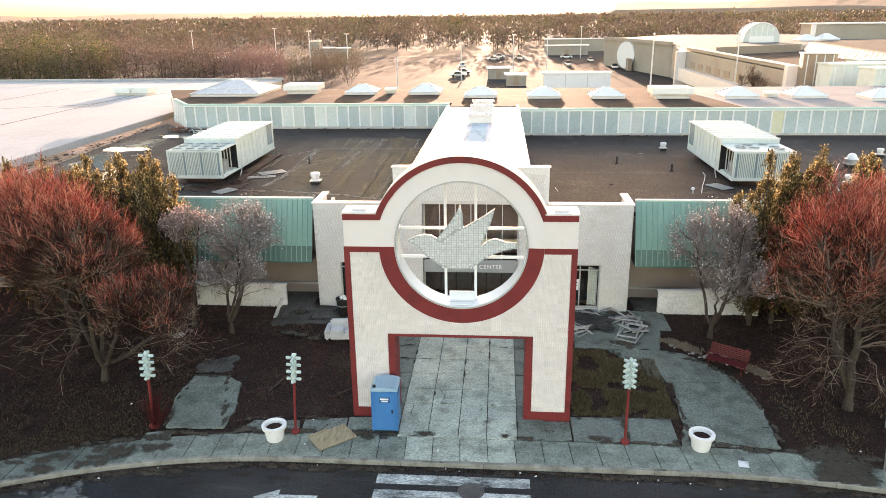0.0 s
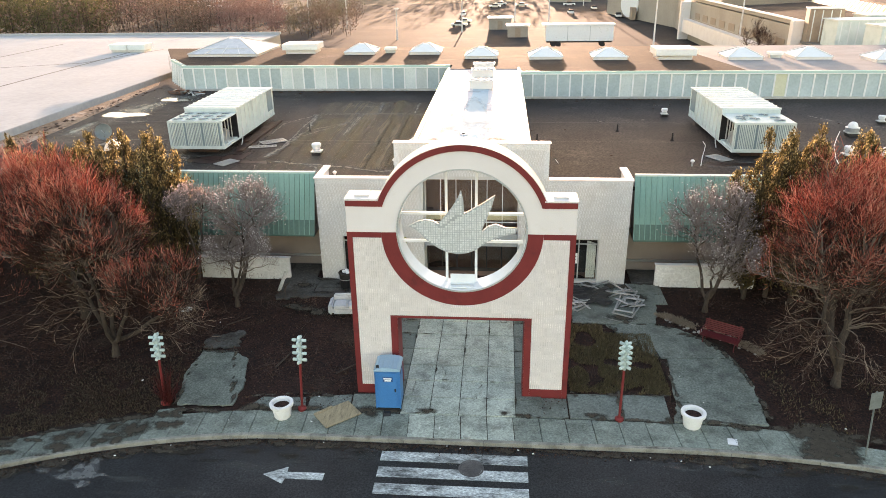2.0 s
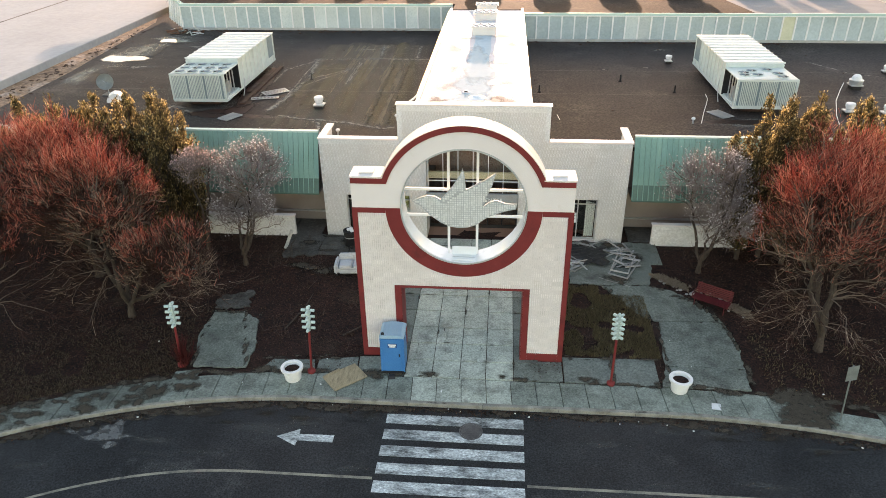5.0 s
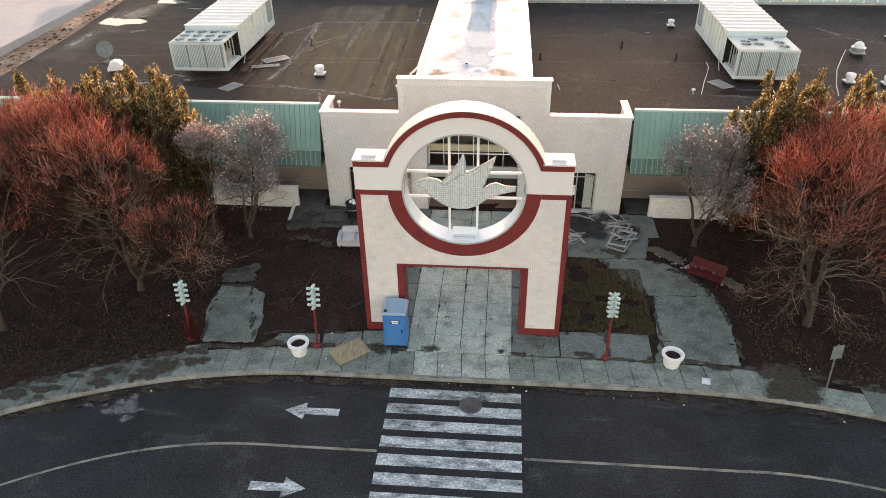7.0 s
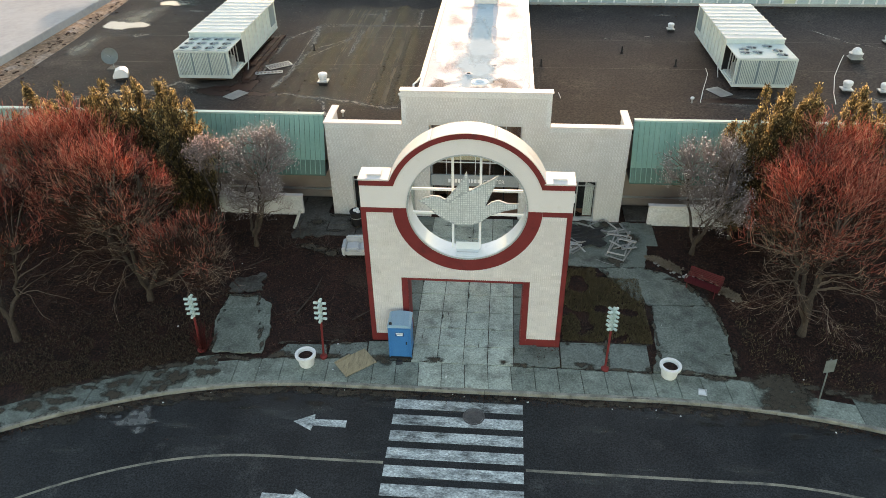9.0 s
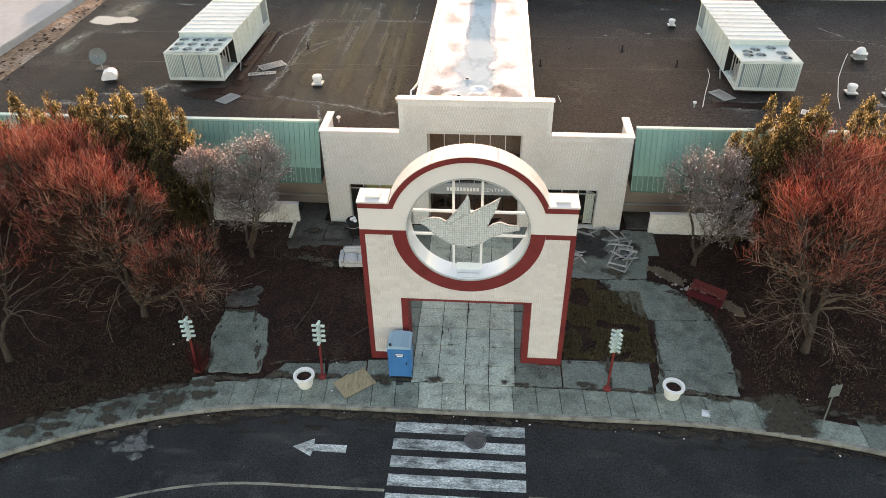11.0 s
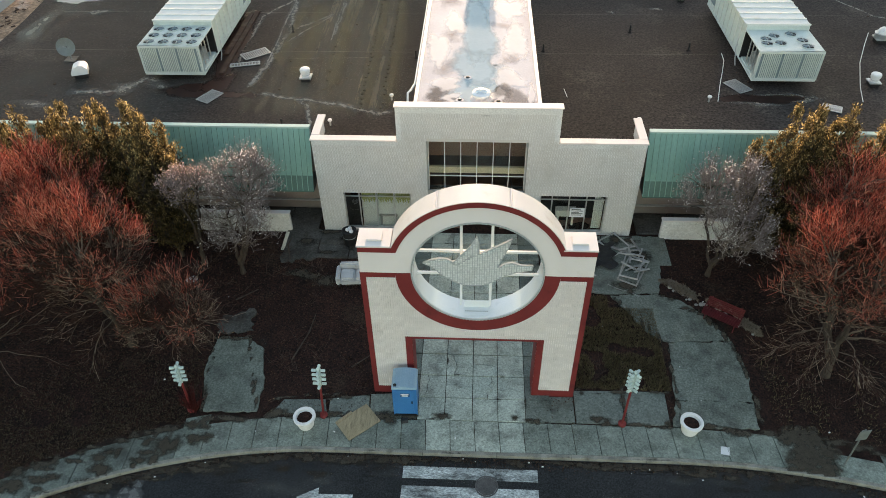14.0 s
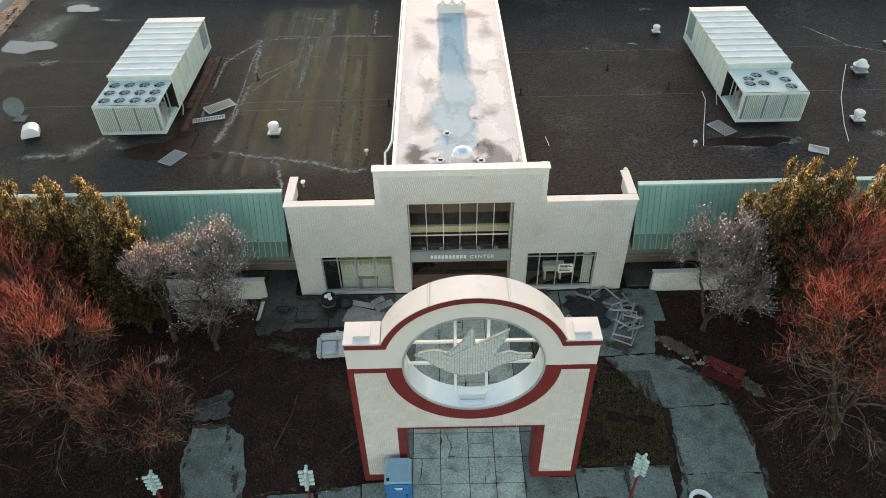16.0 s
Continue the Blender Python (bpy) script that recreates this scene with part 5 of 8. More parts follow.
pipe = thing("roof_pipe", "bent white pipe running along the raised roof", "pipe", pose(-3.3, 11.2, RZ))
part("run", Geo().tube([(0, 2.6, 2.2), (0, 27, 2.2)], 0.06, 8), WHITE_METAL, pipe)
part("drop", Geo().tube([(0, 2.6, 2.2), (-0.15, 1.9, 2.2), (-0.3, 1.7, 2.15), (-0.32, 0.35, 0.4), (-0.32, 0.3, 0.0)], 0.06, 8), WHITE_METAL, pipe)

# ---- window band at the back of the roof and its deck ----
def window_band(x0, x1, y, name, special):
    """A long sloping band of panes between two levels of roof."""
    t = thing(name, "long band of teal panes with white mullions", "window band", kind="structure")
    n = round((x1 - x0) / 1.05)
    part("sill", Geo().box(x0, x1, y - 0.14, y + 0.1, RZ, RZ + 0.2), GALV, t)
    part("head", Geo().box(x0, x1, y - 0.1, y + 0.15, 7.42, 7.62), GREEN_CAP, t, bevel=0.015)
    part("fascia", Geo().box(x0, x1, y - 0.12, y - 0.1, 7.36, 7.44), BAR_WHITE, t)
    pn = Geo().box(0, (x1 - x0) / n - 0.09, y, y + 0.02, RZ + 0.2, 7.42)
    meshes = [pn.mesh("pane", m) for m in (TEAL_PANE, PALE_PANE, YELLOW_PANE)]
    ml = Geo().box(-0.06, 0.06, y - 0.09, y + 0.03, RZ + 0.2, 7.42).mesh("mullion", BAR_WHITE)
    for i in range(n + 1):
        x = x0 + (x1 - x0) * i / n
        ob = part("mullion", ml, None, t)
        ob.matrix_basis = pose(x, 0, 0)
        if i < n:
            ob = part("pane", meshes[special(i, n)], None, t)
            ob.matrix_basis = pose(x + 0.045, 0, 0)
    return t


window_band(-28.5, -3.2, 40.9, "window_band_west", lambda i, n: 1 if i in (4, 9, 10, 12, 13, 16, 17, 20, 21) else 0)
# the one yellow pane has its warm light put into the colour
window_band(3.1, 60.0, 36.95, "window_band_east", lambda i, n: 2 if i == 20 else (1 if i in (8, 9, 33) else 0))
end = thing("window_band_end", "angled end of the window band with white mullions", "window band", pose(-28.5, 40.9, RZ), kind="structure")
for i in range(6):
    f0, f1 = i / 6, (i + 1) / 6
    p0, p1 = (-3.5 * f0, 4.9 * f0), (-3.5 * f1, 4.9 * f1)
    part("pane", Geo().add([(p0[0], p0[1], 0.1), (p1[0], p1[1], 0.1), (p1[0] + 0.25, p1[1] + 0.1, 2.1), (p0[0] + 0.25, p0[1] + 0.1, 2.1)], [(0, 1, 2, 3)]), PALE_PANE, end)
    part("mullion", Geo().tube([(p0[0], p0[1], 0), (p0[0] + 0.25, p0[1] + 0.1, 2.15)], 0.05, 5), BAR_WHITE, end)
part("head", Geo().prism([(0.2, -0.05), (-3.3, 4.9), (-3.0, 5.1), (0.4, 0.2)], 2.1, 2.3), GREEN_CAP, end)
BROWN_ROOF = material("brown_gravel_roof", (0.04, 0.031, 0.026), (0.085, 0.064, 0.052), 0.98, scale=0.3, grain=8, bump=0.3, stain=(0.16, 0.13, 0.1), stain_scale=0.2, stain_amount=0.2, spec=0.05, speck=0.3)
deck = thing("upper_roof", "brown gravel upper roof with a white coated east part", "roof", kind="structure")
part("brown_deck", Geo().prism([(-28.4, 41.1), (-3.0, 41.1), (-3.0, 38.5), (3.1, 38.5), (3.1, 37.2), (22.0, 37.2), (19.5, 54.5), (-36.0, 54.5), (-31.6, 45.6)], 7.4, 7.6), BROWN_ROOF, deck)
part("white_deck", Geo().prism([(22.02, 37.2), (60.0, 37.2), (60.0, 54.5), (19.52, 54.5)], 7.4, 7.6), DECK_WHITE, deck)
part("back_wall", Geo().box(-33.45, -28.3, 55.5, 55.9, 0, RZ - 0.26), FAR_WALL, deck)
part("upper_wall", Geo().box(-28.3, 60, 41.4, 54.3, 0, 7.4), FAR_WALL, deck)


def pyramid(w, d, h, x, y, label, glazed=False):
    t = thing("skylight", label, "skylight", pose(x, y, 7.6), "roof skylights")
    part("curb", Geo().box(-w / 2, w / 2, -d / 2, d / 2, 0, 0.25), CAP_WHITE, t)
    a, b = w / 2 + 0.08, d / 2 + 0.08
    top = Geo().add([(-a, -b, 0.25), (a, -b, 0.25), (a, b, 0.25), (-a, b, 0.25), (-w * 0.08, -d * 0.04, 0.25 + h), (w * 0.08, -d * 0.04, 0.25 + h), (w * 0.08, d * 0.04, 0.25 + h), (-w * 0.08, d * 0.04, 0.25 + h)],
                    [(0, 1, 5, 4), (1, 2, 6, 5), (2, 3, 7, 6), (3, 0, 4, 7), (4, 5, 6, 7), (0, 3, 2, 1)])
    part("dome", top, GALV if glazed else POT_WHITE, t)
    for sx, sy in ((-1, -1), (1, -1), (1, 1), (-1, 1)):
        part("hip", Geo().tube([(sx * a, sy * b, 0.27), (sx * w * 0.08, sy * d * 0.04, 0.28 + h)], 0.05, 5), CAP_WHITE, t)
    if glazed:
        for f in (0.33, 0.66):
            part("rail", Geo().tube([(-a * (1 - f), -b * (1 - f) - 0.02, 0.28 + h * f), (a * (1 - f), -b * (1 - f) - 0.02, 0.28 + h * f)], 0.04, 5), CAP_WHITE, t)
        for f in (-0.5, 0, 0.5):
            part("rafter", Geo().tube([(a * f, -b, 0.28), (0, 0, 0.26 + h)], 0.04, 5), CAP_WHITE, t)
    return t


for x, y in ((-13.0, 50.0), (-6.3, 49.8), (-0.5, 46.6), (5.65, 45.9), (11.6, 45.4), (23.7, 45.0), (29.8, 45.1), (35.8, 43.0), (42.0, 44.5)):
    pyramid(3.1, 3.1, 0.7, x, y, "white pyramid skylight on the upper roof")
pyramid(7.2, 8.0, 1.2, -27.0, 51.4, "large glazed pyramid skylight with white hips", True)
for x, y in ((-19.4, 50.6), (17.5, 45.0)):
    t = thing("roof_hatch", "white raised flat box on the upper roof", "roof box", pose(x, y, 7.6), "roof boxes")
    part("curb", Geo().box(-1.55, 1.55, -1.2, 1.2, 0, 0.4), CAP_WHITE, t)
    part("cover", Geo().box(-1.85, 1.85, -1.5, 1.5, 0.4, 1.0), POT_WHITE, t, bevel=0.03)
for x, y in ((-10.0, 50.0), (26.8, 45.0)):
    t = thing("small_roof_box", "small pale vent box on the upper roof", "vent", pose(x, y, 7.6), "small vent boxes")
    part("curb", Geo().box(-0.5, 0.5, -0.4, 0.4, 0, 0.3), GALV, t)
    part("hood", Geo().box(-0.62, 0.62, -0.5, 0.5, 0.3, 0.55), POT_WHITE, t, bevel=0.03)

# ---- neighbouring pale flat roof ----
west = thing("west_store", "large store with a flat pale grey roof and low kerb", "building")
part("walls", Geo().box(-140, -33.7, 8.0, 89.3, 0, 5.5), FAR_WALL, west)
part("roof", Geo().box(-140, -33.7, 8.0, 89.3, 5.5, 5.7), ROOF_PALE, west)
part("roof_kerb", Geo().box(-33.9, -33.46, 8.0, 56.0, 5.05, 5.84), ROOF_PALE, west, bevel=0.05)
part("far_kerb", Geo().box(-140, -33.5, 88.9, 89.4, 5.7, 6.05), ROOF_PALE, west)
for pts in ([(-58.6, 52.2), (-48.0, 57.0), (-44.0, 70.0)], [(-47.0, 20.0), (-47.2, 70.0)], [(-62.0, 12.0), (-62.3, 77.0)]):
    g = Geo()
    for (ax, ay), (bx, by) in zip(pts, pts[1:]):
        d = math.hypot(bx - ax, by - ay)
        nx, ny = -(by - ay) / d * 0.16, (bx - ax) / d * 0.16
        g.add([(ax - nx, ay - ny, 5.704), (bx - nx, by - ny, 5.704), (bx + nx, by + ny, 5.704), (ax + nx, ay + ny, 5.704)], [(0, 1, 2, 3)])
    part("roof_seam", g, ROOF_PATCH, west)
RUSTY_STRIP = material("rusty_roof_edge", (0.13, 0.085, 0.055), (0.32, 0.22, 0.145), 0.85, scale=1.0, grain=5, bump=0.2, stain=(0.36, 0.33, 0.3), stain_scale=0.6, stain_amount=0.35, speck=0.4)
part("edge_strip", Geo().add([(-33.44, 12.5, RZ + 0.004), (-30.9, 12.5, RZ + 0.004), (-31.1, 26, RZ + 0.004), (-31.9, 36, RZ + 0.004), (-32.6, 44.0, RZ + 0.004), (-33.44, 46.2, RZ + 0.004)], [(0, 1, 2, 3, 4, 5)]), RUSTY_STRIP, shell)
for x, y in ((-47.4, 68.0), ):
    t = thing("roof_unit", "low pale unit on the flat pale roof", "roof unit", pose(x, y, 5.7))
    part("base", Geo().box(-2.2, 2.2, -1.0, 1.0, 0, 0.3), GALV, t)
    part("casing", Geo().box(-2.4, -0.05, -1.2, 1.2, 0.3, 1.0).box(0.05, 2.4, -1.2, 1.2, 0.3, 1.0), UNIT_ROOF, t, bevel=0.03)
t = thing("roof_ladder_hoop", "small metal ladder hoop at the pale roof edge", "ladder", pose(-34.6, 52, 5.7))
for x in (-0.3, 0.3):
    part("rail", Geo().tube([(x, 0, 0), (x, 0, 1.3), (x * 0.6, 0.3, 1.5), (x, 0.6, 1.3), (x, 0.6, 0)], 0.035, 6), GALV, t)
for z in (0.4, 0.8):
    part("rung", Geo().tube([(-0.3, 0, z), (0.3, 0, z)], 0.02, 5), GALV, t)


# ---- things on the dark roof ----
RUST_DARK = material("dark_rusty_timber", (0.035, 0.02, 0.015), (0.09, 0.05, 0.035), 0.85, scale=1.5, grain=14, bump=0.3, stain=(0.12, 0.1, 0.08), stain_scale=1.2, stain_amount=0.3)
def rooftop_unit(x, y, mirror, fans, label):
    """A long air handling unit: ribbed body behind, fan section with louvred front before it."""
    t = thing("rooftop_unit", label, "air handler", pose(x, y, RZ) @ Matrix.Diagonal((mirror, 1, 1, 1)), "rooftop units")
    w, z0 = 3.5, 0.5
    part("skid", Geo().box(0.0, w, 0.0, 0.15, z0 - 0.12, z0).box(0, 0.15, 0.15, 10.6, z0 - 0.12, z0).box(w - 0.15, w, 0.15, 10.6, z0 - 0.12, z0), UNIT, t)
    part("curb", Geo().box(0.8, w - 0.8, 0.7, 10.0, 0.0, z0 - 0.1), RUST_DARK, t, "dark rusty roof curb")
    # fan section
    fs = part("fan_section", Geo().box(0.0, w, 0.06, 0.12, z0, 2.1).box(0.0, w, 0.0, 2.7, 2.1, 2.17).box(0.0, 0.06, 0.12, 2.7, z0, 2.1).box(0.1, w - 0.1, 0.1, 2.7, z0, z0 + 0.06), UNIT, t, "pale green fan section")
    lv = Geo().box(0.0, 0.045, -0.03, 0.06, z0 + 0.08, 2.05).mesh("louvre", UNIT)
    for i in range(34):
        if i % 11 == 10:
            continue
        ob = part("louvre", lv, None, fs)
        ob.matrix_basis = pose(0.06 + i * 0.1, 0, 0)
    part("front_frame", Geo().box(-0.01, w + 0.01, -0.05, 0.06, z0 - 0.02, z0 + 0.08).box(-0.01, w + 0.01, -0.05, 0.06, 2.05, 2.17).box(-0.01, 0.06, -0.05, 0.06, z0 + 0.08, 2.05).box(w - 0.06, w + 0.01, -0.05, 0.06, z0 + 0.08, 2.05), UNIT, fs)
    part("grill_backing", Geo().box(0.05, w - 0.05, 0.03, 0.055, z0 + 0.05, 2.08), GRILL, fs)
    for i in range(4):
        part("inner_pipe", Geo().tube([(w - 0.2, 0.5 + 0.5 * i, z0 + 0.06), (w - 0.2, 0.5 + 0.5 * i, 2.1)], 0.04, 6), GALV, fs)
    part("compressor", Geo().turned([(0.28, z0), (0.3, z0 + 0.3), (0.28, z0 + 0.75), (0.1, z0 + 0.85)], 14, pose(w - 0.6, 0.9, 0)).turned([(0.28, z0), (0.3, z0 + 0.3), (0.28, z0 + 0.7), (0.1, z0 + 0.8)], 14, pose(w - 0.6, 1.8, 0)), GALV, fs, smooth=True)
    part("rear_bulkhead", Geo().box(0.05, w, 2.62, 2.7, z0, 2.1).box(1.9, 1.95, 0.12, 2.62, z0 + 0.06, 2.1), BLACK, fs)
    for fx, fy in fans:
        fan = part("fan", Geo().turned([(0.33, 2.17), (0.35, 2.22), (0.32, 2.225), (0.31, 2.18)], 22, pose(fx, fy, 0), cap=False), UNIT, fs, smooth=True)
        part("throat", Geo().turned([(0.3, 2.175), (0.05, 2.176)], 22, pose(fx, fy, 0)), BLACK, fan)
        bl = Geo()
        for k in range(5):
            a = 2 * math.pi * k / 5 + fx
            m = pose(fx, fy, 2.195) @ Matrix.Rotation(a, 4, "Z") @ Matrix.Rotation(radians(18), 4, "X")
            bl.box(0.06, 0.28, -0.06, 0.06, -0.004, 0.004, m)
        part("blades", bl.turned([(0.07, 2.18), (0.06, 2.23)], 10, pose(fx, fy, 0)), GRILL, fan)
        part("guard", Geo().tube([(fx - 0.35, fy, 2.25), (fx + 0.35, fy, 2.25)], 0.008, 4).tube([(fx, fy - 0.35, 2.252), (fx, fy + 0.35, 2.252)], 0.008, 4), GALV, fan)
    # ribbed long body
    body = part("long_body", Geo().box(0.02, w - 0.02, 2.72, 10.6, z0, 2.4), UNIT, t)
    ribs = [Geo().box(a, b, -0.03, 0.03, z0 + 0.02, 2.36).mesh("side_rib", UNIT_ROOF) for a, b in ((w - 0.02, w + 0.015), (-0.015, 0.02))]
    pan = Geo().add([(-0.06, 0, 2.4), (w + 0.06, 0, 2.4), (w + 0.06, 0.77, 2.4), (-0.06, 0.77, 2.4), (-0.06, 0.0, 2.5), (w + 0.06, 0.0, 2.5), (w + 0.06, 0.1, 2.5), (-0.06, 0.1, 2.5), (-0.06, 0.18, 2.45), (w + 0.06, 0.18, 2.45), (w + 0.06, 0.77, 2.45), (-0.06, 0.77, 2.45)],
                    [(0, 1, 5, 4), (4, 5, 6, 7), (7, 6, 9, 8), (8, 9, 10, 11), (11, 10, 2, 3), (0, 3, 2, 1), (1, 2, 10, 9, 6, 5), (0, 4, 7, 8, 11, 3)]).mesh("roof_sheet", UNIT_ROOF)
    for i in range(10):
        ob = part("roof_sheet", pan, None, body)
        ob.matrix_basis = pose(0, 2.74 + i * 0.786, 0)
        for rib in ribs:
            ob = part("side_rib", rib, None, body)
            ob.matrix_basis = pose(0, 2.74 + i * 0.786, 0)
    part("end_grill", Geo().box(w, w + 0.02, 9.0, 10.2, 0.9, 2.4), GRILL, body)
    part("corner_post", Geo().box(w - 0.08, w, 0.06, 0.14, z0, 2.1), UNIT, t)
    part("drain_pipe", Geo().tube([(w + 0.06, 3.3, 1.0), (w + 0.12, 3.2, 0.9), (w + 0.12, 2.9, 0.3), (w + 0.12, 2.6, 0.0)], 0.035, 6), GALV, t)
    return t


rooftop_unit(-19.45, 17.85, 1, [(0.5 + 0.83 * i, 0.5 + 0.85 * k) for i in range(4) for k in range(3)], "long pale green ribbed air unit with twelve fans")
rooftop_unit(18.75, 17.8, -1, [(x, y) for x, y in ((0.75, 0.6), (0.8, 1.35), (1.2, 2.15), (2.1, 1.0), (2.75, 1.5), (2.2, 1.9), (2.85, 0.95))], "long pale green ribbed air unit with seven fans")


def mushroom_vent(x, y, s, label, dome=False):
    t = thing("roof_vent", label, "roof vent", pose(x, y, RZ) @ Matrix.Scale(s, 4), "roof vents")
    part("curb", Geo().box(-0.27, 0.27, -0.27, 0.27, 0, 0.2), BLACK, t, bevel=0.01)
    part("base_plate", Geo().box(-0.34, 0.34, -0.34, 0.34, 0.2, 0.27), GALV, t, bevel=0.01)
    if dome:
        part("drum", Geo().turned([(0.36, 0.27), (0.38, 0.5), (0.4, 0.52)], 20), GALV, t, smooth=True)
        part("dome", Geo().turned([(0.27, 0.5), (0.27, 0.62), (0.22, 0.74), (0.12, 0.82), (0.02, 0.84)], 18), POT_WHITE, t, smooth=True)
    else:
        part("cowl", Geo().turned([(0.24, 0.27), (0.24, 0.5), (0.29, 0.52), (0.3, 0.68), (0.26, 0.74), (0.06, 0.77)], 18), POT_WHITE, t)
        part("band", Geo().turned([(0.245, 0.36), (0.245, 0.4)], 18, cap=False), GALV, t)
    return t


mushroom_vent(-10.1, 18.1, 1.0, "white drum roof vent on a small curb")
mushroom_vent(24.8, 23.7, 1.15, "large grey roof vent with a white dome on a dark curb", True)
mushroom_vent(22.2, 18.2, 0.95, "small white domed roof vent beside a cable")
mushroom_vent(13.85, 29.9, 0.8, "small white domed roof vent on bare roof")
mushroom_vent(24.3, 18.0, 0.9, "small white roof vent beside a round stain")
mushroom_vent(28.5, 27.5, 0.8, "small white domed roof vent far along the roof")
for x, y in ((8.4, 13.7), (-7.85, 13.2), (-4.85, 15.9), (12.6, 16.1)):
    t = thing("vent_pipe_cap", "small round capped pipe standing on the roof", "vent pipe", pose(x, y, RZ), "capped pipes")
    part("pipe", Geo().turned([(0.05, 0), (0.05, 0.26)], 10), GALV, t)
    part("cap", Geo().turned([(0.08, 0.24), (0.12, 0.29), (0.11, 0.36), (0.04, 0.4)], 12), POT_WHITE, t, smooth=True)
for x, y in ((9.6, 24.8), (12.8, 22.3), (3.9, 22.0), (-12.2, 24.5), (-21.5, 25.5), (-10.4, 13.0), (19.5, 30.5), (-3.9, 21.0)):
    t = thing("pipe_stub", "thin dark pipe stub standing on the roof", "vent pipe", pose(x, y, RZ), "pipe stubs")
    part("flashing", Geo().turned([(0.14, 0), (0.07, 0.08)], 10), ROOF, t)
    part("pipe", Geo().turned([(0.05, 0.0), (0.05, 0.5)], 8), BLACK, t)
hood = thing("exhaust_hood", "white curved exhaust hood on a dark curb", "exhaust hood", pose(-23.6, 18.3, RZ, 0, 0, 20) @ Matrix.Scale(0.8, 4))
part("curb", Geo().box(-0.45, 0.45, -0.4, 0.4, 0, 0.3), BLACK, hood)
hp = [(0.55, 0.3), (0.55, 0.7), (0.35, 0.95), (0.0, 1.02), (-0.4, 0.85), (-0.62, 0.5), (-0.62, 0.3)]
hm = plate("shell", [hp], 0.9, POT_WHITE)
hm.transform(Matrix.Translation((0, -0.45, 0)))
part("shell", hm, None, hood, "white curved metal shell")
dish = thing("satellite_dish", "grey mesh satellite dish on a short roof mast", "satellite dish", pose(-25.2, 20.4, RZ) @ Matrix.Scale(0.68, 4))
part("mast", Geo().tube([(0, 0, 0), (0, 0, 1.0)], 0.05, 8), GALV, dish)
part("foot", Geo().box(-0.5, 0.5, -0.5, 0.5, 0, 0.1), ROOF_PATCH, dish)
part("bowl", Geo().turned([(0.05, 0.0), (0.35, 0.05), (0.62, 0.17), (0.8, 0.32), (0.81, 0.31), (0.62, 0.14), (0.35, 0.02), (0.05, -0.03)], 24, pose(0, -0.1, 1.25, 65, 0, 15), cap=False), SIGN_BACK, dish, smooth=True)
part("feed_arm", Geo().tube([(0, -0.15, 1.2), (0.1, -0.75, 1.6)], 0.02, 5), GALV, dish)
# cables, curb walks and loose grates
for pts, lb in (([(13.1, 16.1), (13.7, 18.1), (14.2, 19.6), (14.6, 20.9), (14.7, 21.9)], "white cable lying loose across the roof"), ([(20.9, 16.2), (21.4, 17.9), (22.5, 20.8), (23.7, 23.2), (24.6, 24.9)], "white cable running to a roof vent"), ([(4.9, 16.4), (4.85, 16.9), (4.8, 17.3)], "short white cable end lying on the roof")):
    tagged(part("roof_cable", Geo().tube([(x, y, RZ + 0.04) for x, y in pts], 0.022, 6), POT_WHITE), lb, "cable", "roof cables")


def grate(x, y, rz, w, d, label):
    t = thing("loose_grate", label, "grate", pose(x, y, RZ + 0.03, 0, 0, rz), "loose grates")
    part("frame", Geo().box(-w / 2, w / 2, -d / 2, -d / 2 + 0.05, 0, 0.04).box(-w / 2, w / 2, d / 2 - 0.05, d / 2, 0, 0.04).box(-w / 2, -w / 2 + 0.05, -d / 2, d / 2, 0, 0.04).box(w / 2 - 0.05, w / 2, -d / 2, d / 2, 0, 0.04), GALV, t)
    g = Geo()
    part("sheet", Geo().box(-w / 2 + 0.05, w / 2 - 0.05, -d / 2 + 0.05, d / 2 - 0.05, 0.0, 0.01), ROOF_PATCH, t)
    for i in range(1, 20):
        g.box(-w / 2 + w * i / 20 - 0.012, -w / 2 + w * i / 20 + 0.012, -d / 2, d / 2, 0.01, 0.035)
    tagged(part("mesh_bar", g, GALV, t), kind="stuff")


grate(-13.9, 21.3, 38, 1.7, 0.9, "grey metal grate lying loose on the roof")
grate(-14.2, 19.9, 14, 1.8, 0.45, "narrow grey metal panel lying loose on the roof")
grate(-15.2, 16.0, 62, 1.3, 0.9, "square grey grate lying near the air unit")
grate(14.6, 17.8, -62, 1.4, 0.9, "grey slatted grate leaning by the air unit")
grate(19.0, 15.5, -25, 1.0, 0.7, "small grey grate lying near a puddle")
walk_board = thing("roof_walk_board", "dark rust-stained timber sleeper beside the air unit", "board", pose(-15.45, 18.6, RZ))
part("board", Geo().box(0.0, 0.3, 0.0, 9.0, 0, 0.12), RUST_DARK, walk_board, bevel=0.01)
part("board", Geo().box(-0.4, -0.05, 2.5, 8.6, 0, 0.1), RUST_DARK, walk_board, bevel=0.01)
# stains, seams and puddles of the membrane
marks_roof = thing("roof_marks", "pale stains, seams and puddles on the dark roof", "stain", kind="structure")
rng = random.Random(21)
z = RZ + 0.003


def strip(pts, w, zz, mat, name):
    g = Geo()
    for (ax, ay), (bx, by) in zip(pts, pts[1:]):
        d = math.hypot(bx - ax, by - ay) or 1
        nx, ny = -(by - ay) / d * w / 2, (bx - ax) / d * w / 2
        g.add([(ax - nx, ay - ny, zz), (bx - nx, by - ny, zz), (bx + nx, by + ny, zz), (ax + nx, ay + ny, zz)], [(0, 1, 2, 3)])
    return part(name, g, mat, marks_roof)


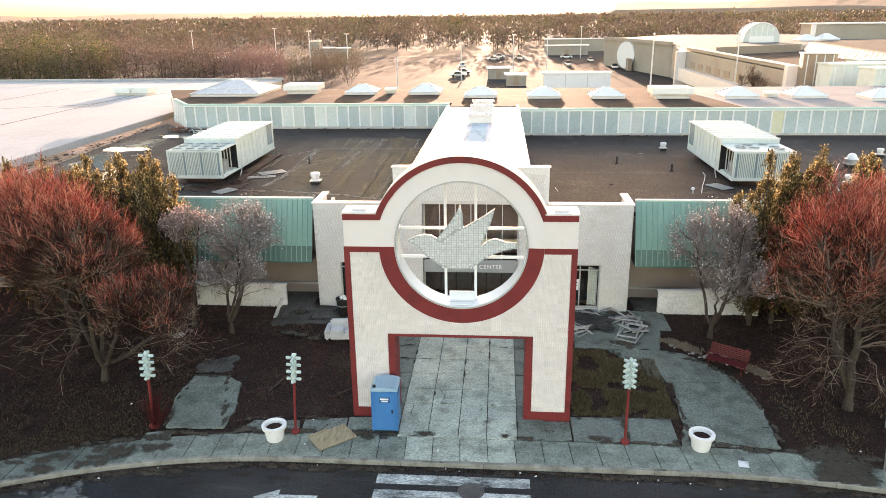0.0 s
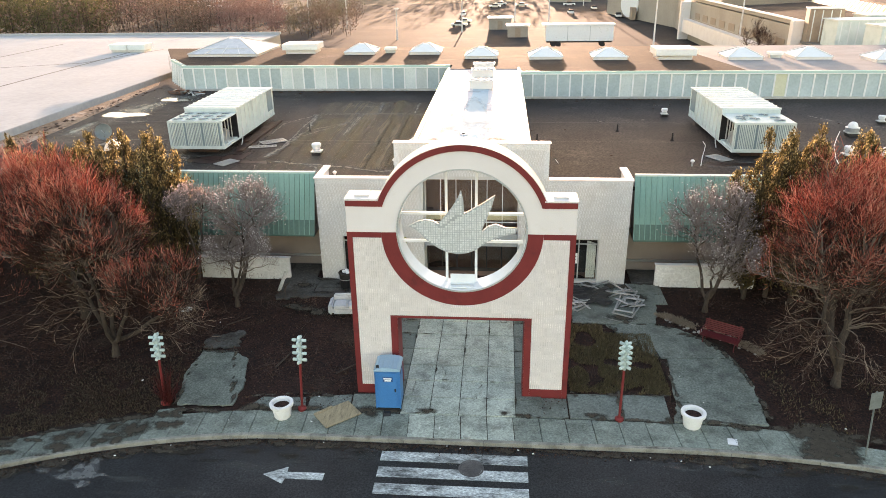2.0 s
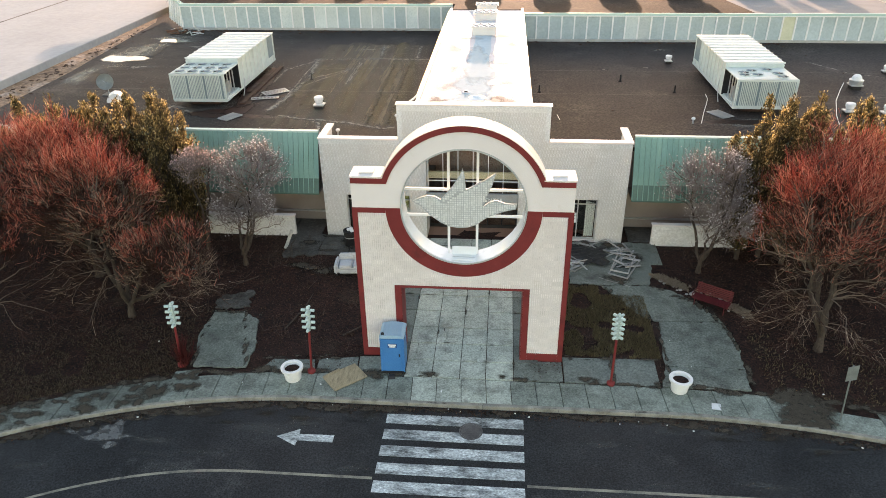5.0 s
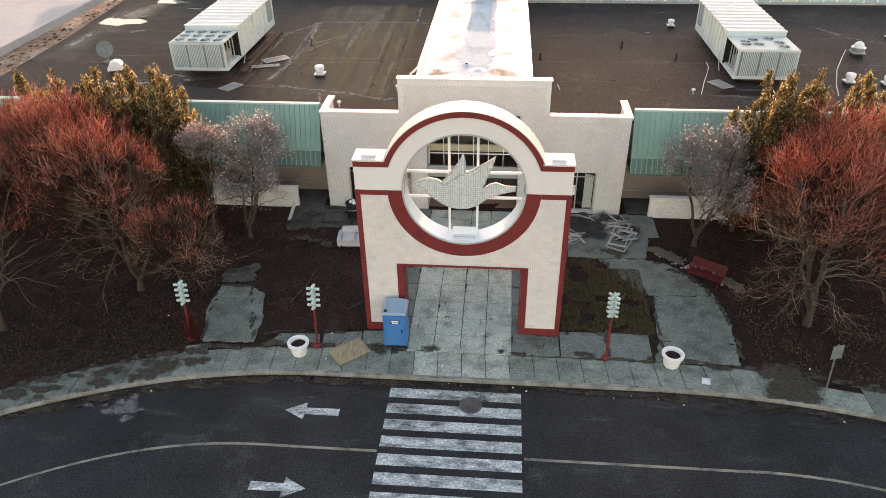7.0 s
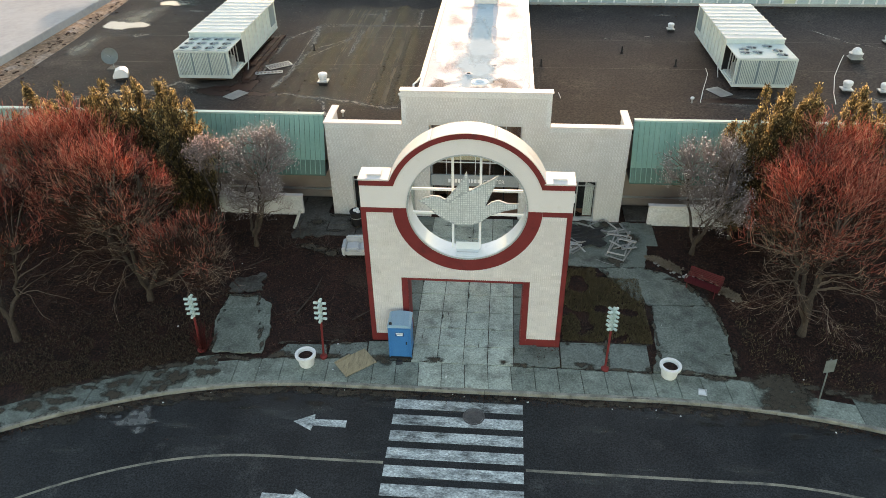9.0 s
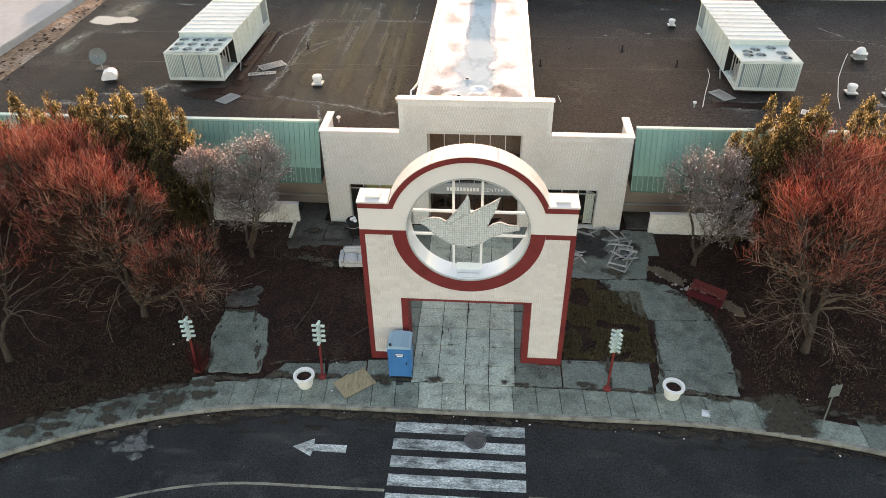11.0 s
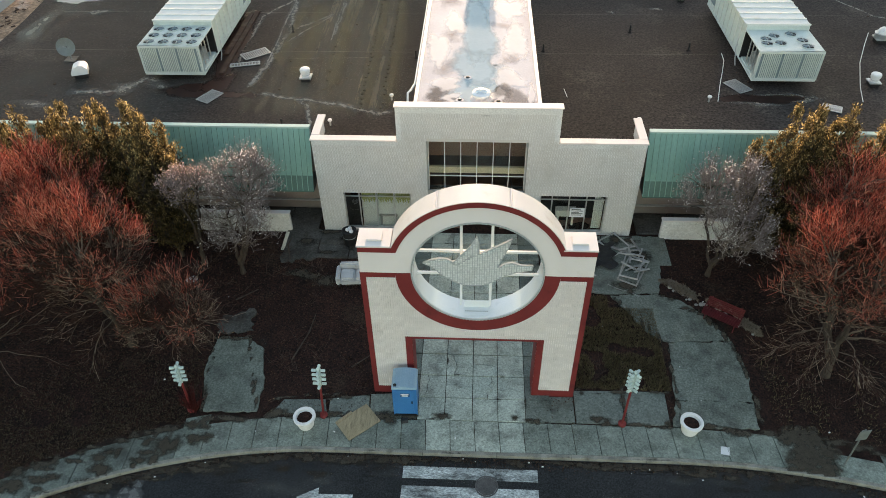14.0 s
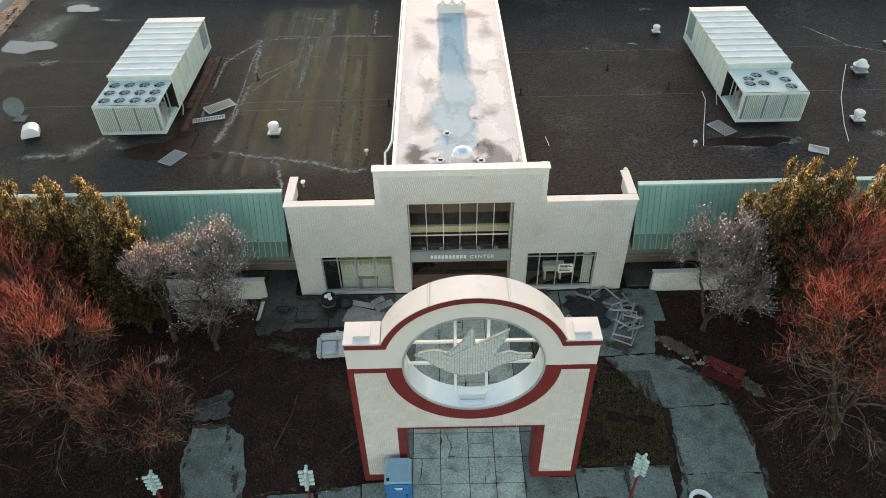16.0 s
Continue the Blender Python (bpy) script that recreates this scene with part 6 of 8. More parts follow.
def wander(x0, y0, x1, y1, n, amp):
    return [(x0 + (x1 - x0) * i / n + rng.uniform(-amp, amp) * (0 < i < n), y0 + (y1 - y0) * i / n + rng.uniform(-amp, amp) * (0 < i < n)) for i in range(n + 1)]


PALE_FILM = film_material("pale_roof_film", (0.16, 0.148, 0.127), (0.37, 0.34, 0.29), 0.85, grain=9, scale=5.0, wob=2.0, cut=0.3, gain=1.5, share=0.8)
RED_FILM = film_material("red_brown_roof_stain", (0.018, 0.008, 0.007), (0.045, 0.018, 0.014), 0.5, grain=6, scale=1.2, wob=0.7, cut=0.15, gain=5.0, share=0.95)
WATER = film_material("dark_standing_water", (0.016, 0.009, 0.008), (0.035, 0.019, 0.016), 0.35, grain=3, scale=1.5, wob=0.5, cut=0.1, gain=14.0, spec=0.05)
OCHRE = film_material("ochre_roof_film", (0.13, 0.11, 0.082), (0.25, 0.195, 0.125), 0.85, grain=8, scale=0.9, wob=2.4, cut=0.45, gain=1.1, share=0.8, streak=(1.4, 0.06, 1))
part("ochre_wash", Film().sheet(-14.5, -3.2, 13.0, 36.8, z, 2.0).mesh("ochre_wash", OCHRE), None, marks_roof)
GREY_WASH = film_material("grey_roof_film", (0.075, 0.068, 0.06), (0.13, 0.118, 0.1), 0.9, grain=9, scale=0.5, wob=2.0, cut=0.5, gain=1.0, share=0.6, streak=(0.5, 1, 1))
part("grey_wash", Film().sheet(-29.5, -14.0, 12.4, 40, z, 2.0).mesh("grey_wash", GREY_WASH), None, marks_roof)
GREEN_WASH = film_material("green_grey_roof_film", (0.085, 0.09, 0.075), (0.19, 0.2, 0.17), 0.5, grain=8, scale=0.6, wob=1.2, cut=0.2, gain=1.4, share=0.75)
part("green_wash", Film().spot(-28.9, 32.0, 2.9, 5.4, z + 0.001).spot(-27.5, 37.2, 3.4, 1.8, z + 0.0014).spot(-29.6, 25.0, 1.5, 3.5, z + 0.0018).mesh("green_wash", GREEN_WASH), None, marks_roof)
for x in (-6.4, -5.3, -8.5):
    part("ochre_stain", Film().band([(x - 0.02 * (yy - 15), yy) for yy in range(14, 32)], 0.42, z + 0.002).mesh("ochre_stain", OCHRE), None, marks_roof)
streaks = Film()
for pts, w in (([(-12.5, 16.5), (-11.5, 16.2), (-10.1, 15.9), (-8.7, 15.6), (-7.3, 15.2), (-6.1, 14.7), (-5.6, 14.4), (-4.6, 14.7)], 0.32), ([(-10.1, 15.9), (-9.4, 15.0), (-9.2, 14.0), (-8.8, 13.0)], 0.26), ([(-13.4, 17.1), (-13.0, 19.1), (-12.8, 20.6), (-12.6, 22.5), (-12.4, 24.9), (-12.8, 27.6), (-13.0, 29.8)], 0.45), ([(-9.5, 23.8), (-9.4, 26.3), (-9.5, 29.9)], 0.3),
               ([(-23.6, 16.4), (-21.0, 16.5), (-20.2, 17.3), (-19.6, 18.0), (-18.7, 17.8)], 0.5), ([(-12.4, 24.9), (-11.2, 26.0), (-9.8, 27.5)], 0.4), ([(-14.8, 19.5), (-14.8, 22.9), (-14.8, 26.9), (-13.7, 28.8), (-12.8, 30.2)], 0.3), ([(-13.0, 30.2), (-8.0, 30.4), (-3.4, 30.3)], 0.3), ([(22.7, 17.2), (23.6, 16.8), (25.5, 16.9)], 0.5), ([(24.0, 31.0), (26.0, 27.5), (29.0, 26.0)], 0.2)):
    fine = [(ax + (bx - ax) * k / 4 + rng.uniform(-0.1, 0.1), ay + (by - ay) * k / 4 + rng.uniform(-0.1, 0.1)) for (ax, ay), (bx, by) in zip(pts, pts[1:]) for k in range(4)] + [pts[-1]]
    streaks.band(fine, w * 0.85, z + 0.0045)
for cx, cy, rx, ry in ((-13.0, 16.2, 0.75, 0.55), (-20.5, 16.9, 1.3, 0.9), (-18.6, 17.2, 1.0, 0.7), (8.8, 27.9, 0.6, 0.4), (12.0, 28.5, 0.7, 0.35), (13.9, 16.4, 0.6, 0.5), (15.9, 16.45, 3.6, 1.05), (17.9, 16.4, 0.9, 0.6), (23.2, 17.0, 1.3, 0.7), (-20.0, 30.5, 1.8, 0.6), (-26.5, 27.5, 1.6, 0.6), (-13.0, 30.0, 0.9, 0.6), (-24.5, 34.0, 1.6, 0.5), (-9.5, 33.5, 1.5, 0.4), (14.0, 34.0, 1.0, 0.4), (-25.0, 15.0, 1.4, 0.5)):
    streaks.spot(cx, cy, rx, ry, z + 0.006)
part("pale_streak", streaks.mesh("pale_streak", PALE_FILM), None, marks_roof)
part("red_stain", Film().spot(-15.2, 17.4, 1.3, 1.5, z + 0.009).spot(-16.6, 17.1, 1.1, 0.5, z + 0.0095).band([(-15.4, 17.8), (-15.5, 20.5), (-15.5, 23.5), (-15.4, 28.0)], 0.9, z + 0.01).spot(-16.0, 16.4, 3.4, 0.7, z + 0.0085).mesh("red_stain", RED_FILM), None, marks_roof)
part("puddle", Film().spot(14.6, 16.5, 1.3, 0.6, z + 0.011, 3).spot(16.2, 16.45, 1.6, 0.62, z + 0.0115, 8).mesh("puddle", WATER), None, marks_roof, "dark shallow puddle with a pale dried rim")
part("puddle", Film().spot(-13.0, 16.2, 0.4, 0.3, z + 0.011, 5).spot(-21.1, 16.2, 0.35, 0.25, z + 0.011, 6).mesh("puddle", WATER), None, marks_roof)
POOL = film_material("clear_roof_pool", (0.03, 0.032, 0.03), (0.05, 0.052, 0.048), 0.04, grain=3, scale=1.2, wob=0.5, cut=0.1, gain=12.0, spec=0.6)
part("puddle", Film().spot(-28.9, 29.9, 1.9, 1.3, z + 0.013, 4).spot(-27.5, 36.2, 1.5, 0.8, z + 0.013, 9).mesh("puddle", POOL), None, marks_roof, "still puddle mirroring the pale sky")
for y in (21.7, 27.5):
    strip([(-29, y), (-3.3, y + 0.05)], 0.035, z + 0.012, ROOF_PATCH, "seam")
    strip([(3.2, y), (45, y + 0.05)], 0.025, z + 0.012, ROOF_PATCH, "seam")
OCHRE_DOT = material("ochre_fastener", (0.04, 0.032, 0.024), (0.1, 0.077, 0.05), 0.85, scale=2, grain=10, bump=0.1)
dots = Geo()
for x0, x1, ya, yb, gap, size in ((-6.5, -6.84, 15.0, 29.6, 0.5, 0.082), (-5.34, -5.7, 15.0, 29.6, 0.5, 0.082), (-8.85, -9.3, 17.0, 30.2, 1.1, 0.068), (-7.7, -8.0, 16.5, 30.0, 1.9, 0.061), (-10.1, -10.2, 19.0, 29.5, 1.5, 0.068), (-11.4, -11.6, 17.0, 29.0, 1.7, 0.068), (-12.6, -12.4, 18.0, 28.0, 1.3, 0.082), (-7.9, -8.3, 31.0, 36.0, 0.9, 0.068), (-5.5, -5.7, 31.0, 36.0, 0.9, 0.068)):
    for i in range(int((yb - ya) / gap)):
        f = i * gap / (yb - ya)
        k = size * rng.uniform(0.8, 1.25)
        dots.turned([(k, 0), (k * 0.85, k * 0.35), (k * 0.3, k * 0.5)], 7, pose(x0 + (x1 - x0) * f + rng.uniform(-0.06, 0.06), ya + i * gap + rng.uniform(-0.05, 0.05), RZ + 0.005))
tagged(part("fastener_dots", dots, OCHRE_DOT, marks_roof), kind="stuff")
GOLD = film_material("ochre_row_stain", (0.17, 0.13, 0.075), (0.3, 0.225, 0.12), 0.85, grain=8, scale=2.2, wob=1.0, cut=0.1, gain=1.2, share=0.5, streak=(1.0, 0.12, 1))
rows = Film()
for x0, x1, ya, yb, w in ((-6.3, -6.6, 14.8, 30.2, 0.55), (-5.05, -5.4, 15.0, 30.2, 0.6), (-8.6, -9.0, 17.0, 29.0, 0.8), (-10.8, -11.0, 18.0, 29.0, 0.9), (-12.4, -12.1, 20.0, 28.5, 0.6), (-6.8, -7.1, 31.0, 36.2, 0.7)):
    rows.band([(x0 + (x1 - x0) * k / 12, ya + (yb - ya) * k / 12) for k in range(13)], w, z + 0.008)
part("ochre_row", rows.mesh("ochre_row", GOLD), None, marks_roof)
lap = Film()
for x0, y0, x1, y1, w in ((-13.2, 30.65, -3.4, 30.55, 0.1), (-13.4, 20.75, -4.0, 21.06, 0.05), (-13.05, 30.4, -12.9, 19.3, 0.16), (-9.6, 30.0, -9.55, 23.0, 0.12), (-9.75, 27.5, -12.5, 22.8, 0.22), (-8.5, 35.2, -8.3, 31.0, 0.25), (-5.4, 35.0, -5.35, 30.6, 0.2)):
    lap.band(wander(x0, y0, x1, y1, 10, 0.06), w, z + 0.0075)
part("pale_lap", lap.mesh("pale_lap", PALE_FILM), None, marks_roof)
debris = Geo()
for i in range(160):
    x, y = rng.uniform(-26, 26), rng.uniform(32.5, 36.4) if rng.random() < 0.5 else rng.uniform(13, 36)
    if abs(x) < 3.6:
        continue
    s = rng.uniform(0.02, 0.08)
    debris.box(-s, s, -s * 0.6, s * 0.6, 0, s * 0.5, pose(x, y, RZ, 0, 0, rng.uniform(0, 180)))
for i in range(150):
    x, y = (rng.uniform(3.3, 24), 36.6 - abs(rng.gauss(0, 0.35))) if i % 2 else (rng.uniform(-26, -4), 40.5 - abs(rng.gauss(0, 0.5)))
    s = rng.uniform(0.03, 0.16)
    debris.box(-s, s, -s * 0.4, s * 0.4, 0, s * 0.5, pose(x, y, RZ, 0, 0, rng.uniform(-30, 30)))
for i in range(120):
    x, y = -32.7 + abs(rng.gauss(0, 0.8)), rng.uniform(16, 42)
    s = rng.uniform(0.03, 0.14)
    debris.box(-s, s, -s * 0.4, s * 0.4, 0, s * 0.5, pose(x, y, RZ + 0.004, 0, 0, rng.uniform(0, 180)))
tagged(part("roof_debris", debris, RUST_DARK, None), "small scattered scraps lying over the dark roof", "debris", kind="stuff")
rb = thing("roof_scrap_heap", "heap of broken dark scrap at the window band corner", "scrap heap", pose(-27.5, 39.2, RZ))
for i in range(22):
    m = pose(rng.uniform(-1.6, 1.8), rng.uniform(-0.7, 0.9), rng.uniform(0.03, 0.35), rng.uniform(-25, 25), rng.uniform(-25, 25), rng.uniform(0, 180))
    part("scrap", Geo().box(-rng.uniform(0.3, 0.9), 0.4, -0.06, 0.06, -0.03, 0.03, m), RUST if i % 2 else GALV, rb)

# ---- things in front of the doors ----
for s, x0, x1 in ((-1, -15.2, -10.12), (1, 9.83, 15.0)):
    t = thing("low_wall", "low white painted block wall with a flat cap", "garden wall", pose(0, 0, 0), "low white walls")
    part("wall_core", Geo().box(x0, x1, 10.42, 10.62, 0.0, 1.42), WALL_WHITE, t)
    part("coping", Geo().box(x0 - 0.04, x1 + 0.04, 10.36, 10.68, 1.42, 1.5), CAP_WHITE, t, bevel=0.012)
    bk = Geo()
    for r in range(7):
        x = x0 + (0.2 if r % 2 else 0.0)
        while x < x1 - 0.1:
            bk.box(x + 0.008, min(x + 0.4, x1) - 0.008, 10.405, 10.42, r * 0.2 + 0.01, r * 0.2 + 0.192)
            x += 0.4
    tagged(part("wall_blocks", bk, WALL_WHITE, t), kind="stuff")

GZ = ground_z(9)
sofa = thing("sofa", "dumped pale grey sofa tipped beside the gate path", "sofa", pose(-6.05, 6.7, ground_z(6.7), 0, 0, 4))
part("seat", Geo().box(-0.75, 0.75, -0.45, 0.4, 0.12, 0.45), FABRIC, sofa, bevel=0.06, smooth=True)
part("backrest", Geo().box(-0.8, 0.8, 0.35, 0.62, 0.1, 0.85), FABRIC, sofa, bevel=0.08, smooth=True)
for s in (-1, 1):
    part("armrest", Geo().box(s * 0.76, s * 0.98, -0.45, 0.6, 0.1, 0.62), FABRIC, sofa, bevel=0.07, smooth=True)
    part("cushion", Geo().box(0.02 * s, s * 0.72, -0.47, 0.3, 0.45, 0.6), FABRIC, sofa, bevel=0.06, smooth=True)
    for y in (-0.4, 0.5):
        part("foot", Geo().box(s * 0.8, s * 0.88, y - 0.04, y + 0.04, 0, 0.1), BLACK, sofa)
bin_ = thing("litter_bin", "black round litter bin overflowing with pale rubbish", "litter bin", pose(-6.75, 9.5, GZ))
part("drum", Geo().turned([(0.3, 0), (0.34, 0.1), (0.36, 0.85)], 20), BLACK, bin_, smooth=True)
part("rim", Geo().turned([(0.36, 0.85), (0.4, 0.88), (0.4, 0.93), (0.32, 0.94), (0.3, 0.86)], 20, cap=False), BLACK, bin_, smooth=True)
part("band", Geo().turned([(0.365, 0.55), (0.365, 0.6)], 20, cap=False), GALV, bin_)
for i, (x, y) in enumerate(((-0.1, 0.05), (0.12, -0.08), (0.02, 0.15))):
    part("rubbish", Geo().turned([(0.03, -0.1), (0.11, -0.04), (0.12, 0.03), (0.04, 0.1)], 7, pose(x, y, 0.93, 20 * i, 30, 0)), PAPER, bin_, smooth=True)
bag = thing("rubbish_bag", "black tied rubbish bag slumped against the wall", "rubbish bag", pose(-5.95, 9.75, GZ))
part("sack", Geo().turned([(0.22, 0), (0.36, 0.12), (0.38, 0.32), (0.26, 0.52), (0.08, 0.62), (0.1, 0.7)], 11), BLACK, bag, smooth=True)
part("knot", Geo().turned([(0.05, 0.66), (0.09, 0.72), (0.03, 0.78)], 8), BLACK, bag)
for (x, y, rz, w, d, tilt), lb in zip(((-5.0, 8.9, -18, 1.9, 1.1, 3), (-3.9, 9.5, 30, 1.0, 0.8, 5)), ("grey crumpled cardboard sheet flat on the slabs", "small grey cardboard sheet by the window")):
    t = thing("cardboard_sheet", lb, "cardboard", pose(x, y, ground_z(y) + 0.05, tilt, 0, rz), "cardboard sheets")
    part("sheet", Geo().box(-w / 2, w / 2, -d / 2, d / 2, 0, 0.02), CARD, t)
    part("flap", Geo().box(-w / 2, w * 0.2, d / 2, d / 2 + 0.3, 0, 0.015, pose(0, 0, 0, 12, 0, 3)), CARD, t)
heap = thing("rubbish_heap", "low heap of white and dark rubbish beside the sofa", "rubbish", pose(-5.75, 7.75, ground_z(7.7)))
rng = random.Random(31)
for i in range(16):
    s = rng.uniform(0.08, 0.2)
    part("rag", Geo().turned([(s * 0.4, 0), (s, s * 0.3), (s * 0.8, s * 0.7), (s * 0.2, s)], 7, pose(rng.uniform(-0.5, 0.5), rng.uniform(-0.3, 0.3), 0, rng.uniform(-8, 8), 0, 0)), PAPER if i % 3 else BLACK, heap, smooth=True)


def frame_ob(x, y, z, rz, w, d, label, tilt=0.0):
    t = thing("window_frame_scrap", label, "window frame", pose(x, y, z, tilt, 0, rz), "dumped window frames")
    b = 0.07
    for x0, x1, y0, y1 in ((-w / 2, w / 2, -d / 2, -d / 2 + b), (-w / 2, w / 2, d / 2 - b, d / 2), (-w / 2, -w / 2 + b, -d / 2 + b, d / 2 - b), (w / 2 - b, w / 2, -d / 2 + b, d / 2 - b)):
        part("rail", Geo().box(x0, x1, y0, y1, 0, 0.06), GREY_WOOD, t, bevel=0.006)
    return t


frame_ob(8.05, 7.75, ground_z(8) + 0.12, -28, 1.05, 1.95, "grey metal window frame dumped on the path", 4)
frame_ob(8.0, 8.0, ground_z(8) + 0.2, -20, 0.95, 1.75, "second window frame stacked over the first", 5)
frame_ob(7.35, 9.75, ground_z(9.7) + 0.1, 38, 1.2, 1.3, "bent grey window frame dumped near the doors", 6)
frame_ob(5.35, 7.9, ground_z(8) + 0.14, 48, 1.0, 1.1, "small grey window frame on a scrap pile", 9)
pile = thing("scrap_timber_pile", "loose pile of pale broken boards and frame pieces", "scrap pile", pose(7.6, 8.6, ground_z(8.6) + 0.05))
for i in range(18):
    L = rng.uniform(0.4, 1.3)
    m = pose(rng.uniform(0.1, 1.0), rng.uniform(-1.0, 0.9), 0.04 + rng.random() * 0.3, rng.uniform(-12, 12), rng.uniform(-8, 8), rng.choice((20, 35, -30, 70, 100, 150)) + rng.uniform(-20, 20))
    part("board", Geo().box(-L / 2, L / 2, -0.045, 0.045, -0.02, 0.02, m), GREY_WOOD, pile)
pile2 = thing("scrap_metal_pile", "tangle of grey metal scrap and plastic near the doors", "scrap pile", pose(5.0, 7.8, ground_z(7.8) + 0.05))
for i in range(22):
    L = rng.uniform(0.3, 0.9)
    m = pose(rng.uniform(-0.5, 0.9), rng.uniform(-0.5, 0.5), 0.04 + rng.random() * 0.3, rng.uniform(-15, 15), rng.uniform(-12, 12), rng.uniform(0, 180))
    part("scrap", Geo().box(-L / 2, L / 2, -0.05, 0.05, -0.012, 0.012, m), GREY_WOOD if i % 3 else CARD, pile2)
long_board = thing("long_board", "long pale board lying slanted from the wall", "board", pose(7.0, 9.6, ground_z(9) + 0.12, 0, 3, -24))
part("plank", Geo().box(-1.2, 1.2, -0.08, 0.08, 0, 0.04), GREY_WOOD, long_board, bevel=0.005)
lean = thing("leaning_board", "grey weathered board leaning by the low wall's end", "board", pose(-10.35, 8.9, ground_z(8.9) - 0.02, 0, 26, 35))
part("plank", Geo().box(-0.09, 0.09, -0.03, 0.03, 0, 1.15), GREY_WOOD, lean, bevel=0.008)
tagged(part("loose_pipe", Geo().tube([(6.5, 6.9, 0.2), (7.1, 6.5, 0.21), (7.7, 6.3, 0.2), (8.1, 6.0, 0.2)], 0.025, 6), GREY_WOOD), "thin pale pipe lying on the cracked path", "pipe")
tarp = thing("dark_tarp", "dark crumpled tarpaulin spread between scrap piles", "tarpaulin", pose(6.4, 8.9, ground_z(8.9) + 0.05))
tv, tf = [], []
for i in range(13):
    for k in range(13):
        tv.append((-1.15 + i * 0.165 + 0.16 * math.sin(k * 1.3) + rng.uniform(-0.03, 0.03), -1.05 + k * 0.17 + 0.14 * math.sin(i * 1.1), 0.12 + 0.08 * abs(noise.noise(Vector((i * 0.5, k * 0.5, 2))))))
for i in range(12):
    for k in range(12):
        tf.append((i * 13 + k, i * 13 + 13 + k, i * 13 + 14 + k, i * 13 + k + 1))
part("sheet", raw_mesh("sheet", tv, tf, BLACK), None, tarp)

bench = thing("bench", "dark red slatted metal bench facing the garden path", "bench", pose(11.65, 4.5, ground_z(4.5), 0, 0, -33))
for i in range(7):
    part("seat_slat", Geo().box(-0.85, 0.85, -0.35 + i * 0.085, -0.285 + i * 0.085, 0.43, 0.46), BENCH_RED, bench, bevel=0.008)
for i in range(6):
    m = pose(0, 0.27, 0.5, -14, 0, 0)
    part("back_slat", Geo().box(-0.85, 0.85, -0.012, 0.018, i * 0.085, i * 0.085 + 0.065, m), BENCH_RED, bench, bevel=0.008)
for s in (-0.7, 0.7):
    part("leg", Geo().tube([(s, -0.3, 0), (s, -0.28, 0.42), (s, 0.25, 0.42), (s, 0.42, 1.02)], 0.03, 6).tube([(s, 0.3, 0), (s, 0.22, 0.42)], 0.03, 6), BENCH_RED, bench)
    part("arm", Geo().tube([(s * 1.2, -0.32, 0.43), (s * 1.2, -0.32, 0.66), (s * 1.2, 0.3, 0.68)], 0.025, 6), BENCH_RED, bench)

# ---- things along the pavement ----
loo = thing("portable_toilet", "blue plastic portable toilet with a pale ribbed roof", "portable toilet", pose(-2.83, -0.78, 0.04, 0, 0, 1) @ Matrix.Scale(0.9, 4))
part("skid", Geo().box(-0.56, 0.56, -0.56, 0.56, 0, 0.1), BLACK, loo, bevel=0.02)
part("cabin", Geo().box(-0.54, 0.54, -0.53, 0.54, 0.1, 2.02), BLUE, loo, bevel=0.04)
dleaf = part("door", Geo().box(-0.4, 0.4, -0.565, -0.53, 0.18, 1.95), BLUE, loo, bevel=0.015)
part("handle", Geo().box(0.3, 0.36, -0.6, -0.565, 1.0, 1.15), BLACK, dleaf)
SIGN_BLUE = material("dark_blue_label", (0.02, 0.07, 0.2), (0.03, 0.1, 0.26), 0.5, scale=3, grain=20, bump=0.02)
sg = part("sign", Geo().box(-0.2, 0.24, -0.572, -0.566, 1.5, 1.74), SIGN_BLUE, dleaf, "dark blue company label with pale bars")
g = Geo()
for i, (a, w) in enumerate(((-0.17, 0.36), (-0.12, 0.28))):
    g.box(a, a + w, -0.576, -0.572, 1.63 - i * 0.1, 1.7 - i * 0.1)
part("sign_bars", g, PAPER, sg)
for s in (-1, 1):
    for k in range(3):
        part("vent_slot", Geo().box(s * 0.541, s * 0.548, -0.3 + k * 0.22, -0.15 + k * 0.22, 1.75, 1.9), BLACK, loo)
    part("corner_post", Geo().box(s * 0.5, s * 0.56, -0.56, -0.5, 0.1, 2.02), BLUE, loo, bevel=0.015)
rp = [(-0.58, 2.02), (-0.58, 2.08), (-0.45, 2.15), (-0.2, 2.19), (0.0, 2.2), (0.2, 2.19), (0.45, 2.15), (0.58, 2.08), (0.58, 2.02)]
rm = plate("roof", [rp], 1.14, PALE_BLUE)
rm.transform(Matrix.Translation((0, -0.57, 0)))
rf = part("roof", rm, None, loo, "pale blue curved plastic roof")
for x in (-0.42, -0.21, 0.0, 0.21, 0.42):
    zt = 2.2 - 0.26 * x * x
    part("roof_rib", Geo().box(x - 0.03, x + 0.03, -0.55, 0.55, zt - 0.04, zt + 0.03), PALE_BLUE, rf, bevel=0.012)
part("vent_cap", Geo().turned([(0.07, 2.15), (0.07, 2.24), (0.04, 2.27)], 10, pose(-0.42, -0.45, 0)), BLACK, loo)
blk = thing("dark_block", "small dark rubber wedge lying by the toilet", "wedge", pose(-2.85, -1.55, 0.03, 0, 0, 12))
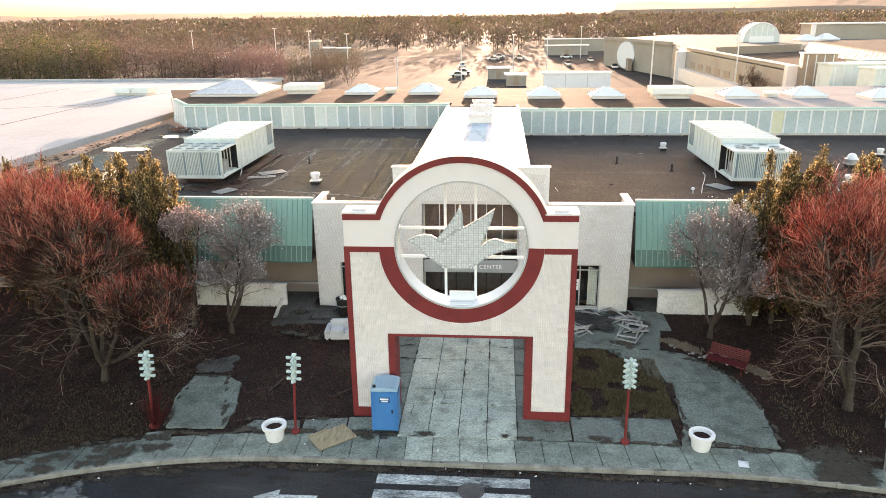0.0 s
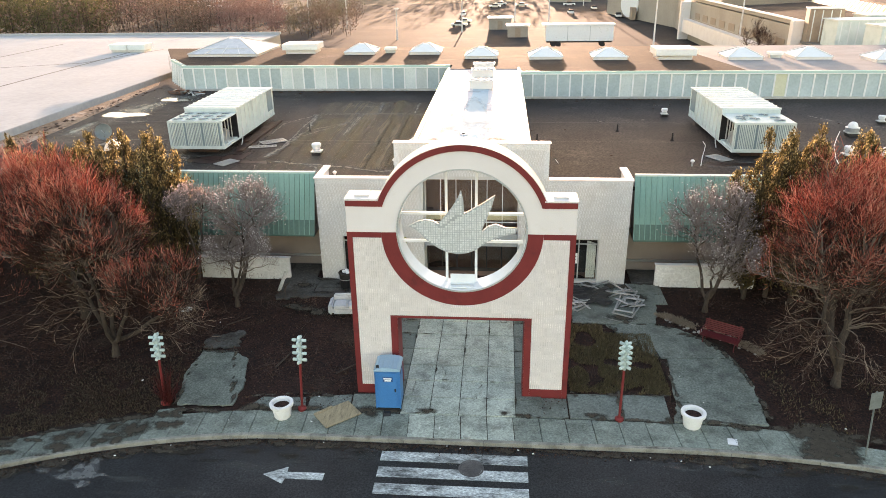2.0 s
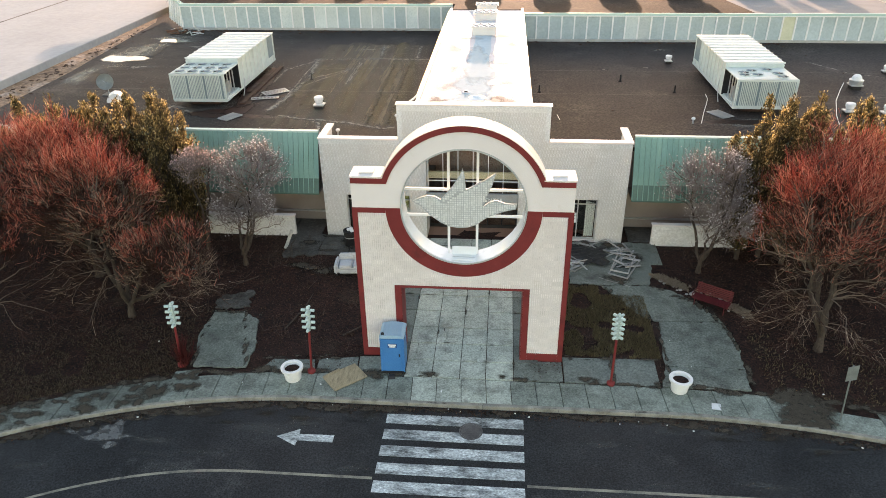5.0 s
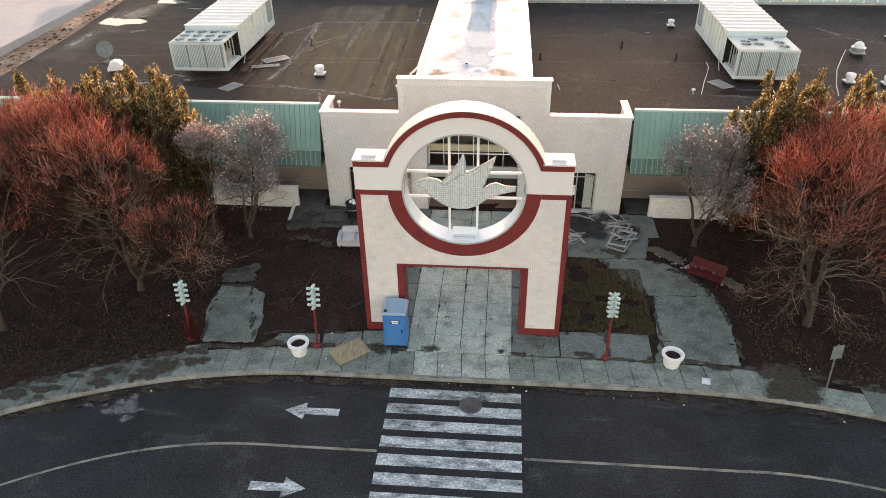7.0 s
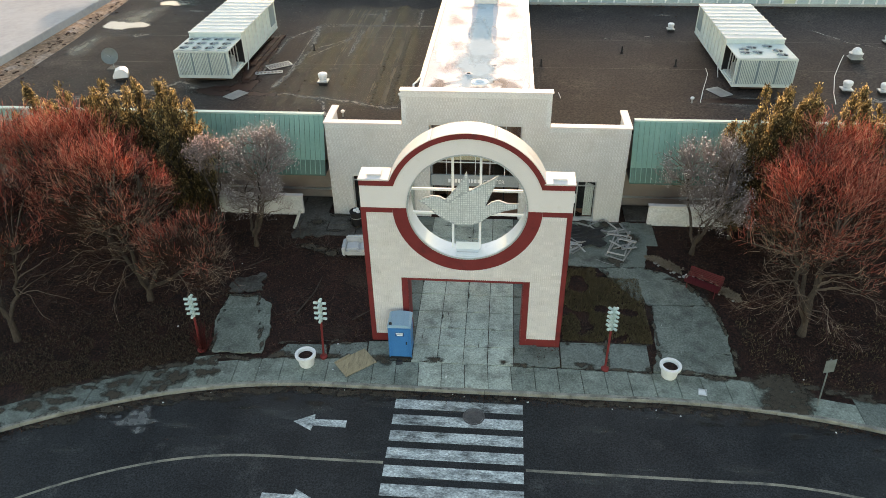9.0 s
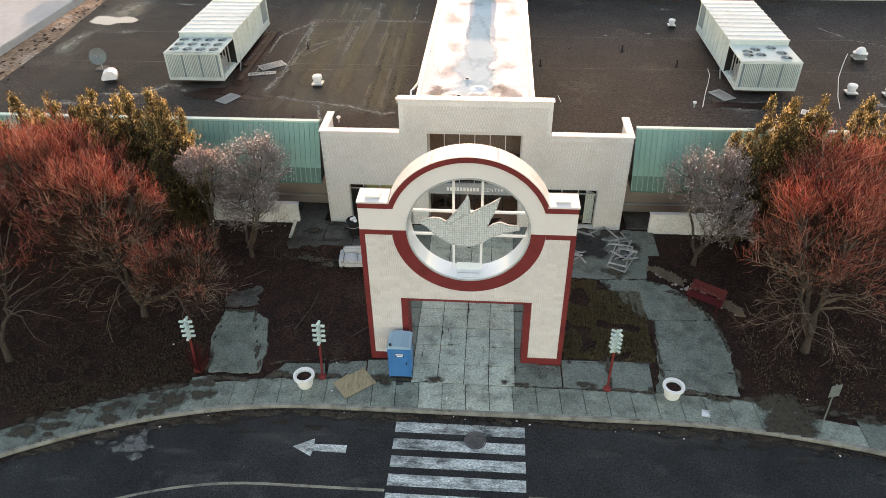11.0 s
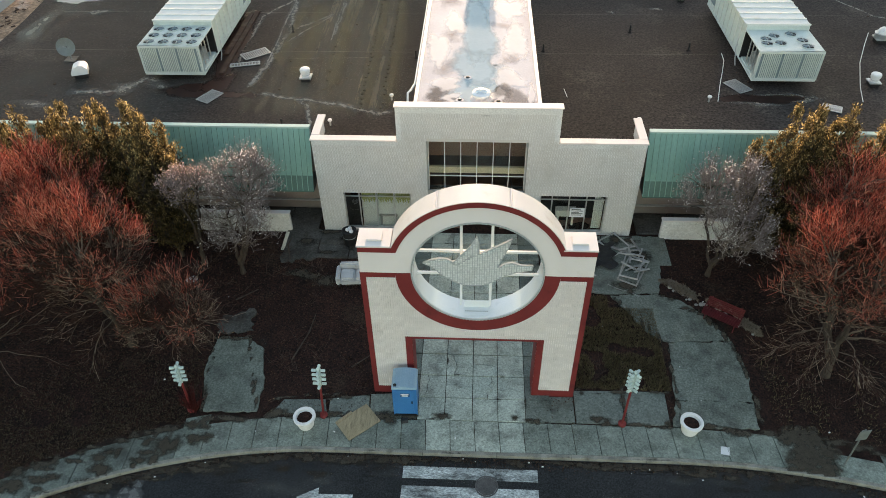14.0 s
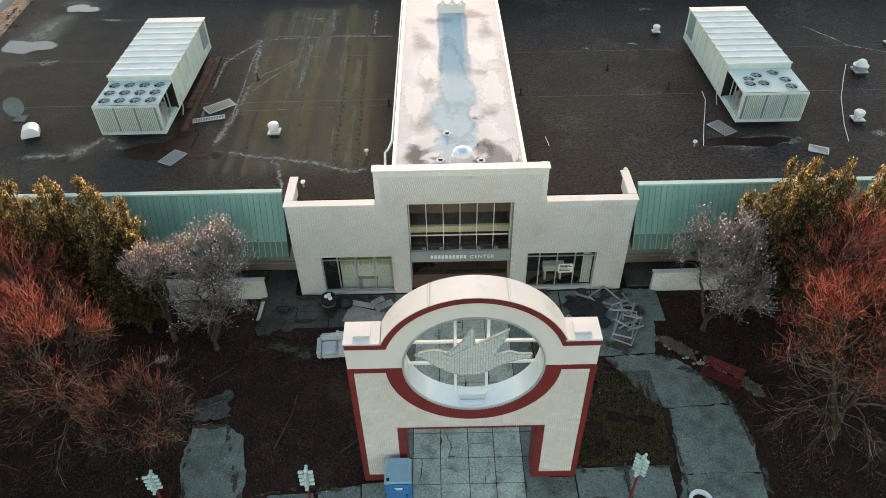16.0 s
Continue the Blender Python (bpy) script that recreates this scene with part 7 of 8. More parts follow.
part("wedge", Geo().add([(-0.14, -0.1, 0), (0.14, -0.1, 0), (0.14, 0.1, 0), (-0.14, 0.1, 0), (-0.1, -0.02, 0.09), (0.1, -0.02, 0.09), (0.14, 0.1, 0.1), (-0.14, 0.1, 0.1)], [(0, 3, 2, 1), (0, 1, 5, 4), (1, 2, 6, 5), (2, 3, 7, 6), (3, 0, 4, 7), (4, 5, 6, 7)]), BLACK, blk)

for x, y, rz in ((-6.98, -1.88, 0), (8.95, -1.56, 40)):
    t = thing("planter", "white round planter tub with dark empty soil", "planter", pose(x, y, 0.03, 0, 0, rz), "white planters")
    part("tub", Geo().turned([(0.3, 0), (0.33, 0.06), (0.39, 0.5), (0.46, 0.53), (0.47, 0.64), (0.44, 0.66), (0.34, 0.65), (0.32, 0.5)], 28), POT_WHITE, t, smooth=True)
    part("soil", Geo().turned([(0.33, 0.5), (0.2, 0.53), (0.03, 0.52)], 20), SOIL, t)


def lamp_tree(x, y, lean, turn, tiers, label):
    t = thing("lamp_post", label, "lamp post", pose(x, y, 0.02, lean[0], lean[1], turn), "cluster lamp posts")
    part("base", Geo().turned([(0.17, 0), (0.17, 0.1), (0.08, 0.16)], 14), RED, t)
    part("pole", Geo().tube([(0, 0, 0.1), (0, 0, 2.35)], 0.05, 10), RED, t, "dark red painted pole")
    part("stem", Geo().tube([(0, 0, 2.3), (0, 0, 3.42)], [0.075, 0.07], 10), LAMP_GLASS, t)
    for k in range(tiers):
        z = 2.45 + k * 0.9 / max(1, tiers - 1)
        for a in (0, 90, 180, 270):
            m = pose(0, 0, z, 0, 0, a) @ pose(0.08, 0, 0, 0, 90, 0)
            part("lamp", Geo().turned([(0.04, 0.0), (0.06, 0.02), (0.065, 0.16), (0.055, 0.19), (0.02, 0.2)], 12, m), LAMP_GLASS, t, "frosted pale green lamp glass", smooth=True)
    part("finial", Geo().turned([(0.07, 3.42), (0.08, 3.46), (0.04, 3.54), (0.01, 3.56)], 12), LAMP_GLASS, t, smooth=True)
    return t


lamp_tree(-6.33, -1.38, (4, 4), 2, 4, "red lamp post with four tiers of pale green lamps")
lamp_tree(6.24, -1.35, (0, 0), 45, 5, "red lamp post with five crossed tiers of pale lamps")
lamp_tree(-12.08, -1.3, (7, 5), 8, 4, "leaning red lamp post with tiers of pale green lamps")

ply = thing("plywood_sheet", "weathered plywood sheet lying on the pavement", "plywood", pose(-4.82, -1.68, 0.062, 0, 0, 40))
part("sheet", Geo().box(-0.78, 0.78, -0.55, 0.55, 0, 0.025), WOOD, ply)
part("batten", Geo().box(-0.7, 0.1, 0.5, 0.62, 0.025, 0.05, pose(0, 0, 0, 0, 0, 5)), WOOD, ply)
sgn = thing("road_sign", "small grey road sign seen from behind on a leaning post", "road sign", pose(14.75, -2.9, 0.0, 7, -8, 0))
part("post", Geo().tube([(0, 0, -0.15), (0, 0, 3.0)], 0.03, 8), SIGN_BACK, sgn)
part("plate", Geo().box(-0.21, 0.21, -0.05, -0.035, 2.25, 3.0, pose(0, 0, 0, 0, 0, 8)), SIGN_BACK, sgn, bevel=0.005)
part("clamp", Geo().box(-0.06, 0.06, -0.035, 0.045, 2.8, 2.85).box(-0.06, 0.06, -0.035, 0.045, 2.4, 2.45), GALV, sgn)
tagged(part("paper_sheet", Geo().prism([(10.0, -2.62), (10.35, -2.68), (10.42, -2.3), (10.08, -2.26)], 0.035, 0.05), PAPER), "white sheet of paper lying on the pavement", "paper")
lit = Geo()
rng = random.Random(77)
for i in range(26):
    x = rng.uniform(-15, 16)
    y = kerb_y(x) - abs(rng.gauss(0, 0.25)) - 0.05 if i % 2 else rng.uniform(-3, 6)
    zz = -0.15 if y < kerb_y(x) else ground_z(y) + 0.03
    s = rng.uniform(0.015, 0.045)
    lit.box(-s, s, -s * 0.6, s * 0.6, 0.0, 0.03, pose(x, y, zz, rng.uniform(-20, 20), rng.uniform(-20, 20), rng.uniform(0, 180)))
tagged(part("paper_litter", lit, PAPER), "small white litter scraps along the kerb and beds", "litter", kind="stuff")


# ---- trees and plants ----
def tubes(segs, n):
    """Tapered bars for many (p0, p1, r0, r1) at once."""
    p0 = np.array([s[0] for s in segs])
    p1 = np.array([s[1] for s in segs])
    r0 = np.array([s[2] for s in segs])[:, None]
    r1 = np.array([s[3] for s in segs])[:, None]
    d = p1 - p0
    d /= np.linalg.norm(d, axis=1, keepdims=True) + 1e-9
    ref = np.where(np.abs(d[:, 2:3]) < 0.9, [[0.0, 0.0, 1.0]], [[1.0, 0.0, 0.0]])
    a = np.cross(d, ref)
    a /= np.linalg.norm(a, axis=1, keepdims=True)
    b = np.cross(d, a)
    vs = []
    for p, r in ((p0, r0), (p1, r1)):
        for i in range(n):
            t = 2 * math.pi * i / n
            vs.append(p + r * (math.cos(t) * a + math.sin(t) * b))
    v = np.stack(vs, 1)
    m = len(segs)
    base = np.arange(m)[:, None] * 2 * n
    f = np.concatenate([base + np.array([[i, (i + 1) % n, n + (i + 1) % n, n + i]]) for i in range(n)])
    return v.reshape(-1, 3), f


def flecks(centres, size, rs, up=0.0, aspect=0.6, normal=None):
    """A small tilted leaf at each centre."""
    m = len(centres)
    d = rs.normal(size=(m, 3))
    d[:, 2] += up
    if normal is not None:
        d = d * 0.6 + normal
    d /= np.linalg.norm(d, axis=1, keepdims=True)
    s = rs.normal(size=(m, 3))
    s -= d * (s * d).sum(1, keepdims=True)
    s /= np.linalg.norm(s, axis=1, keepdims=True)
    k = size * rs.uniform(0.6, 1.35, (m, 1))
    c = np.asarray(centres)
    v = np.stack([c - d * k * 0.5, c + s * k * aspect * 0.5, c + d * k * 0.5, c - s * k * aspect * 0.5], 1).reshape(-1, 3)
    f = np.arange(m)[:, None] * 4 + np.array([[0, 1, 2, 3]])
    return v, f


def bez(a, c, b, n):
    """Points along curved limbs: arrays of starts, bends and ends."""
    t = np.linspace(0, 1, n + 1)[None, :, None]
    a, c, b = a[:, None], c[:, None], b[:, None]
    return (1 - t) ** 2 * a + 2 * t * (1 - t) * c + t * t * b


def bars(sets, n):
    """One mesh's corners and faces from sets of limbs: points (m, k + 1, 3) and the radii at both ends; each limb is one joined tube."""
    vs, fs, at = [], [], 0
    for pts, r0, r1 in sets:
        m, k = pts.shape[0], pts.shape[1]
        d = unit(pts[:, -1] - pts[:, 0])
        a = unit(np.cross(d, np.where(np.abs(d[:, 2:3]) < 0.9, [[0.0, 0.0, 1.0]], [[1.0, 0.0, 0.0]])))
        b = np.cross(d, a)
        w = np.linspace(0, 1, k)
        rr = (r0 * (1 - w) + r1 * w)[None, :, None, None]
        t = 2 * math.pi * np.arange(n) / n
        ring = np.cos(t)[None, :, None] * a[:, None] + np.sin(t)[None, :, None] * b[:, None]
        vs.append((pts[:, :, None] + rr * ring[:, None]).reshape(-1, 3))
        base = (np.arange(m)[:, None] * k + np.arange(k - 1)[None]).reshape(-1, 1) * n + at
        for q in range(n):
            e = (q + 1) % n
            fs.append(base + np.array([[q, e, n + e, n + q]]))
        at += m * k * n
    return np.concatenate(vs), np.concatenate(fs)


def unit(v):
    return v / (np.linalg.norm(v, axis=1, keepdims=True) + 1e-9)


def shoots(rs, pts, count, lo, length, spread, out_dir, lift, n, curl):
    """Side shoots thrown off limbs (m, k, 3): count each, from the share lo of the limb to its end."""
    m, k = pts.shape[0], pts.shape[1] - 1
    u = lo + (1 - lo) * (np.arange(count)[None] + rs.uniform(0.05, 0.95, (m, count))) / count
    i = np.minimum((u * k).astype(int), k - 1)
    f = (u * k - i)[..., None]
    row = np.arange(m)[:, None]
    p0, p1 = pts[row, i], pts[row, i + 1]
    s = (p0 + (p1 - p0) * f).reshape(-1, 3)
    d = unit((p1 - p0).reshape(-1, 3))
    o = unit(np.repeat(out_dir, count, 0))
    d = unit(d * 0.75 + o * 0.35 + unit(rs.normal(size=s.shape)) * spread + np.array([0, 0, lift]))
    ln = length * rs.uniform(0.55, 1.25, (len(s), 1))
    mid = s + d * ln * 0.5
    end = s + d * ln + unit(rs.normal(size=s.shape)) * ln * curl + np.array([0, 0, 1.0]) * ln * curl * 0.8
    return bez(s, mid, end, n)


def crown_tree(name, label, cat, group, base, fork, seed, lobes, trunk_r, skirt=0, skirt_z=(1.4, 2.8), skirt_reach=2.6, bud_mat=None, bud_size=0.05, bud_share=0.0, leaf=0, twig_mat=None, fine=(10, 6, 2), bud_rim=0.6):
    """A tree whose trunk forks into stems, limbs and fine twigs that fill rounded lobes (centre, radii, limbs, share of coloured twigs)."""
    rs = np.random.RandomState(seed)
    org = np.array([base[0], base[1], ground_z(base[1])])
    fk = np.array(fork) - org
    wood, limbwork, pale, dark, red, tips, risers = [], [], [], [], [], [], []
    wood.append((bez(np.array([[0, 0, -0.12]]), np.array([[fk[0] * 0.3, fk[1] * 0.3, fk[2] * 0.55]]), fk[None], 6), trunk_r * 1.15, trunk_r * 0.8))
    wood.append((bez(np.array([[0, 0, -0.12]]), np.array([[0, 0, 0.05]]), np.array([[0, 0, 0.3]]), 2), trunk_r * 1.4, trunk_r * 1.05))
    for centre, radii, limbs, share in lobes:
        c, r = np.array(centre) - org, np.array([radii[0], radii[0], radii[1]])
        ns = max(2, limbs // 26)
        a = 2 * math.pi * (np.arange(ns) + rs.uniform(-0.3, 0.3, ns)) / ns + seed
        st_end = c + np.stack([np.cos(a) * 0.5, np.sin(a) * 0.5, rs.uniform(-0.2, 0.4, ns)], 1) * r
        st_a = np.repeat(fk[None], ns, 0) + rs.normal(size=(ns, 3)) * 0.05
        st_c = st_a + (st_end - st_a) * np.array([0.62, 0.62, 0.38]) + rs.normal(size=(ns, 3)) * 0.2
        stems = bez(st_a, st_c, st_end, 8)
        stems[:, 1:-1] += rs.normal(size=stems[:, 1:-1].shape) * 0.05
        wood.append((stems, trunk_r * 0.72, trunk_r * 0.3))
        risers.append(stems[:, 1:5].reshape(-1, 3))
        # limbs reach for places spread through the lobe's shell
        d = unit(rs.normal(size=(limbs, 3)) + np.array([0, 0, 0.2]))
        az = np.arctan2(d[:, 1:2], d[:, :1])
        uneven = 1 + 0.14 * np.sin(3 * az + seed) + 0.13 * np.sin(5 * az + 4 * d[:, 2:] + 2 * seed)
        e = c + d * r * rs.uniform(0.36, 0.98, (limbs, 1)) * uneven
        flat = stems[:, 2:].reshape(-1, 3)
        gap = np.linalg.norm(flat[None] - e[:, None], axis=2) + 1.4 * np.maximum(0, flat[None, :, 2] - e[:, None, 2] + 0.5)
        s = flat[gap.argmin(1)]
        mid = s + (e - s) * 0.5 + np.array([0, 0, 0.12]) * np.linalg.norm(e - s, axis=1, keepdims=True) + rs.normal(size=e.shape) * 0.12
        lm = bez(s, mid, e, 6)
        lm[:, 1:-1] += rs.normal(size=lm[:, 1:-1].shape) * 0.035
        limbwork.append((lm, trunk_r * 0.24, 0.011))
        b1 = shoots(rs, lm, fine[0], 0.58, 0.31 * (r[0] + r[2]) / 2, 0.95, e - c, 0.2, 4, 0.3)
        b2 = shoots(rs, b1, fine[1], 0.2, 0.42, 1.0, np.repeat(e - c, fine[0], 0), 0.4, 2, 0.3)
        b3 = shoots(rs, b2, fine[2], 0.25, 0.24, 0.95, np.repeat(e - c, fine[0] * fine[1], 0), 0.5, 1, 0.25)
        mood = rs.normal(size=limbs) * 0.22
        for pts, r0, r1 in ((b1, 0.015, 0.008), (b2, 0.0088, 0.006), (b3, 0.007, 0.0045)):
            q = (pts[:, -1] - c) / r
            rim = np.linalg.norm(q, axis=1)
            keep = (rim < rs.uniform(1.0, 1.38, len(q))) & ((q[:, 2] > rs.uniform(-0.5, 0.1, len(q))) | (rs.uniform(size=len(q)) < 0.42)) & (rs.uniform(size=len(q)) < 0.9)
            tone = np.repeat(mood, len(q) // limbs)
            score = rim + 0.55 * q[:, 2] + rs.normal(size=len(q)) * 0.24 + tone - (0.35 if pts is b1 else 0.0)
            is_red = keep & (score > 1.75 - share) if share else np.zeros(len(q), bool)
            # inner twigs, with some picked at random, take the shade colour
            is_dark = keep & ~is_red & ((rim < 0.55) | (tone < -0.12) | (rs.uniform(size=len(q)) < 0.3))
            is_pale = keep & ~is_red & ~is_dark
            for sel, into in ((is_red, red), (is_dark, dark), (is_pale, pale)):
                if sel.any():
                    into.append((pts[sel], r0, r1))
            if pts is b3:
                tips.append(pts[:, -1][keep & (is_red | (share == 0)) & (rim > bud_rim)])
    if skirt:
        # low limbs that reach out and droop
        a = 2 * math.pi * (np.arange(skirt) + rs.uniform(-0.4, 0.4, skirt)) / skirt
        out = np.stack([np.cos(a), np.sin(a), np.zeros(skirt)], 1)
        rise = np.concatenate(risers)
        rise = rise[(rise[:, 2] > skirt_z[0] * 0.6) & (rise[:, 2] < skirt_z[1] + 0.6)] if skirt_z[1] > 2 else fk[None]
        s = rise[(out @ rise.T + rs.normal(size=(skirt, len(rise))) * 0.5).argmax(1)]
        reach = skirt_reach * rs.uniform(0.55, 1.1, (skirt, 1))
        e = s + out * reach + np.array([0, 0, 1.0]) * rs.uniform(-1.3, 0.2, (skirt, 1))
        e[:, 2] = np.maximum(e[:, 2], 0.45)
        mid = s + out * reach * 0.5 + np.array([0, 0, 0.55])
        lm = bez(s, mid, e, 6)
        lm[:, 1:-1] += rs.normal(size=lm[:, 1:-1].shape) * 0.06
        limbwork.append((lm, trunk_r * 0.17, 0.012))
        b1 = shoots(rs, lm, 9, 0.25, 1.0, 0.75, out, -0.2, 4, 0.2)
        b2 = shoots(rs, b1, 6, 0.2, 0.5, 0.8, np.repeat(out, 9, 0), -0.1, 2, 0.2)
        for pts, r0, r1 in ((b1, 0.013, 0.008), (b2, 0.009, 0.006)):
            ok = pts[..., 2].min(1) > 0.05
            # low twigs mostly take the colour of shade beneath the crown
            half = ok & (rs.uniform(size=len(ok)) < 0.35)
            pale.append((pts[half], r0, r1))
            dark.append((pts[ok & ~half], r0, r1))
    t = thing(name, label, cat, pose(*org), group)
    v, f = bars(wood, 8)
    me = raw_mesh("trunk", v, f, BARK)
    me.polygons.foreach_set("use_smooth", [True] * len(me.polygons))
    part("trunk", me, None, t)
    for nm, sets, mt, n in (("limbwork", limbwork, LIMB, 5), ("pale_twig", pale, twig_mat or TWIG, 3), ("dark_twig", dark, SHADE_TWIG if twig_mat is not MAG_TWIG else MAG_TWIG, 3), ("red_twig", red, RED_TWIG, 3)):
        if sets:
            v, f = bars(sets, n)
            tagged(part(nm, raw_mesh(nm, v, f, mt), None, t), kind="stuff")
    if bud_mat:
        tp = np.concatenate(tips)
        tp = tp[rs.uniform(size=len(tp)) < bud_share]
        v, f = flecks(tp, bud_size, rs, up=0.6, aspect=0.55)
        part("crown", raw_mesh("crown", v, f, bud_mat), None, t)
    if leaf:
        tp = np.concatenate(tips)
        tp = tp[rs.randint(0, len(tp), leaf)]
        v, f = flecks(tp + rs.normal(size=tp.shape) * 0.06, 0.07, rs, up=0.4, aspect=0.5)
        part("foliage", raw_mesh("foliage", v, f, SMALL_LEAF), None, t)
    return t


def evergreen(x, y, h, w, seed, label):
    """A pointed evergreen: a trunk hidden by many tufts of short needles."""
    rs = np.random.RandomState(seed)
    t = thing("evergreen_tree", label, "evergreen tree", pose(x, y, ground_z(y)), "evergreen trees")
    vt, ft = tubes([(np.array([0, 0, -0.1]), np.array([0.05, 0, h * 0.5]), 0.13, 0.08), (np.array([0.05, 0, h * 0.5]), np.array([0, 0, h * 0.95]), 0.08, 0.02)], 7)
    part("trunk", raw_mesh("trunk", vt, ft, BARK), None, t)
    segs, cs, tips = [], [], []
    spires = [(0.0, 0.0, 1.0, 0.62)] + [(rs.uniform(-1, 1) * w * 0.8, rs.uniform(-1, 1) * w * 0.7, rs.uniform(0.66, 0.97), 0.54) for _ in range(6)]
    nb = int(62 * w)
    for i in range(nb * len(spires)):
        ox, oy, fh, fw = spires[i % len(spires)]
        f = rs.uniform()
        z = h * fh * (0.06 + 0.9 * f)
        reach = w * fw * (1 - f ** 2.0) * rs.uniform(0.45, 1.15) + 0.08
        a = i * 2.4 + rs.uniform(-0.5, 0.5)
        st_ = np.array([ox * min(1, z / 3), oy * min(1, z / 3), z])
        end = st_ + np.array([math.cos(a) * reach, math.sin(a) * reach, reach * rs.uniform(0.7, 1.7) + 0.1])
        segs.append((st_, end, 0.022, 0.008))
        m = 19
        tt = rs.uniform(0.3, 1.08, (m, 1))
        cs.append(st_ + (end - st_) * tt + rs.normal(size=(m, 3)) * np.array([0.085, 0.085, 0.12]))
        # outer tips get a golden colour that stands for low sunlight
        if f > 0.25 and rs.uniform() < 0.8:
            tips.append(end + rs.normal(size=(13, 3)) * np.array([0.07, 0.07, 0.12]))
    vb, fb = tubes(segs, 3)
    tagged(part("branchwork", raw_mesh("branchwork", vb, fb, BARK), None, t), kind="stuff")
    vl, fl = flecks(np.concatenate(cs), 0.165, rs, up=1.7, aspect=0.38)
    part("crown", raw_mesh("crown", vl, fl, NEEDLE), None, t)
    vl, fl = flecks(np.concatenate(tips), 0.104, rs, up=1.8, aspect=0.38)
    part("sunlit_tips", raw_mesh("sunlit_tips", vl, fl, NEEDLE_TIP), None, t, "needle tips with golden sunlight in their colour")
    return t


maples = "red budding maples"
for lab, base, fork, seed, lobes, tr, sk in (
        ("bare maple with salmon twig tips and a spreading pale lower limb", (-16.0, 2.17), (-15.95, 2.2, 0.75), 3, [((-16.2, 1.9, 5.8), (2.7, 2.9), 96, 0.62), ((-12.9, 0.9, 3.9), (2.3, 1.7), 48, 0.3)], 0.15, 13),
        ("tall bare maple with a dense red budding top", (-19.4, 5.6), (-19.4, 5.5, 1.7), 8, [((-19.9, 5.0, 5.8), (3.2, 3.2), 130, 0.9)], 0.2, 0),
        ("bare maple with a dull red crown at the bed's end", (-25.2, 4.6), (-25.2, 4.6, 1.7), 12, [((-25.0, 4.6, 6.2), (3.6, 3.3), 90, 0.9)], 0.2, 0),
        ("bare maple with dark lower limbs beside the pavement", (-21.1, -1.1), (-21.2, -0.9, 1.2), 19, [((-21.7, 0.3, 4.7), (3.2, 3.1), 100, 0.45)], 0.15, 9),
        ("bare maple with bright red twigs on spreading limbs", (15.56, 1.56), (15.6, 1.68, 0.7), 5, [((15.1, 2.4, 5.7), (3.2, 3.0), 116, 0.85)], 0.17, 18),
        ("tall bare maple with an orange-red budding crown", (17.2, 6.4), (17.1, 6.2, 1.7), 14, [((16.9, 5.7, 5.6), (3.1, 3.0), 110, 0.8)], 0.19, 0),
        ("bare maple with a reddish crown beside the road bend", (21.8, 3.6), (21.8, 3.6, 1.8), 17, [((21.6, 3.6, 5.9), (3.4, 3.2), 90, 0.95)], 0.19, 0)):
    # the pavement maple's pale twigs take the shade colour too
    crown_tree("maple_tree", lab, "tree", maples, base, fork, seed, lobes, tr, sk, bud_mat=BUD_RED, bud_size=0.042, bud_share=0.6, fine=(10, 6, 2), twig_mat=SHADE_TWIG if "dark lower" in lab else None)
mags = "flowering magnolias"
for lab, base, fork, seed, lobes, sk, share in (
        ("small magnolia with white blossom above a low wall", (-12.0, 7.1), (-12.0, 7.15, 0.75), 21, [((-11.6, 8.5, 4.5), (2.0, 2.1), 50, 0), ((-11.9, 7.5, 3.1), (1.9, 1.4), 30, 0)], 0, 0.8),
        ("small magnolia with sparse white blossom by the wall", (11.8, 7.7), (11.85, 7.75, 0.9), 24, [((11.9, 8.4, 4.7), (2.2, 2.0), 52, 0), ((12.9, 7.4, 3.2), (1.9, 1.3), 30, 0)], 0, 0.7),
        ("small pink-tinged magnolia among the maples", (-14.2, 7.7), (-14.15, 7.65, 1.2), 29, [((-13.7, 7.2, 5.5), (1.15, 1.15), 26, 0)], 0, 0.8)):
    crown_tree("magnolia_tree", lab, "tree", mags, base, fork, seed, lobes, 0.12, sk, (0.8, 1.6), 1.7, BLOSSOM if "white" in lab else PINK_BLOSSOM, 0.085, share, 500, MAG_TWIG, (7, 5, 2), 0.75)
for i, (x, y, h, w) in enumerate(((-15.6, 8.3, 8.9, 1.25), (-17.8, 9.2, 8.5, 1.3), (-15.2, 9.3, 6.5, 0.8), (-19.6, 9.3, 8.3, 1.3), (-21.6, 8.8, 8.4, 1.3), (-23.6, 9.0, 8.2, 1.3), (-16.7, 9.6, 8.3, 1.2), (14.3, 9.9, 5.3, 1.0), (14.15, 9.3, 8.6, 1.0), (15.3, 9.5, 8.5, 1.1), (16.3, 8.8, 8.9, 1.2), (18.2, 8.9, 8.7, 1.3), (20.2, 9.0, 8.6, 1.3), (22.2, 9.1, 8.5, 1.3))):
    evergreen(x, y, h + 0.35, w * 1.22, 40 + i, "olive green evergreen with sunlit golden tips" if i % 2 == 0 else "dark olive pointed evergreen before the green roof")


def scatter(name, n, area, size, mat, seed, label, cat, up, aspect, zoff, where=None):
    rs = np.random.RandomState(seed)
    cs = []
    while len(cs) < n:
        x, y = rs.uniform(area[0], area[1]), rs.uniform(area[2], area[3])
        if y < kerb_y(x) + 1.9 or not (where is None or where(x, y)):
            continue
        cs.append((x, y, ground_z(y) + zoff * rs.uniform(0.4, 1.3)))
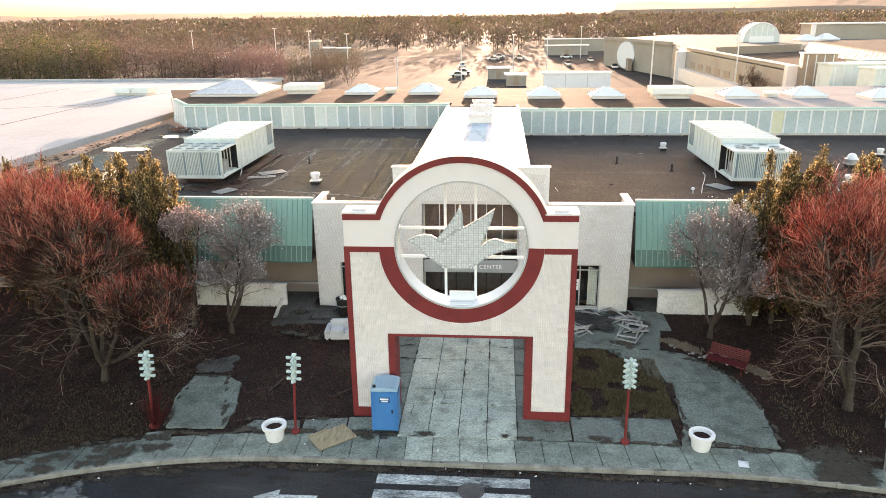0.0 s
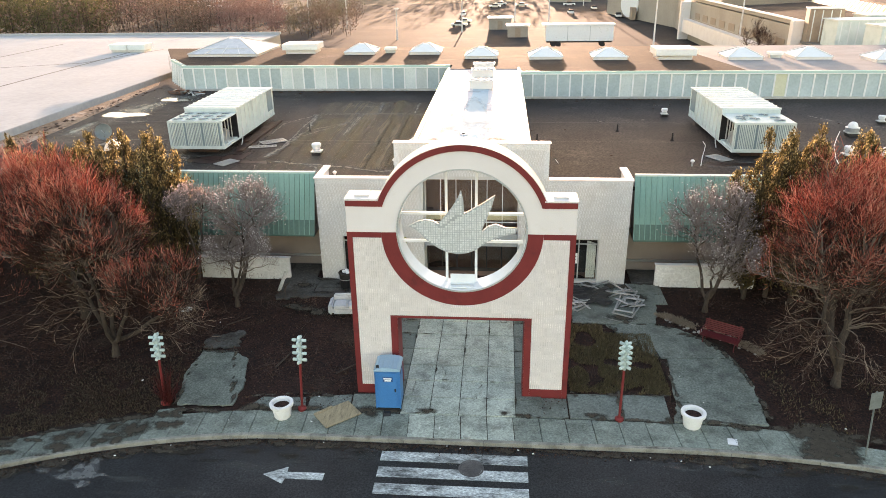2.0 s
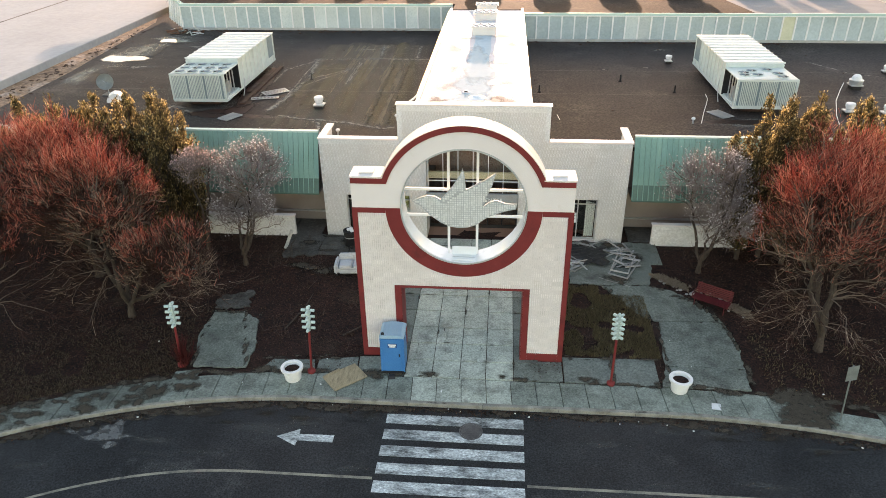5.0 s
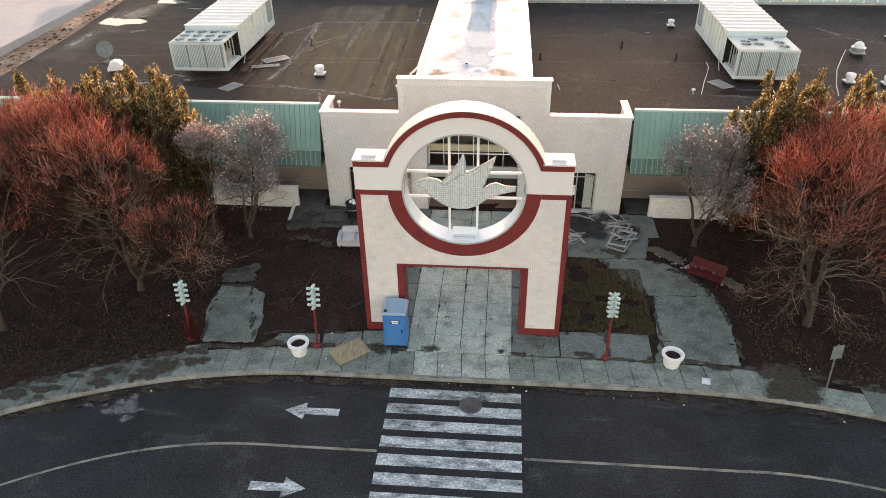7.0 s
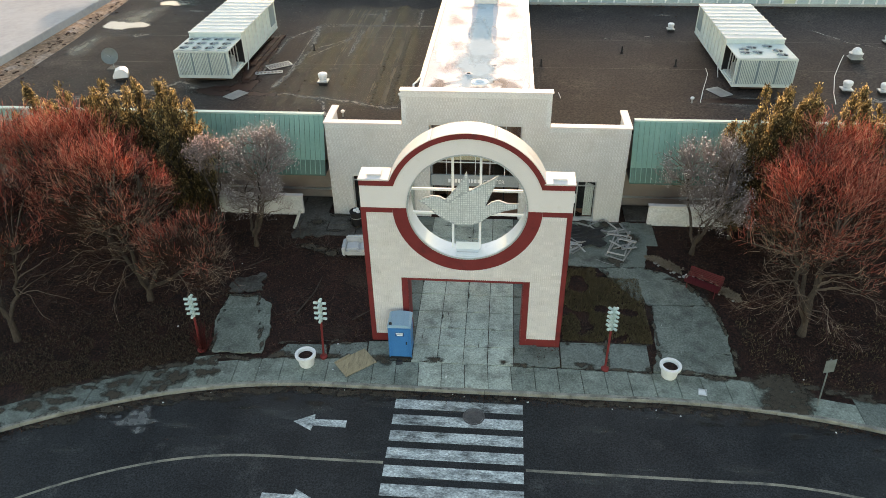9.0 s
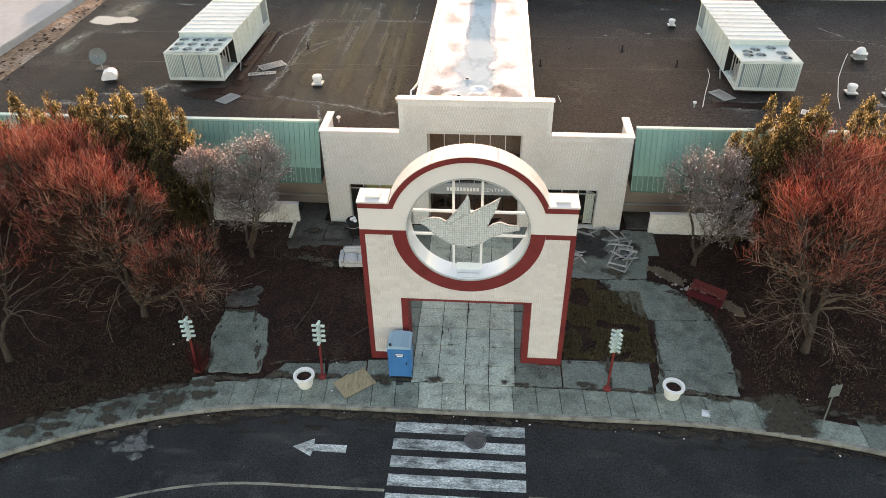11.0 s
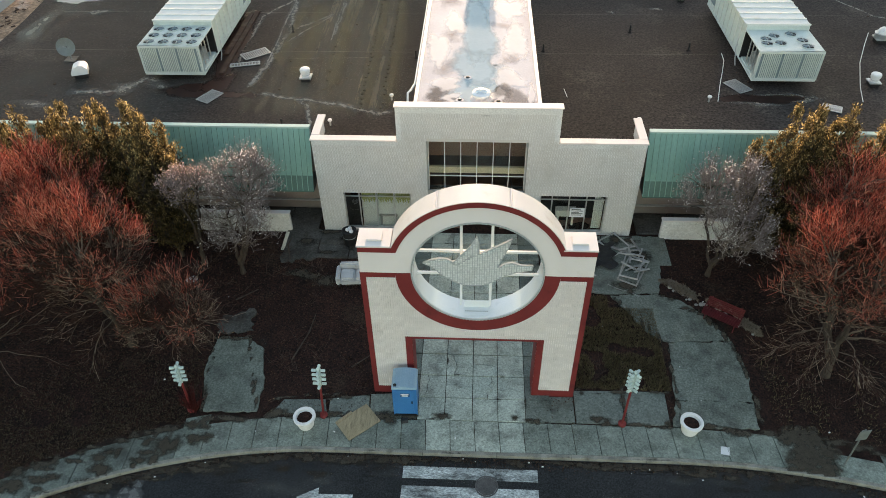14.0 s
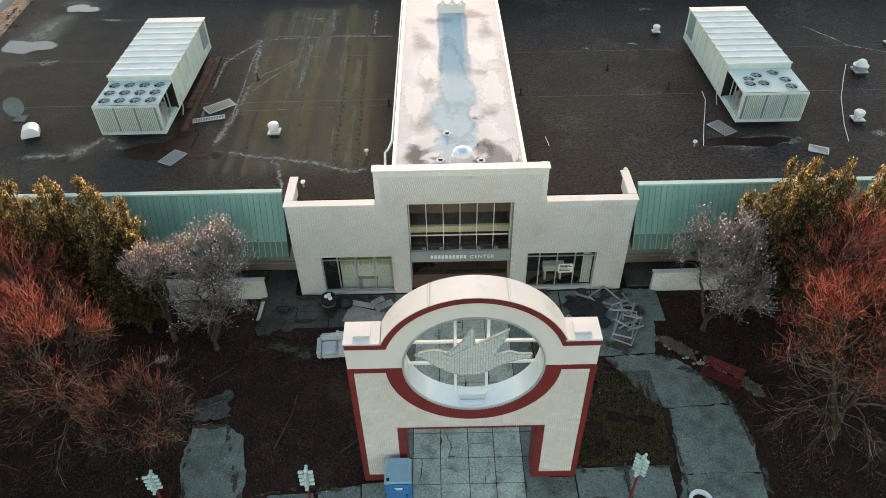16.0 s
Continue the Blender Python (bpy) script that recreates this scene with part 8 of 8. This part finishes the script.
    v, f = flecks(np.array(cs), size, rs, up=up, aspect=aspect)
    tagged(part(name, raw_mesh(name, v, f, mat)), label, cat, kind="stuff")


def on_slab(x, y):
    return (-2.6 < x < 2.6 and y < 10.6) or (8.6 < x < 12.5 and y < 5.0) or (-12.1 < x < -9.4 and y < 2.8) or (6.5 < x < 9.8 and y > 5.2) or (abs(x) < 9 and y > 8.2) or (4.3 < x < 8.4 and y < 0.35) or (-4.4 < x < 0 and y < 0)


rnd_g = random.Random(77)
DULL_GRASS = leaf_material("dull_dry_grass", [(0.035, 0.024, 0.015), (0.1, 0.072, 0.045), (0.06, 0.046, 0.026), (0.15, 0.115, 0.075)], 0.2)
scatter("dry_grass_right", 14000, (4.5, 8.6, 0.4, 6.0), 0.22, DRY_GRASS, 5, "dull brown and green dry grass in the bed", "grass", 2.2, 0.12, 0.05, lambda x, y: not on_slab(x, y) and noise.noise(Vector((x, y, 1))) > -0.25)
scatter("dry_grass_left", 9500, (-24, -11.6, -5.5, 4.5), 0.17, DULL_GRASS, 6, "thin dull dry grass along the pavement edge", "grass", 1.4, 0.12, 0.04, lambda x, y: not on_slab(x, y) and rnd_g.random() < 1.25 - (y - kerb_y(x) - 1.9) / 4.5 and noise.noise(Vector((x * 0.8, y * 0.8, 1))) > -0.35)
scatter("dry_grass_far_right", 1600, (12.7, 24, -2.0, 2.5), 0.2, DRY_GRASS, 9, "dry rusty grass beside the pavement", "grass", 2.0, 0.12, 0.05, lambda x, y: noise.noise(Vector((x * 0.8, y * 0.8, 6))) > 0.0)
scatter("leaf_litter", 26000, (-26, 26, -2, 12), 0.085, LITTER, 7, "dead brown leaves covering the bare beds", "leaf litter", 0.0, 0.6, 0.03, lambda x, y: not on_slab(x, y))
PALE_STALK = leaf_material("pale_dead_stalk", [(0.16, 0.13, 0.1), (0.28, 0.23, 0.18), (0.2, 0.17, 0.13)], 0.2)
scatter("dead_perennials", 2600, (9.2, 13.4, 3.6, 7.2), 0.2, PALE_STALK, 12, "pale dead plant clumps edging the garden path", "dead plants", 1.0, 0.14, 0.1, lambda x, y: abs((y - 6.6) + (x - 9.8) * 0.86 - 0.35) < 0.38 + 0.2 * noise.noise(Vector((x * 2, y * 2, 0))) and not (10.9 < x < 12.4 and noise.noise(Vector((x * 3, y * 3, 5))) < 0.1))
# low dead stems in the beds
rs = np.random.RandomState(91)
segs = []
while len(segs) < 1500:
    x, y = rs.uniform(-24, 24), rs.uniform(-1, 10)
    if on_slab(x, y) or y < kerb_y(x) + 2.2 or noise.noise(Vector((x * 0.35, y * 0.35, 9))) < 0.0:
        continue
    z = ground_z(y)
    for k in range(5):
        e = np.array([x + rs.normal() * 0.3, y + rs.normal() * 0.3, z + rs.uniform(0.1, 0.5)])
        segs.append((np.array([x, y, z - 0.02]), e, 0.007, 0.004))
v, f = tubes(segs, 3)
tagged(part("dead_stems", raw_mesh("dead_stems", v, f, DEAD_STEM)), "thin dead stems and bramble over the dark beds", "brush", kind="stuff")
# pale stones along the garden path
st_ = thing("path_edging", "pale rough stones and dead plants edging the path", "edging stones")
rng = random.Random(61)
for i in range(26):
    f = i / 25
    x, y = 9.7 + f * 3.4 + rng.uniform(-0.2, 0.3), 6.6 - f * 2.9 + rng.uniform(-0.15, 0.35)
    if 10.9 < x < 12.4 and y < 5.2:
        y += 0.6
    s = rng.uniform(0.06, 0.14)
    part("stone", Geo().turned([(s * 0.7, 0), (s, s * 0.3), (s * 0.8, s * 0.6), (s * 0.2, s * 0.75)], 7, pose(x, y, ground_z(y) - 0.03, rng.uniform(-12, 12), rng.uniform(-12, 12), rng.uniform(0, 90))), CARD, st_)
for pts in ([(-8.3, 1.5, 0.12), (-7.8, 3.2, 0.14), (-7.7, 4.4, 0.15)], [(-5.5, 1.2, 0.1), (-4.6, 1.9, 0.25)], [(-9.7, 8.0, 0.2), (-10.1, 9.2, 0.3), (-10.0, 10.0, 0.25)], [(-11.9, 5.2, 0.1), (-10.9, 5.9, 0.2)]):
    tagged(part("fallen_branch", Geo().tube(pts, [0.04] * (len(pts) - 1) + [0.02], 6), BARK), "bare fallen branch lying on the soil", "branch", "fallen branches")

rs = np.random.RandomState(66)
sh = thing("red_shrub", "small dark red twiggy shrub at the lamp post's foot", "shrub", pose(-11.95, -1.35, 0.02))
sb = np.stack([rs.normal(size=60) * 0.08, rs.normal(size=60) * 0.08, np.zeros(60)], 1)
se = sb + np.stack([rs.normal(size=60) * 0.22, rs.normal(size=60) * 0.2, rs.uniform(0.5, 1.5, 60)], 1)
stalk = bez(sb, (sb + se) / 2 + rs.normal(size=(60, 3)) * 0.05, se, 4)
side = shoots(rs, stalk, 7, 0.25, 0.28, 0.8, se - sb, 0.3, 2, 0.15)
v, f = bars([(stalk, 0.011, 0.006), (side, 0.007, 0.004)], 4)
tagged(part("stem_mass", raw_mesh("stem_mass", v, f, leaf_material("dark_red_stem", [(0.045, 0.01, 0.01), (0.1, 0.02, 0.018), (0.07, 0.015, 0.014)], 0.1)), None, sh), kind="stuff")
sack = thing("pale_sack", "small pale crumpled sack lying under the bare trees", "sack", pose(-14.5, 6.45, ground_z(6.4) - 0.02, 0, 0, 25))
part("bag", Geo().turned([(0.12, 0.0), (0.24, 0.05), (0.26, 0.13), (0.17, 0.2), (0.05, 0.22)], 11, Matrix.Diagonal((1.25, 0.8, 1, 1))), FABRIC, sack, smooth=True)

gv = np.random.RandomState(15)
gx = gv.uniform(-20, 18, 5200)
gy = np.array([kerb_y(q) for q in gx]) - np.abs(gv.normal(size=5200)) * 0.22 - 0.02
v, f = flecks(np.stack([gx, gy, np.full(5200, -0.135)], 1), 0.07, gv, up=0.0, aspect=0.6)
tagged(part("gutter_leaves", raw_mesh("gutter_leaves", v, f, LITTER)), "dead leaves and dirt drifted along the kerb", "leaf litter", kind="stuff")


# ---- the distance ----
def far_wood(name, spots, seed, size, per, hmin, hmax, spread, mats, label):
    """Many bare trees in one wood: thin stems under soft domed crowns, each tree in one of a few tones."""
    rs = np.random.RandomState(seed)
    segs, cs = [], [[] for _ in mats]
    for x, y in spots:
        h = rs.uniform(hmin, hmax)
        top = np.array([x + rs.normal() * 0.5, y, h * 0.72])
        base = np.array([x, y, -0.3])
        segs.append((base, top, 0.011 * h, 0.004 * h))
        for k in range(2):
            q = base + (top - base) * rs.uniform(0.35, 0.7)
            segs.append((q, q + np.array([rs.normal() * h * 0.13, rs.normal() * h * 0.13, h * rs.uniform(0.15, 0.3)]), 0.05, 0.02))
        u = rs.normal(size=(per, 3))
        u /= np.linalg.norm(u, axis=1, keepdims=True)
        u *= rs.uniform(0.2, 1.0, (per, 1)) ** 0.45
        u[:, 2] = np.where(u[:, 2] < 0, u[:, 2] * 1.25, u[:, 2])
        w = spread * rs.uniform(0.8, 1.25)
        cs[rs.randint(len(mats))].append(np.array([x, y, h * 0.58]) + u * np.array([h * w, h * w, h * 0.42]))
    v, f = tubes(segs, 3)
    t = thing(name, label, "woods", kind="stuff")
    tagged(part("stems", raw_mesh("stems", v, f, BARK), None, t), kind="stuff")
    for group, mat in zip(cs, mats):
        if group:
            v, f = flecks(np.concatenate(group), size, rs, up=0.9, aspect=0.42)
            tagged(part("crowns", raw_mesh("crowns", v, f, mat), None, t), kind="stuff")


rs = np.random.RandomState(200)


def spots(n, x0, x1, y0, y1, keep=None):
    out = []
    while len(out) < n:
        x, y = rs.uniform(x0, x1), y0 + (y1 - y0) * rs.uniform() ** 1.3
        if keep is None or keep(x, y):
            out.append((x, y))
    return out


DUSKY_TWIGS = leaf_material("dusky_bare_crowns", [(0.1, 0.076, 0.055), (0.15, 0.112, 0.08), (0.125, 0.09, 0.066)], 0.15)
OLIVE_TWIGS = leaf_material("olive_bare_crowns", [(0.13, 0.11, 0.065), (0.19, 0.155, 0.095), (0.16, 0.13, 0.08)], 0.15)
far_wood("near_woods", spots(230, -175, -62, 128, 210, lambda x, y: x < -66 - 0.12 * (y - 128) + 8 * noise.noise(Vector((x * 0.05, y * 0.05, 0)))), 1, 0.46, 400, 7, 12.5, 0.34, (FAR_TWIGS, DUSKY_TWIGS, PINK_TWIGS), "bare reddish brown woods beyond the pale roof")
far_wood("pine_stand", spots(22, -112, -86, 118, 142), 2, 0.55, 420, 10, 14, 0.3, (FAR_GREEN, ), "dark green pines standing among bare trees")
far_wood("lot_trees", spots(46, -74, -48, 138, 190, lambda x, y: x < -0.3 * (y + 24)), 6, 0.4, 380, 5.5, 9, 0.42, (PINK_TWIGS, ), "small pinkish bare trees at the parking lot edge")
far_wood("edge_trees", spots(40, -56, -28, 140, 200, lambda x, y: -0.3 * (y + 24) < x < -0.185 * (y + 24)), 7, 0.4, 300, 5, 8, 0.36, (FAR_TWIGS, OLIVE_TWIGS), "thin brown trees along the grey lot")
far_wood("middle_woods", spots(1150, -420, 420, 285, 520, lambda x, y: not (-95 < x < 60 and y < 300)), 3, 1.3, 100, 8, 13, 0.45, (FAR_TWIGS, DUSKY_TWIGS, OLIVE_TWIGS), "brown bare woods behind the parking lots")
far_wood("back_woods", spots(2100, -1000, 1000, 520, 1500), 4, 3.2, 44, 11, 17, 0.7, (FAR_TWIGS, DUSKY_TWIGS, OLIVE_TWIGS), "endless brown woods towards the horizon")
far_wood("back_pines", spots(260, -1000, 1000, 420, 1500), 5, 2.4, 44, 12, 18, 0.34, (FAR_GREEN, ), "scattered dark pines in the far woods")

# low ridge that closes the view
rv, rf = [], []
for i in range(121):
    a = radians(-75 + 150 * i / 120)
    for k, (d, h) in enumerate(((1500, 0), (1700, 16), (2300, 34), (3000, 40))):
        rv.append((math.sin(a) * d, math.cos(a) * d, -0.3 + h * (1 + 0.35 * noise.noise(Vector((i * 0.16, k, 0)))) * (1.3 if i > 66 else 0.85)))
for i in range(120):
    for k in range(3):
        rf.append((i * 4 + k, i * 4 + 4 + k, i * 4 + 5 + k, i * 4 + k + 1))
RIDGE = material("wooded_ridge", (0.12, 0.085, 0.055), (0.22, 0.15, 0.1), 0.95, scale=0.02, grain=0.15, bump=0.3)
tagged(part("ridge", raw_mesh("ridge", rv, rf, RIDGE)), "low wooded brown ridge along the horizon", "ridge", kind="structure")

# the store wings to the east
store = thing("east_store", "large beige department store with pale roof and brown recess", "building")
part("store_body", Geo().prism([(33.0, 202), (43.0, 156), (40.0, 131), (40.0, 75), (56, 75), (63, 128), (120, 165), (120, 215), (60, 235)], 0, 7.5), FAR_WALL, store)
part("store_roof", Geo().prism([(33.6, 201), (43.6, 156), (40.6, 131), (40.6, 113), (64, 128), (118, 165), (118, 214), (60, 233)], 7.5, 7.8), ROOF_PATCH, store)
part("brown_roof", Geo().prism([(41.0, 110), (41.0, 76), (54, 77), (60, 122)], 7.5, 7.7), BROWN_ROOF, store)
part("parapet", Geo().box(40.0, 40.9, 75, 131, 7.7, 8.2), FAR_WALL, store)
part("parapet_cap", Geo().box(39.9, 41.0, 75, 131, 8.2, 8.32), CAP_WHITE, store)
part("recess_wall", Geo().prism([(60.2, 124), (41.0, 113), (41.0, 113.6), (60, 124.6)], 7.6, 9.0), FAR_BROWN, store)
part("lower_band", Geo().box(38.6, 39.9, 80, 131, 1.6, 4.1), CAP_WHITE, store)
part("far_front", Geo().prism([(32.6, 201.8), (42.6, 155.8), (43.0, 156), (33.0, 202)], 7.5, 8.4), FAR_WALL, store)
for x, y, h in ((39.4, 131.5, 7.4), (40.2, 74.0, 8.4)):
    part("pylon", Geo().box(x - 1.3, x + 1.3, y - 0.6, y + 0.6, 0, h), CAP_WHITE, store, bevel=0.05)
for i in range(9):
    y = 80 + i * 5.6
    part("wall_bay", Geo().box(39.94, 39.99, y - 1.7, y + 1.7, 4.4, 5.6), FAR_BROWN, store)
dome = thing("round_canopy", "white round canopy on the far store front", "canopy", pose(36.6, 182, 0))
part("disc", Geo().turned([(3.6, 0.0), (3.6, 0.6)], 32, pose(0, 0, 4.0, 90, 0, -60)), POT_WHITE, dome)
part("stand", Geo().box(-0.3, 0.8, -4, 4, 0, 3.2), FAR_BROWN, dome)
bar = thing("barrel_vault", "glazed barrel vault standing on the far roof", "roof vault", pose(65.5, 162, 7.8) @ Matrix.Scale(0.82, 4))
bp = arc(0, 0.3, 5.2, 0, 180, 20)
bm_ = plate("vault", [[(-5.2, 0)] + bp[::-1] + [(5.2, 0)]], 6.0, PALE_PANE)
part("vault", bm_, None, bar)
for y in (-0.05, 6.05):
    pts = arc(0, 0.3, 5.35, 0, 180, 20)
    part("rim", Geo().tube([(px, y, pz) for px, pz in pts], 0.2, 6), POT_WHITE, bar)
part("lower_band", Geo().box(-3.6, 3.6, -0.3, -0.05, 0.0, 1.8), POT_WHITE, bar)
part("plinth", Geo().box(-6.0, 6.0, 0, 6, -0.1, 0.1), CAP_WHITE, bar)
for i in range(-2, 3):
    part("glazing_bar", Geo().box(i * 1.6 - 0.07, i * 1.6 + 0.07, -0.08, 0.0, 0.2, 0.3 + math.sqrt(5.0 ** 2 - (i * 1.6) ** 2)), POT_WHITE, bar)
for i in range(3, 5):
    x, y = 56 + i * 7.5, 150 + i * 6
    pyr = pyramid(5.0, 5.0, 1.4, x, y, "pale pyramid skylight on the far store roof")
    pyr.matrix_basis = pose(x, y, 7.8)
blk2 = thing("far_east_block", "long beige flat block at the mall's far end", "building")
part("block", Geo().box(84, 190, 178, 186, 0, 11.6), FAR_WALL, blk2)
part("roof", Geo().box(83.6, 190.5, 177.6, 186.4, 11.6, 11.9), CAP_WHITE, blk2)
part("corner_pier", Geo().box(83.5, 84.6, 177.4, 178.0, 0, 11.55), CAP_WHITE, blk2)
wing = thing("glazed_wing", "pale roof wing with a sloping band of white panes", "building")
part("wing_block", Geo().prism([(62.0, 127), (54.7, 77.5), (110, 70), (115, 150)], 0, 7.2), FAR_WALL, wing)
part("wing_roof", Geo().prism([(63.2, 127), (56.0, 77.5), (110, 70), (115, 150)], 9.0, 9.3), ROOF, wing)
for i in range(24):
    f0, f1 = i / 24, (i + 0.68) / 24
    a, b = (61.7 - 7.2 * f0, 127 - 49.5 * f0), (61.7 - 7.2 * f1, 127 - 49.5 * f1)
    part("pane", Geo().add([(a[0], a[1], 7.1), (b[0], b[1], 7.1), (b[0] + 1.3, b[1], 9.1), (a[0] + 1.3, a[1], 9.1)], [(0, 1, 2, 3)]), PALE_PANE, wing)
part("wing_core", Geo().prism([(63.3, 126.5), (56.1, 78), (109, 71), (114, 149)], 7.2, 9.0), FAR_BROWN, wing)
part("plant_deck", Geo().prism([(39.5, 54.6), (75, 54.6), (72, 74.5), (40, 73.2)], 5.7, 6.0), ROOF_PATCH, wing)
for x, y, w, d, h, rz, lb in ((42.0, 72.0, 4.0, 2.0, 4.0, -8, "brown slatted screen around far roof plant"), (44.8, 67.6, 8, 3.2, 3.0, 6, "grey ribbed far roof plant box"), (47.0, 60.2, 9.5, 3.2, 3.0, 6, "pale ribbed far roof plant box"), (50.5, 71.8, 9, 3.0, 3.2, 4, "pale teal far roof plant box")):
    t = thing("roof_plant_box", lb, "roof plant", pose(x, y, 6.0, 0, 0, rz), "far roof plant")
    part("casing", Geo().box(-w / 2, w / 2, -d / 2, d / 2, 0, h), UNIT if "brown" not in lb else FAR_BROWN, t, bevel=0.05)
    rb_ = Geo().box(-0.06, 0.06, -d / 2 - 0.05, -d / 2, 0.1, h - 0.1).mesh("rib", UNIT_ROOF)
    for i in range(int(w)):
        ob = part("rib", rb_, None, t)
        ob.matrix_basis = pose(-w / 2 + 0.5 + i, 0, 0)
    part("lid", Geo().box(-w / 2 - 0.1, w / 2 + 0.1, -d / 2 - 0.1, d / 2 + 0.1, h, h + 0.15), UNIT_ROOF, t)

# lamp posts, trucks and sheds about the lots
for x, y, h in ((25.84, 95, 12.1), (39.17, 95, 11.9), (-78.5, 160, 12.4), (-56.5, 160, 12.8), (-47.6, 160, 12.0), (-37.8, 160, 11.2), (-112, 160, 9.2), (-21.5, 135, 6.5), (5, 180, 10), (14, 175, 10), (30, 240, 11), (-8, 150, 9)):
    t = thing("lot_lamp", "thin pale parking lot lamp post", "lamp post", pose(x, y, -0.2), "parking lot lamps")
    part("pole", Geo().tube([(0, 0, 0), (0, 0, h)], [0.16, 0.1], 8), CAP_WHITE, t)
    part("head", Geo().box(-0.5, 0.5, -0.25, 0.25, h - 0.1, h + 0.12) if y > 100 else Geo().turned([(0.1, h - 0.1), (0.22, h), (0.22, h + 0.15), (0.05, h + 0.3)], 10), CAP_WHITE, t)
tr = thing("box_trailer", "white box trailer parked behind the mall", "trailer", pose(16.5, 120, 0))
part("body", Geo().box(-6.5, 6.5, -1.3, 1.3, 1.1, 4.0), POT_WHITE, tr, bevel=0.05)
part("roof", Geo().box(-7.2, 6.7, -1.5, 1.5, 4.0, 4.3), POT_WHITE, tr)
for x in (-5, -4, 4.5):
    for y in (-1.2, 1.2):
        part("wheel", Geo().turned([(0.5, -0.12), (0.5, 0.12)], 14, pose(x, y, 0.45, 90, 0, 0)), BLACK, tr)
part("frame", Geo().box(-6.3, 6.3, -0.9, 0.9, 0.8, 1.1), BLACK, tr)
for x in (-2.3, 2.0):
    part("door_seam", Geo().box(x - 0.05, x + 0.05, -1.33, -1.3, 1.2, 3.9), GALV, tr)
for i, (x, y, w, h) in enumerate(((1.0, 158, 5.5, 2.6), (5.0, 140, 4.5, 2.4), (35.0, 290, 30, 5.0), (27, 262, 16, 3.5), (-84, 190, 14, 4.0), (-58, 235, 10, 4.5), (-95, 215, 9, 4.0), (-64.5, 232, 3, 7.0))):
    t = thing("far_shed", "small pale flat-roofed shed beyond the lot", "shed", pose(x, y, -0.2), "far sheds")
    part("wall_box", Geo().box(-w / 2, w / 2, -2, 2, 0, h), FAR_WALL, t)
    part("roof", Geo().box(-w / 2 - 0.3, w / 2 + 0.3, -2.3, 2.3, h, h + 0.3), CAP_WHITE, t)
    part("door", Geo().box(-0.6, 0.6, -2.04, -2.0, 0, 2.1), FAR_BROWN, t)
rng = random.Random(8)
for i in range(14):
    x, y = rng.uniform(-12, 45), rng.uniform(150, 250)
    t = thing("parked_car", "pale car parked far off on the lot", "car", pose(x, y, -0.15, 0, 0, rng.choice((0, 90)) + rng.uniform(-4, 4)), "far parked cars")
    part("body", Geo().box(-2.1, 2.1, -0.85, 0.85, 0.3, 0.85), GALV if i % 2 else POT_WHITE, t, bevel=0.12)
    part("cabin", Geo().add([(-1.3, -0.75, 0.85), (1.1, -0.75, 0.85), (1.1, 0.75, 0.85), (-1.3, 0.75, 0.85), (-0.8, -0.65, 1.4), (0.6, -0.65, 1.4), (0.6, 0.65, 1.4), (-0.8, 0.65, 1.4)], [(0, 1, 5, 4), (1, 2, 6, 5), (2, 3, 7, 6), (3, 0, 4, 7), (4, 5, 6, 7)]), BLACK, t)
    for wx in (-1.3, 1.3):
        for wy in (-0.8, 0.8):
            part("wheel", Geo().turned([(0.33, -0.1), (0.33, 0.1)], 12, pose(wx, wy, 0.33, 90, 0, 0)), BLACK, t)
crown_tree("yard_tree", "bare brown tree before the far beige wall", "tree", "", (37.6, 82.0), (37.6, 82.0, 1.4), 51, [((37.6, 82.0, 4.5), (3.0, 3.0), 40, 0)], 0.16)

# ---- many small pieces last ----
for q in GATE_BLOCKS:
    gate_block(*q)
rib = []
for i in range(5):
    a = i / 5
    rib += [(a, 0.026), (a + 0.05, 0.026), (a + 0.066, 0.0), (a + 0.174, 0.0), (a + 0.19, 0.026)]
rib.append((1.0, 0.026))
nb = len(rib)
RIB_V = [(u, w, z) for z in (0, 1) for u, w in rib] + [(0, 0.03, 0), (1, 0.03, 0), (0, 0.03, 1), (1, 0.03, 1)]
RIB_F = [(i, i + 1, nb + i + 1, nb + i) for i in range(nb - 1)] + [(nb + nb - 1, nb, 2 * nb + 2, 2 * nb + 3)]
unit_block = Geo().add(RIB_V, RIB_F).mesh("wall_block", WALL_WHITE)
BLOCKS.sort(key=lambda q: abs(q[0] + q[1]) / 2 - (3 if q[2] > 2.5 else 0))
rest = Geo()
for i, (u, w, z0, z1) in enumerate(BLOCKS):
    j = 0.0035
    if i < 300:
        ob = new("wall_block", unit_block)
        ob.parent = entrance
        ob.matrix_basis = Matrix.Translation((u + j, FY, z0 + j)) @ Matrix.Diagonal((w - u - 2 * j, 1, z1 - z0 - 2 * j, 1))
    else:
        x0, x1, a, b = u + j, w - j, z0 + j, z1 - j
        rest.add([(x0 + (x1 - x0) * u_, FY + w_, a + (b - a) * z_) for u_, w_, z_ in RIB_V], RIB_F)
tagged(part("ribbed_blockwork", rest, WALL_WHITE, entrance), kind="stuff")
for x in MANSARD:
    ob = part("roof_panel", panel_mesh, None, shell)
    ob.matrix_basis = pose(x, 10.8, 2.57)
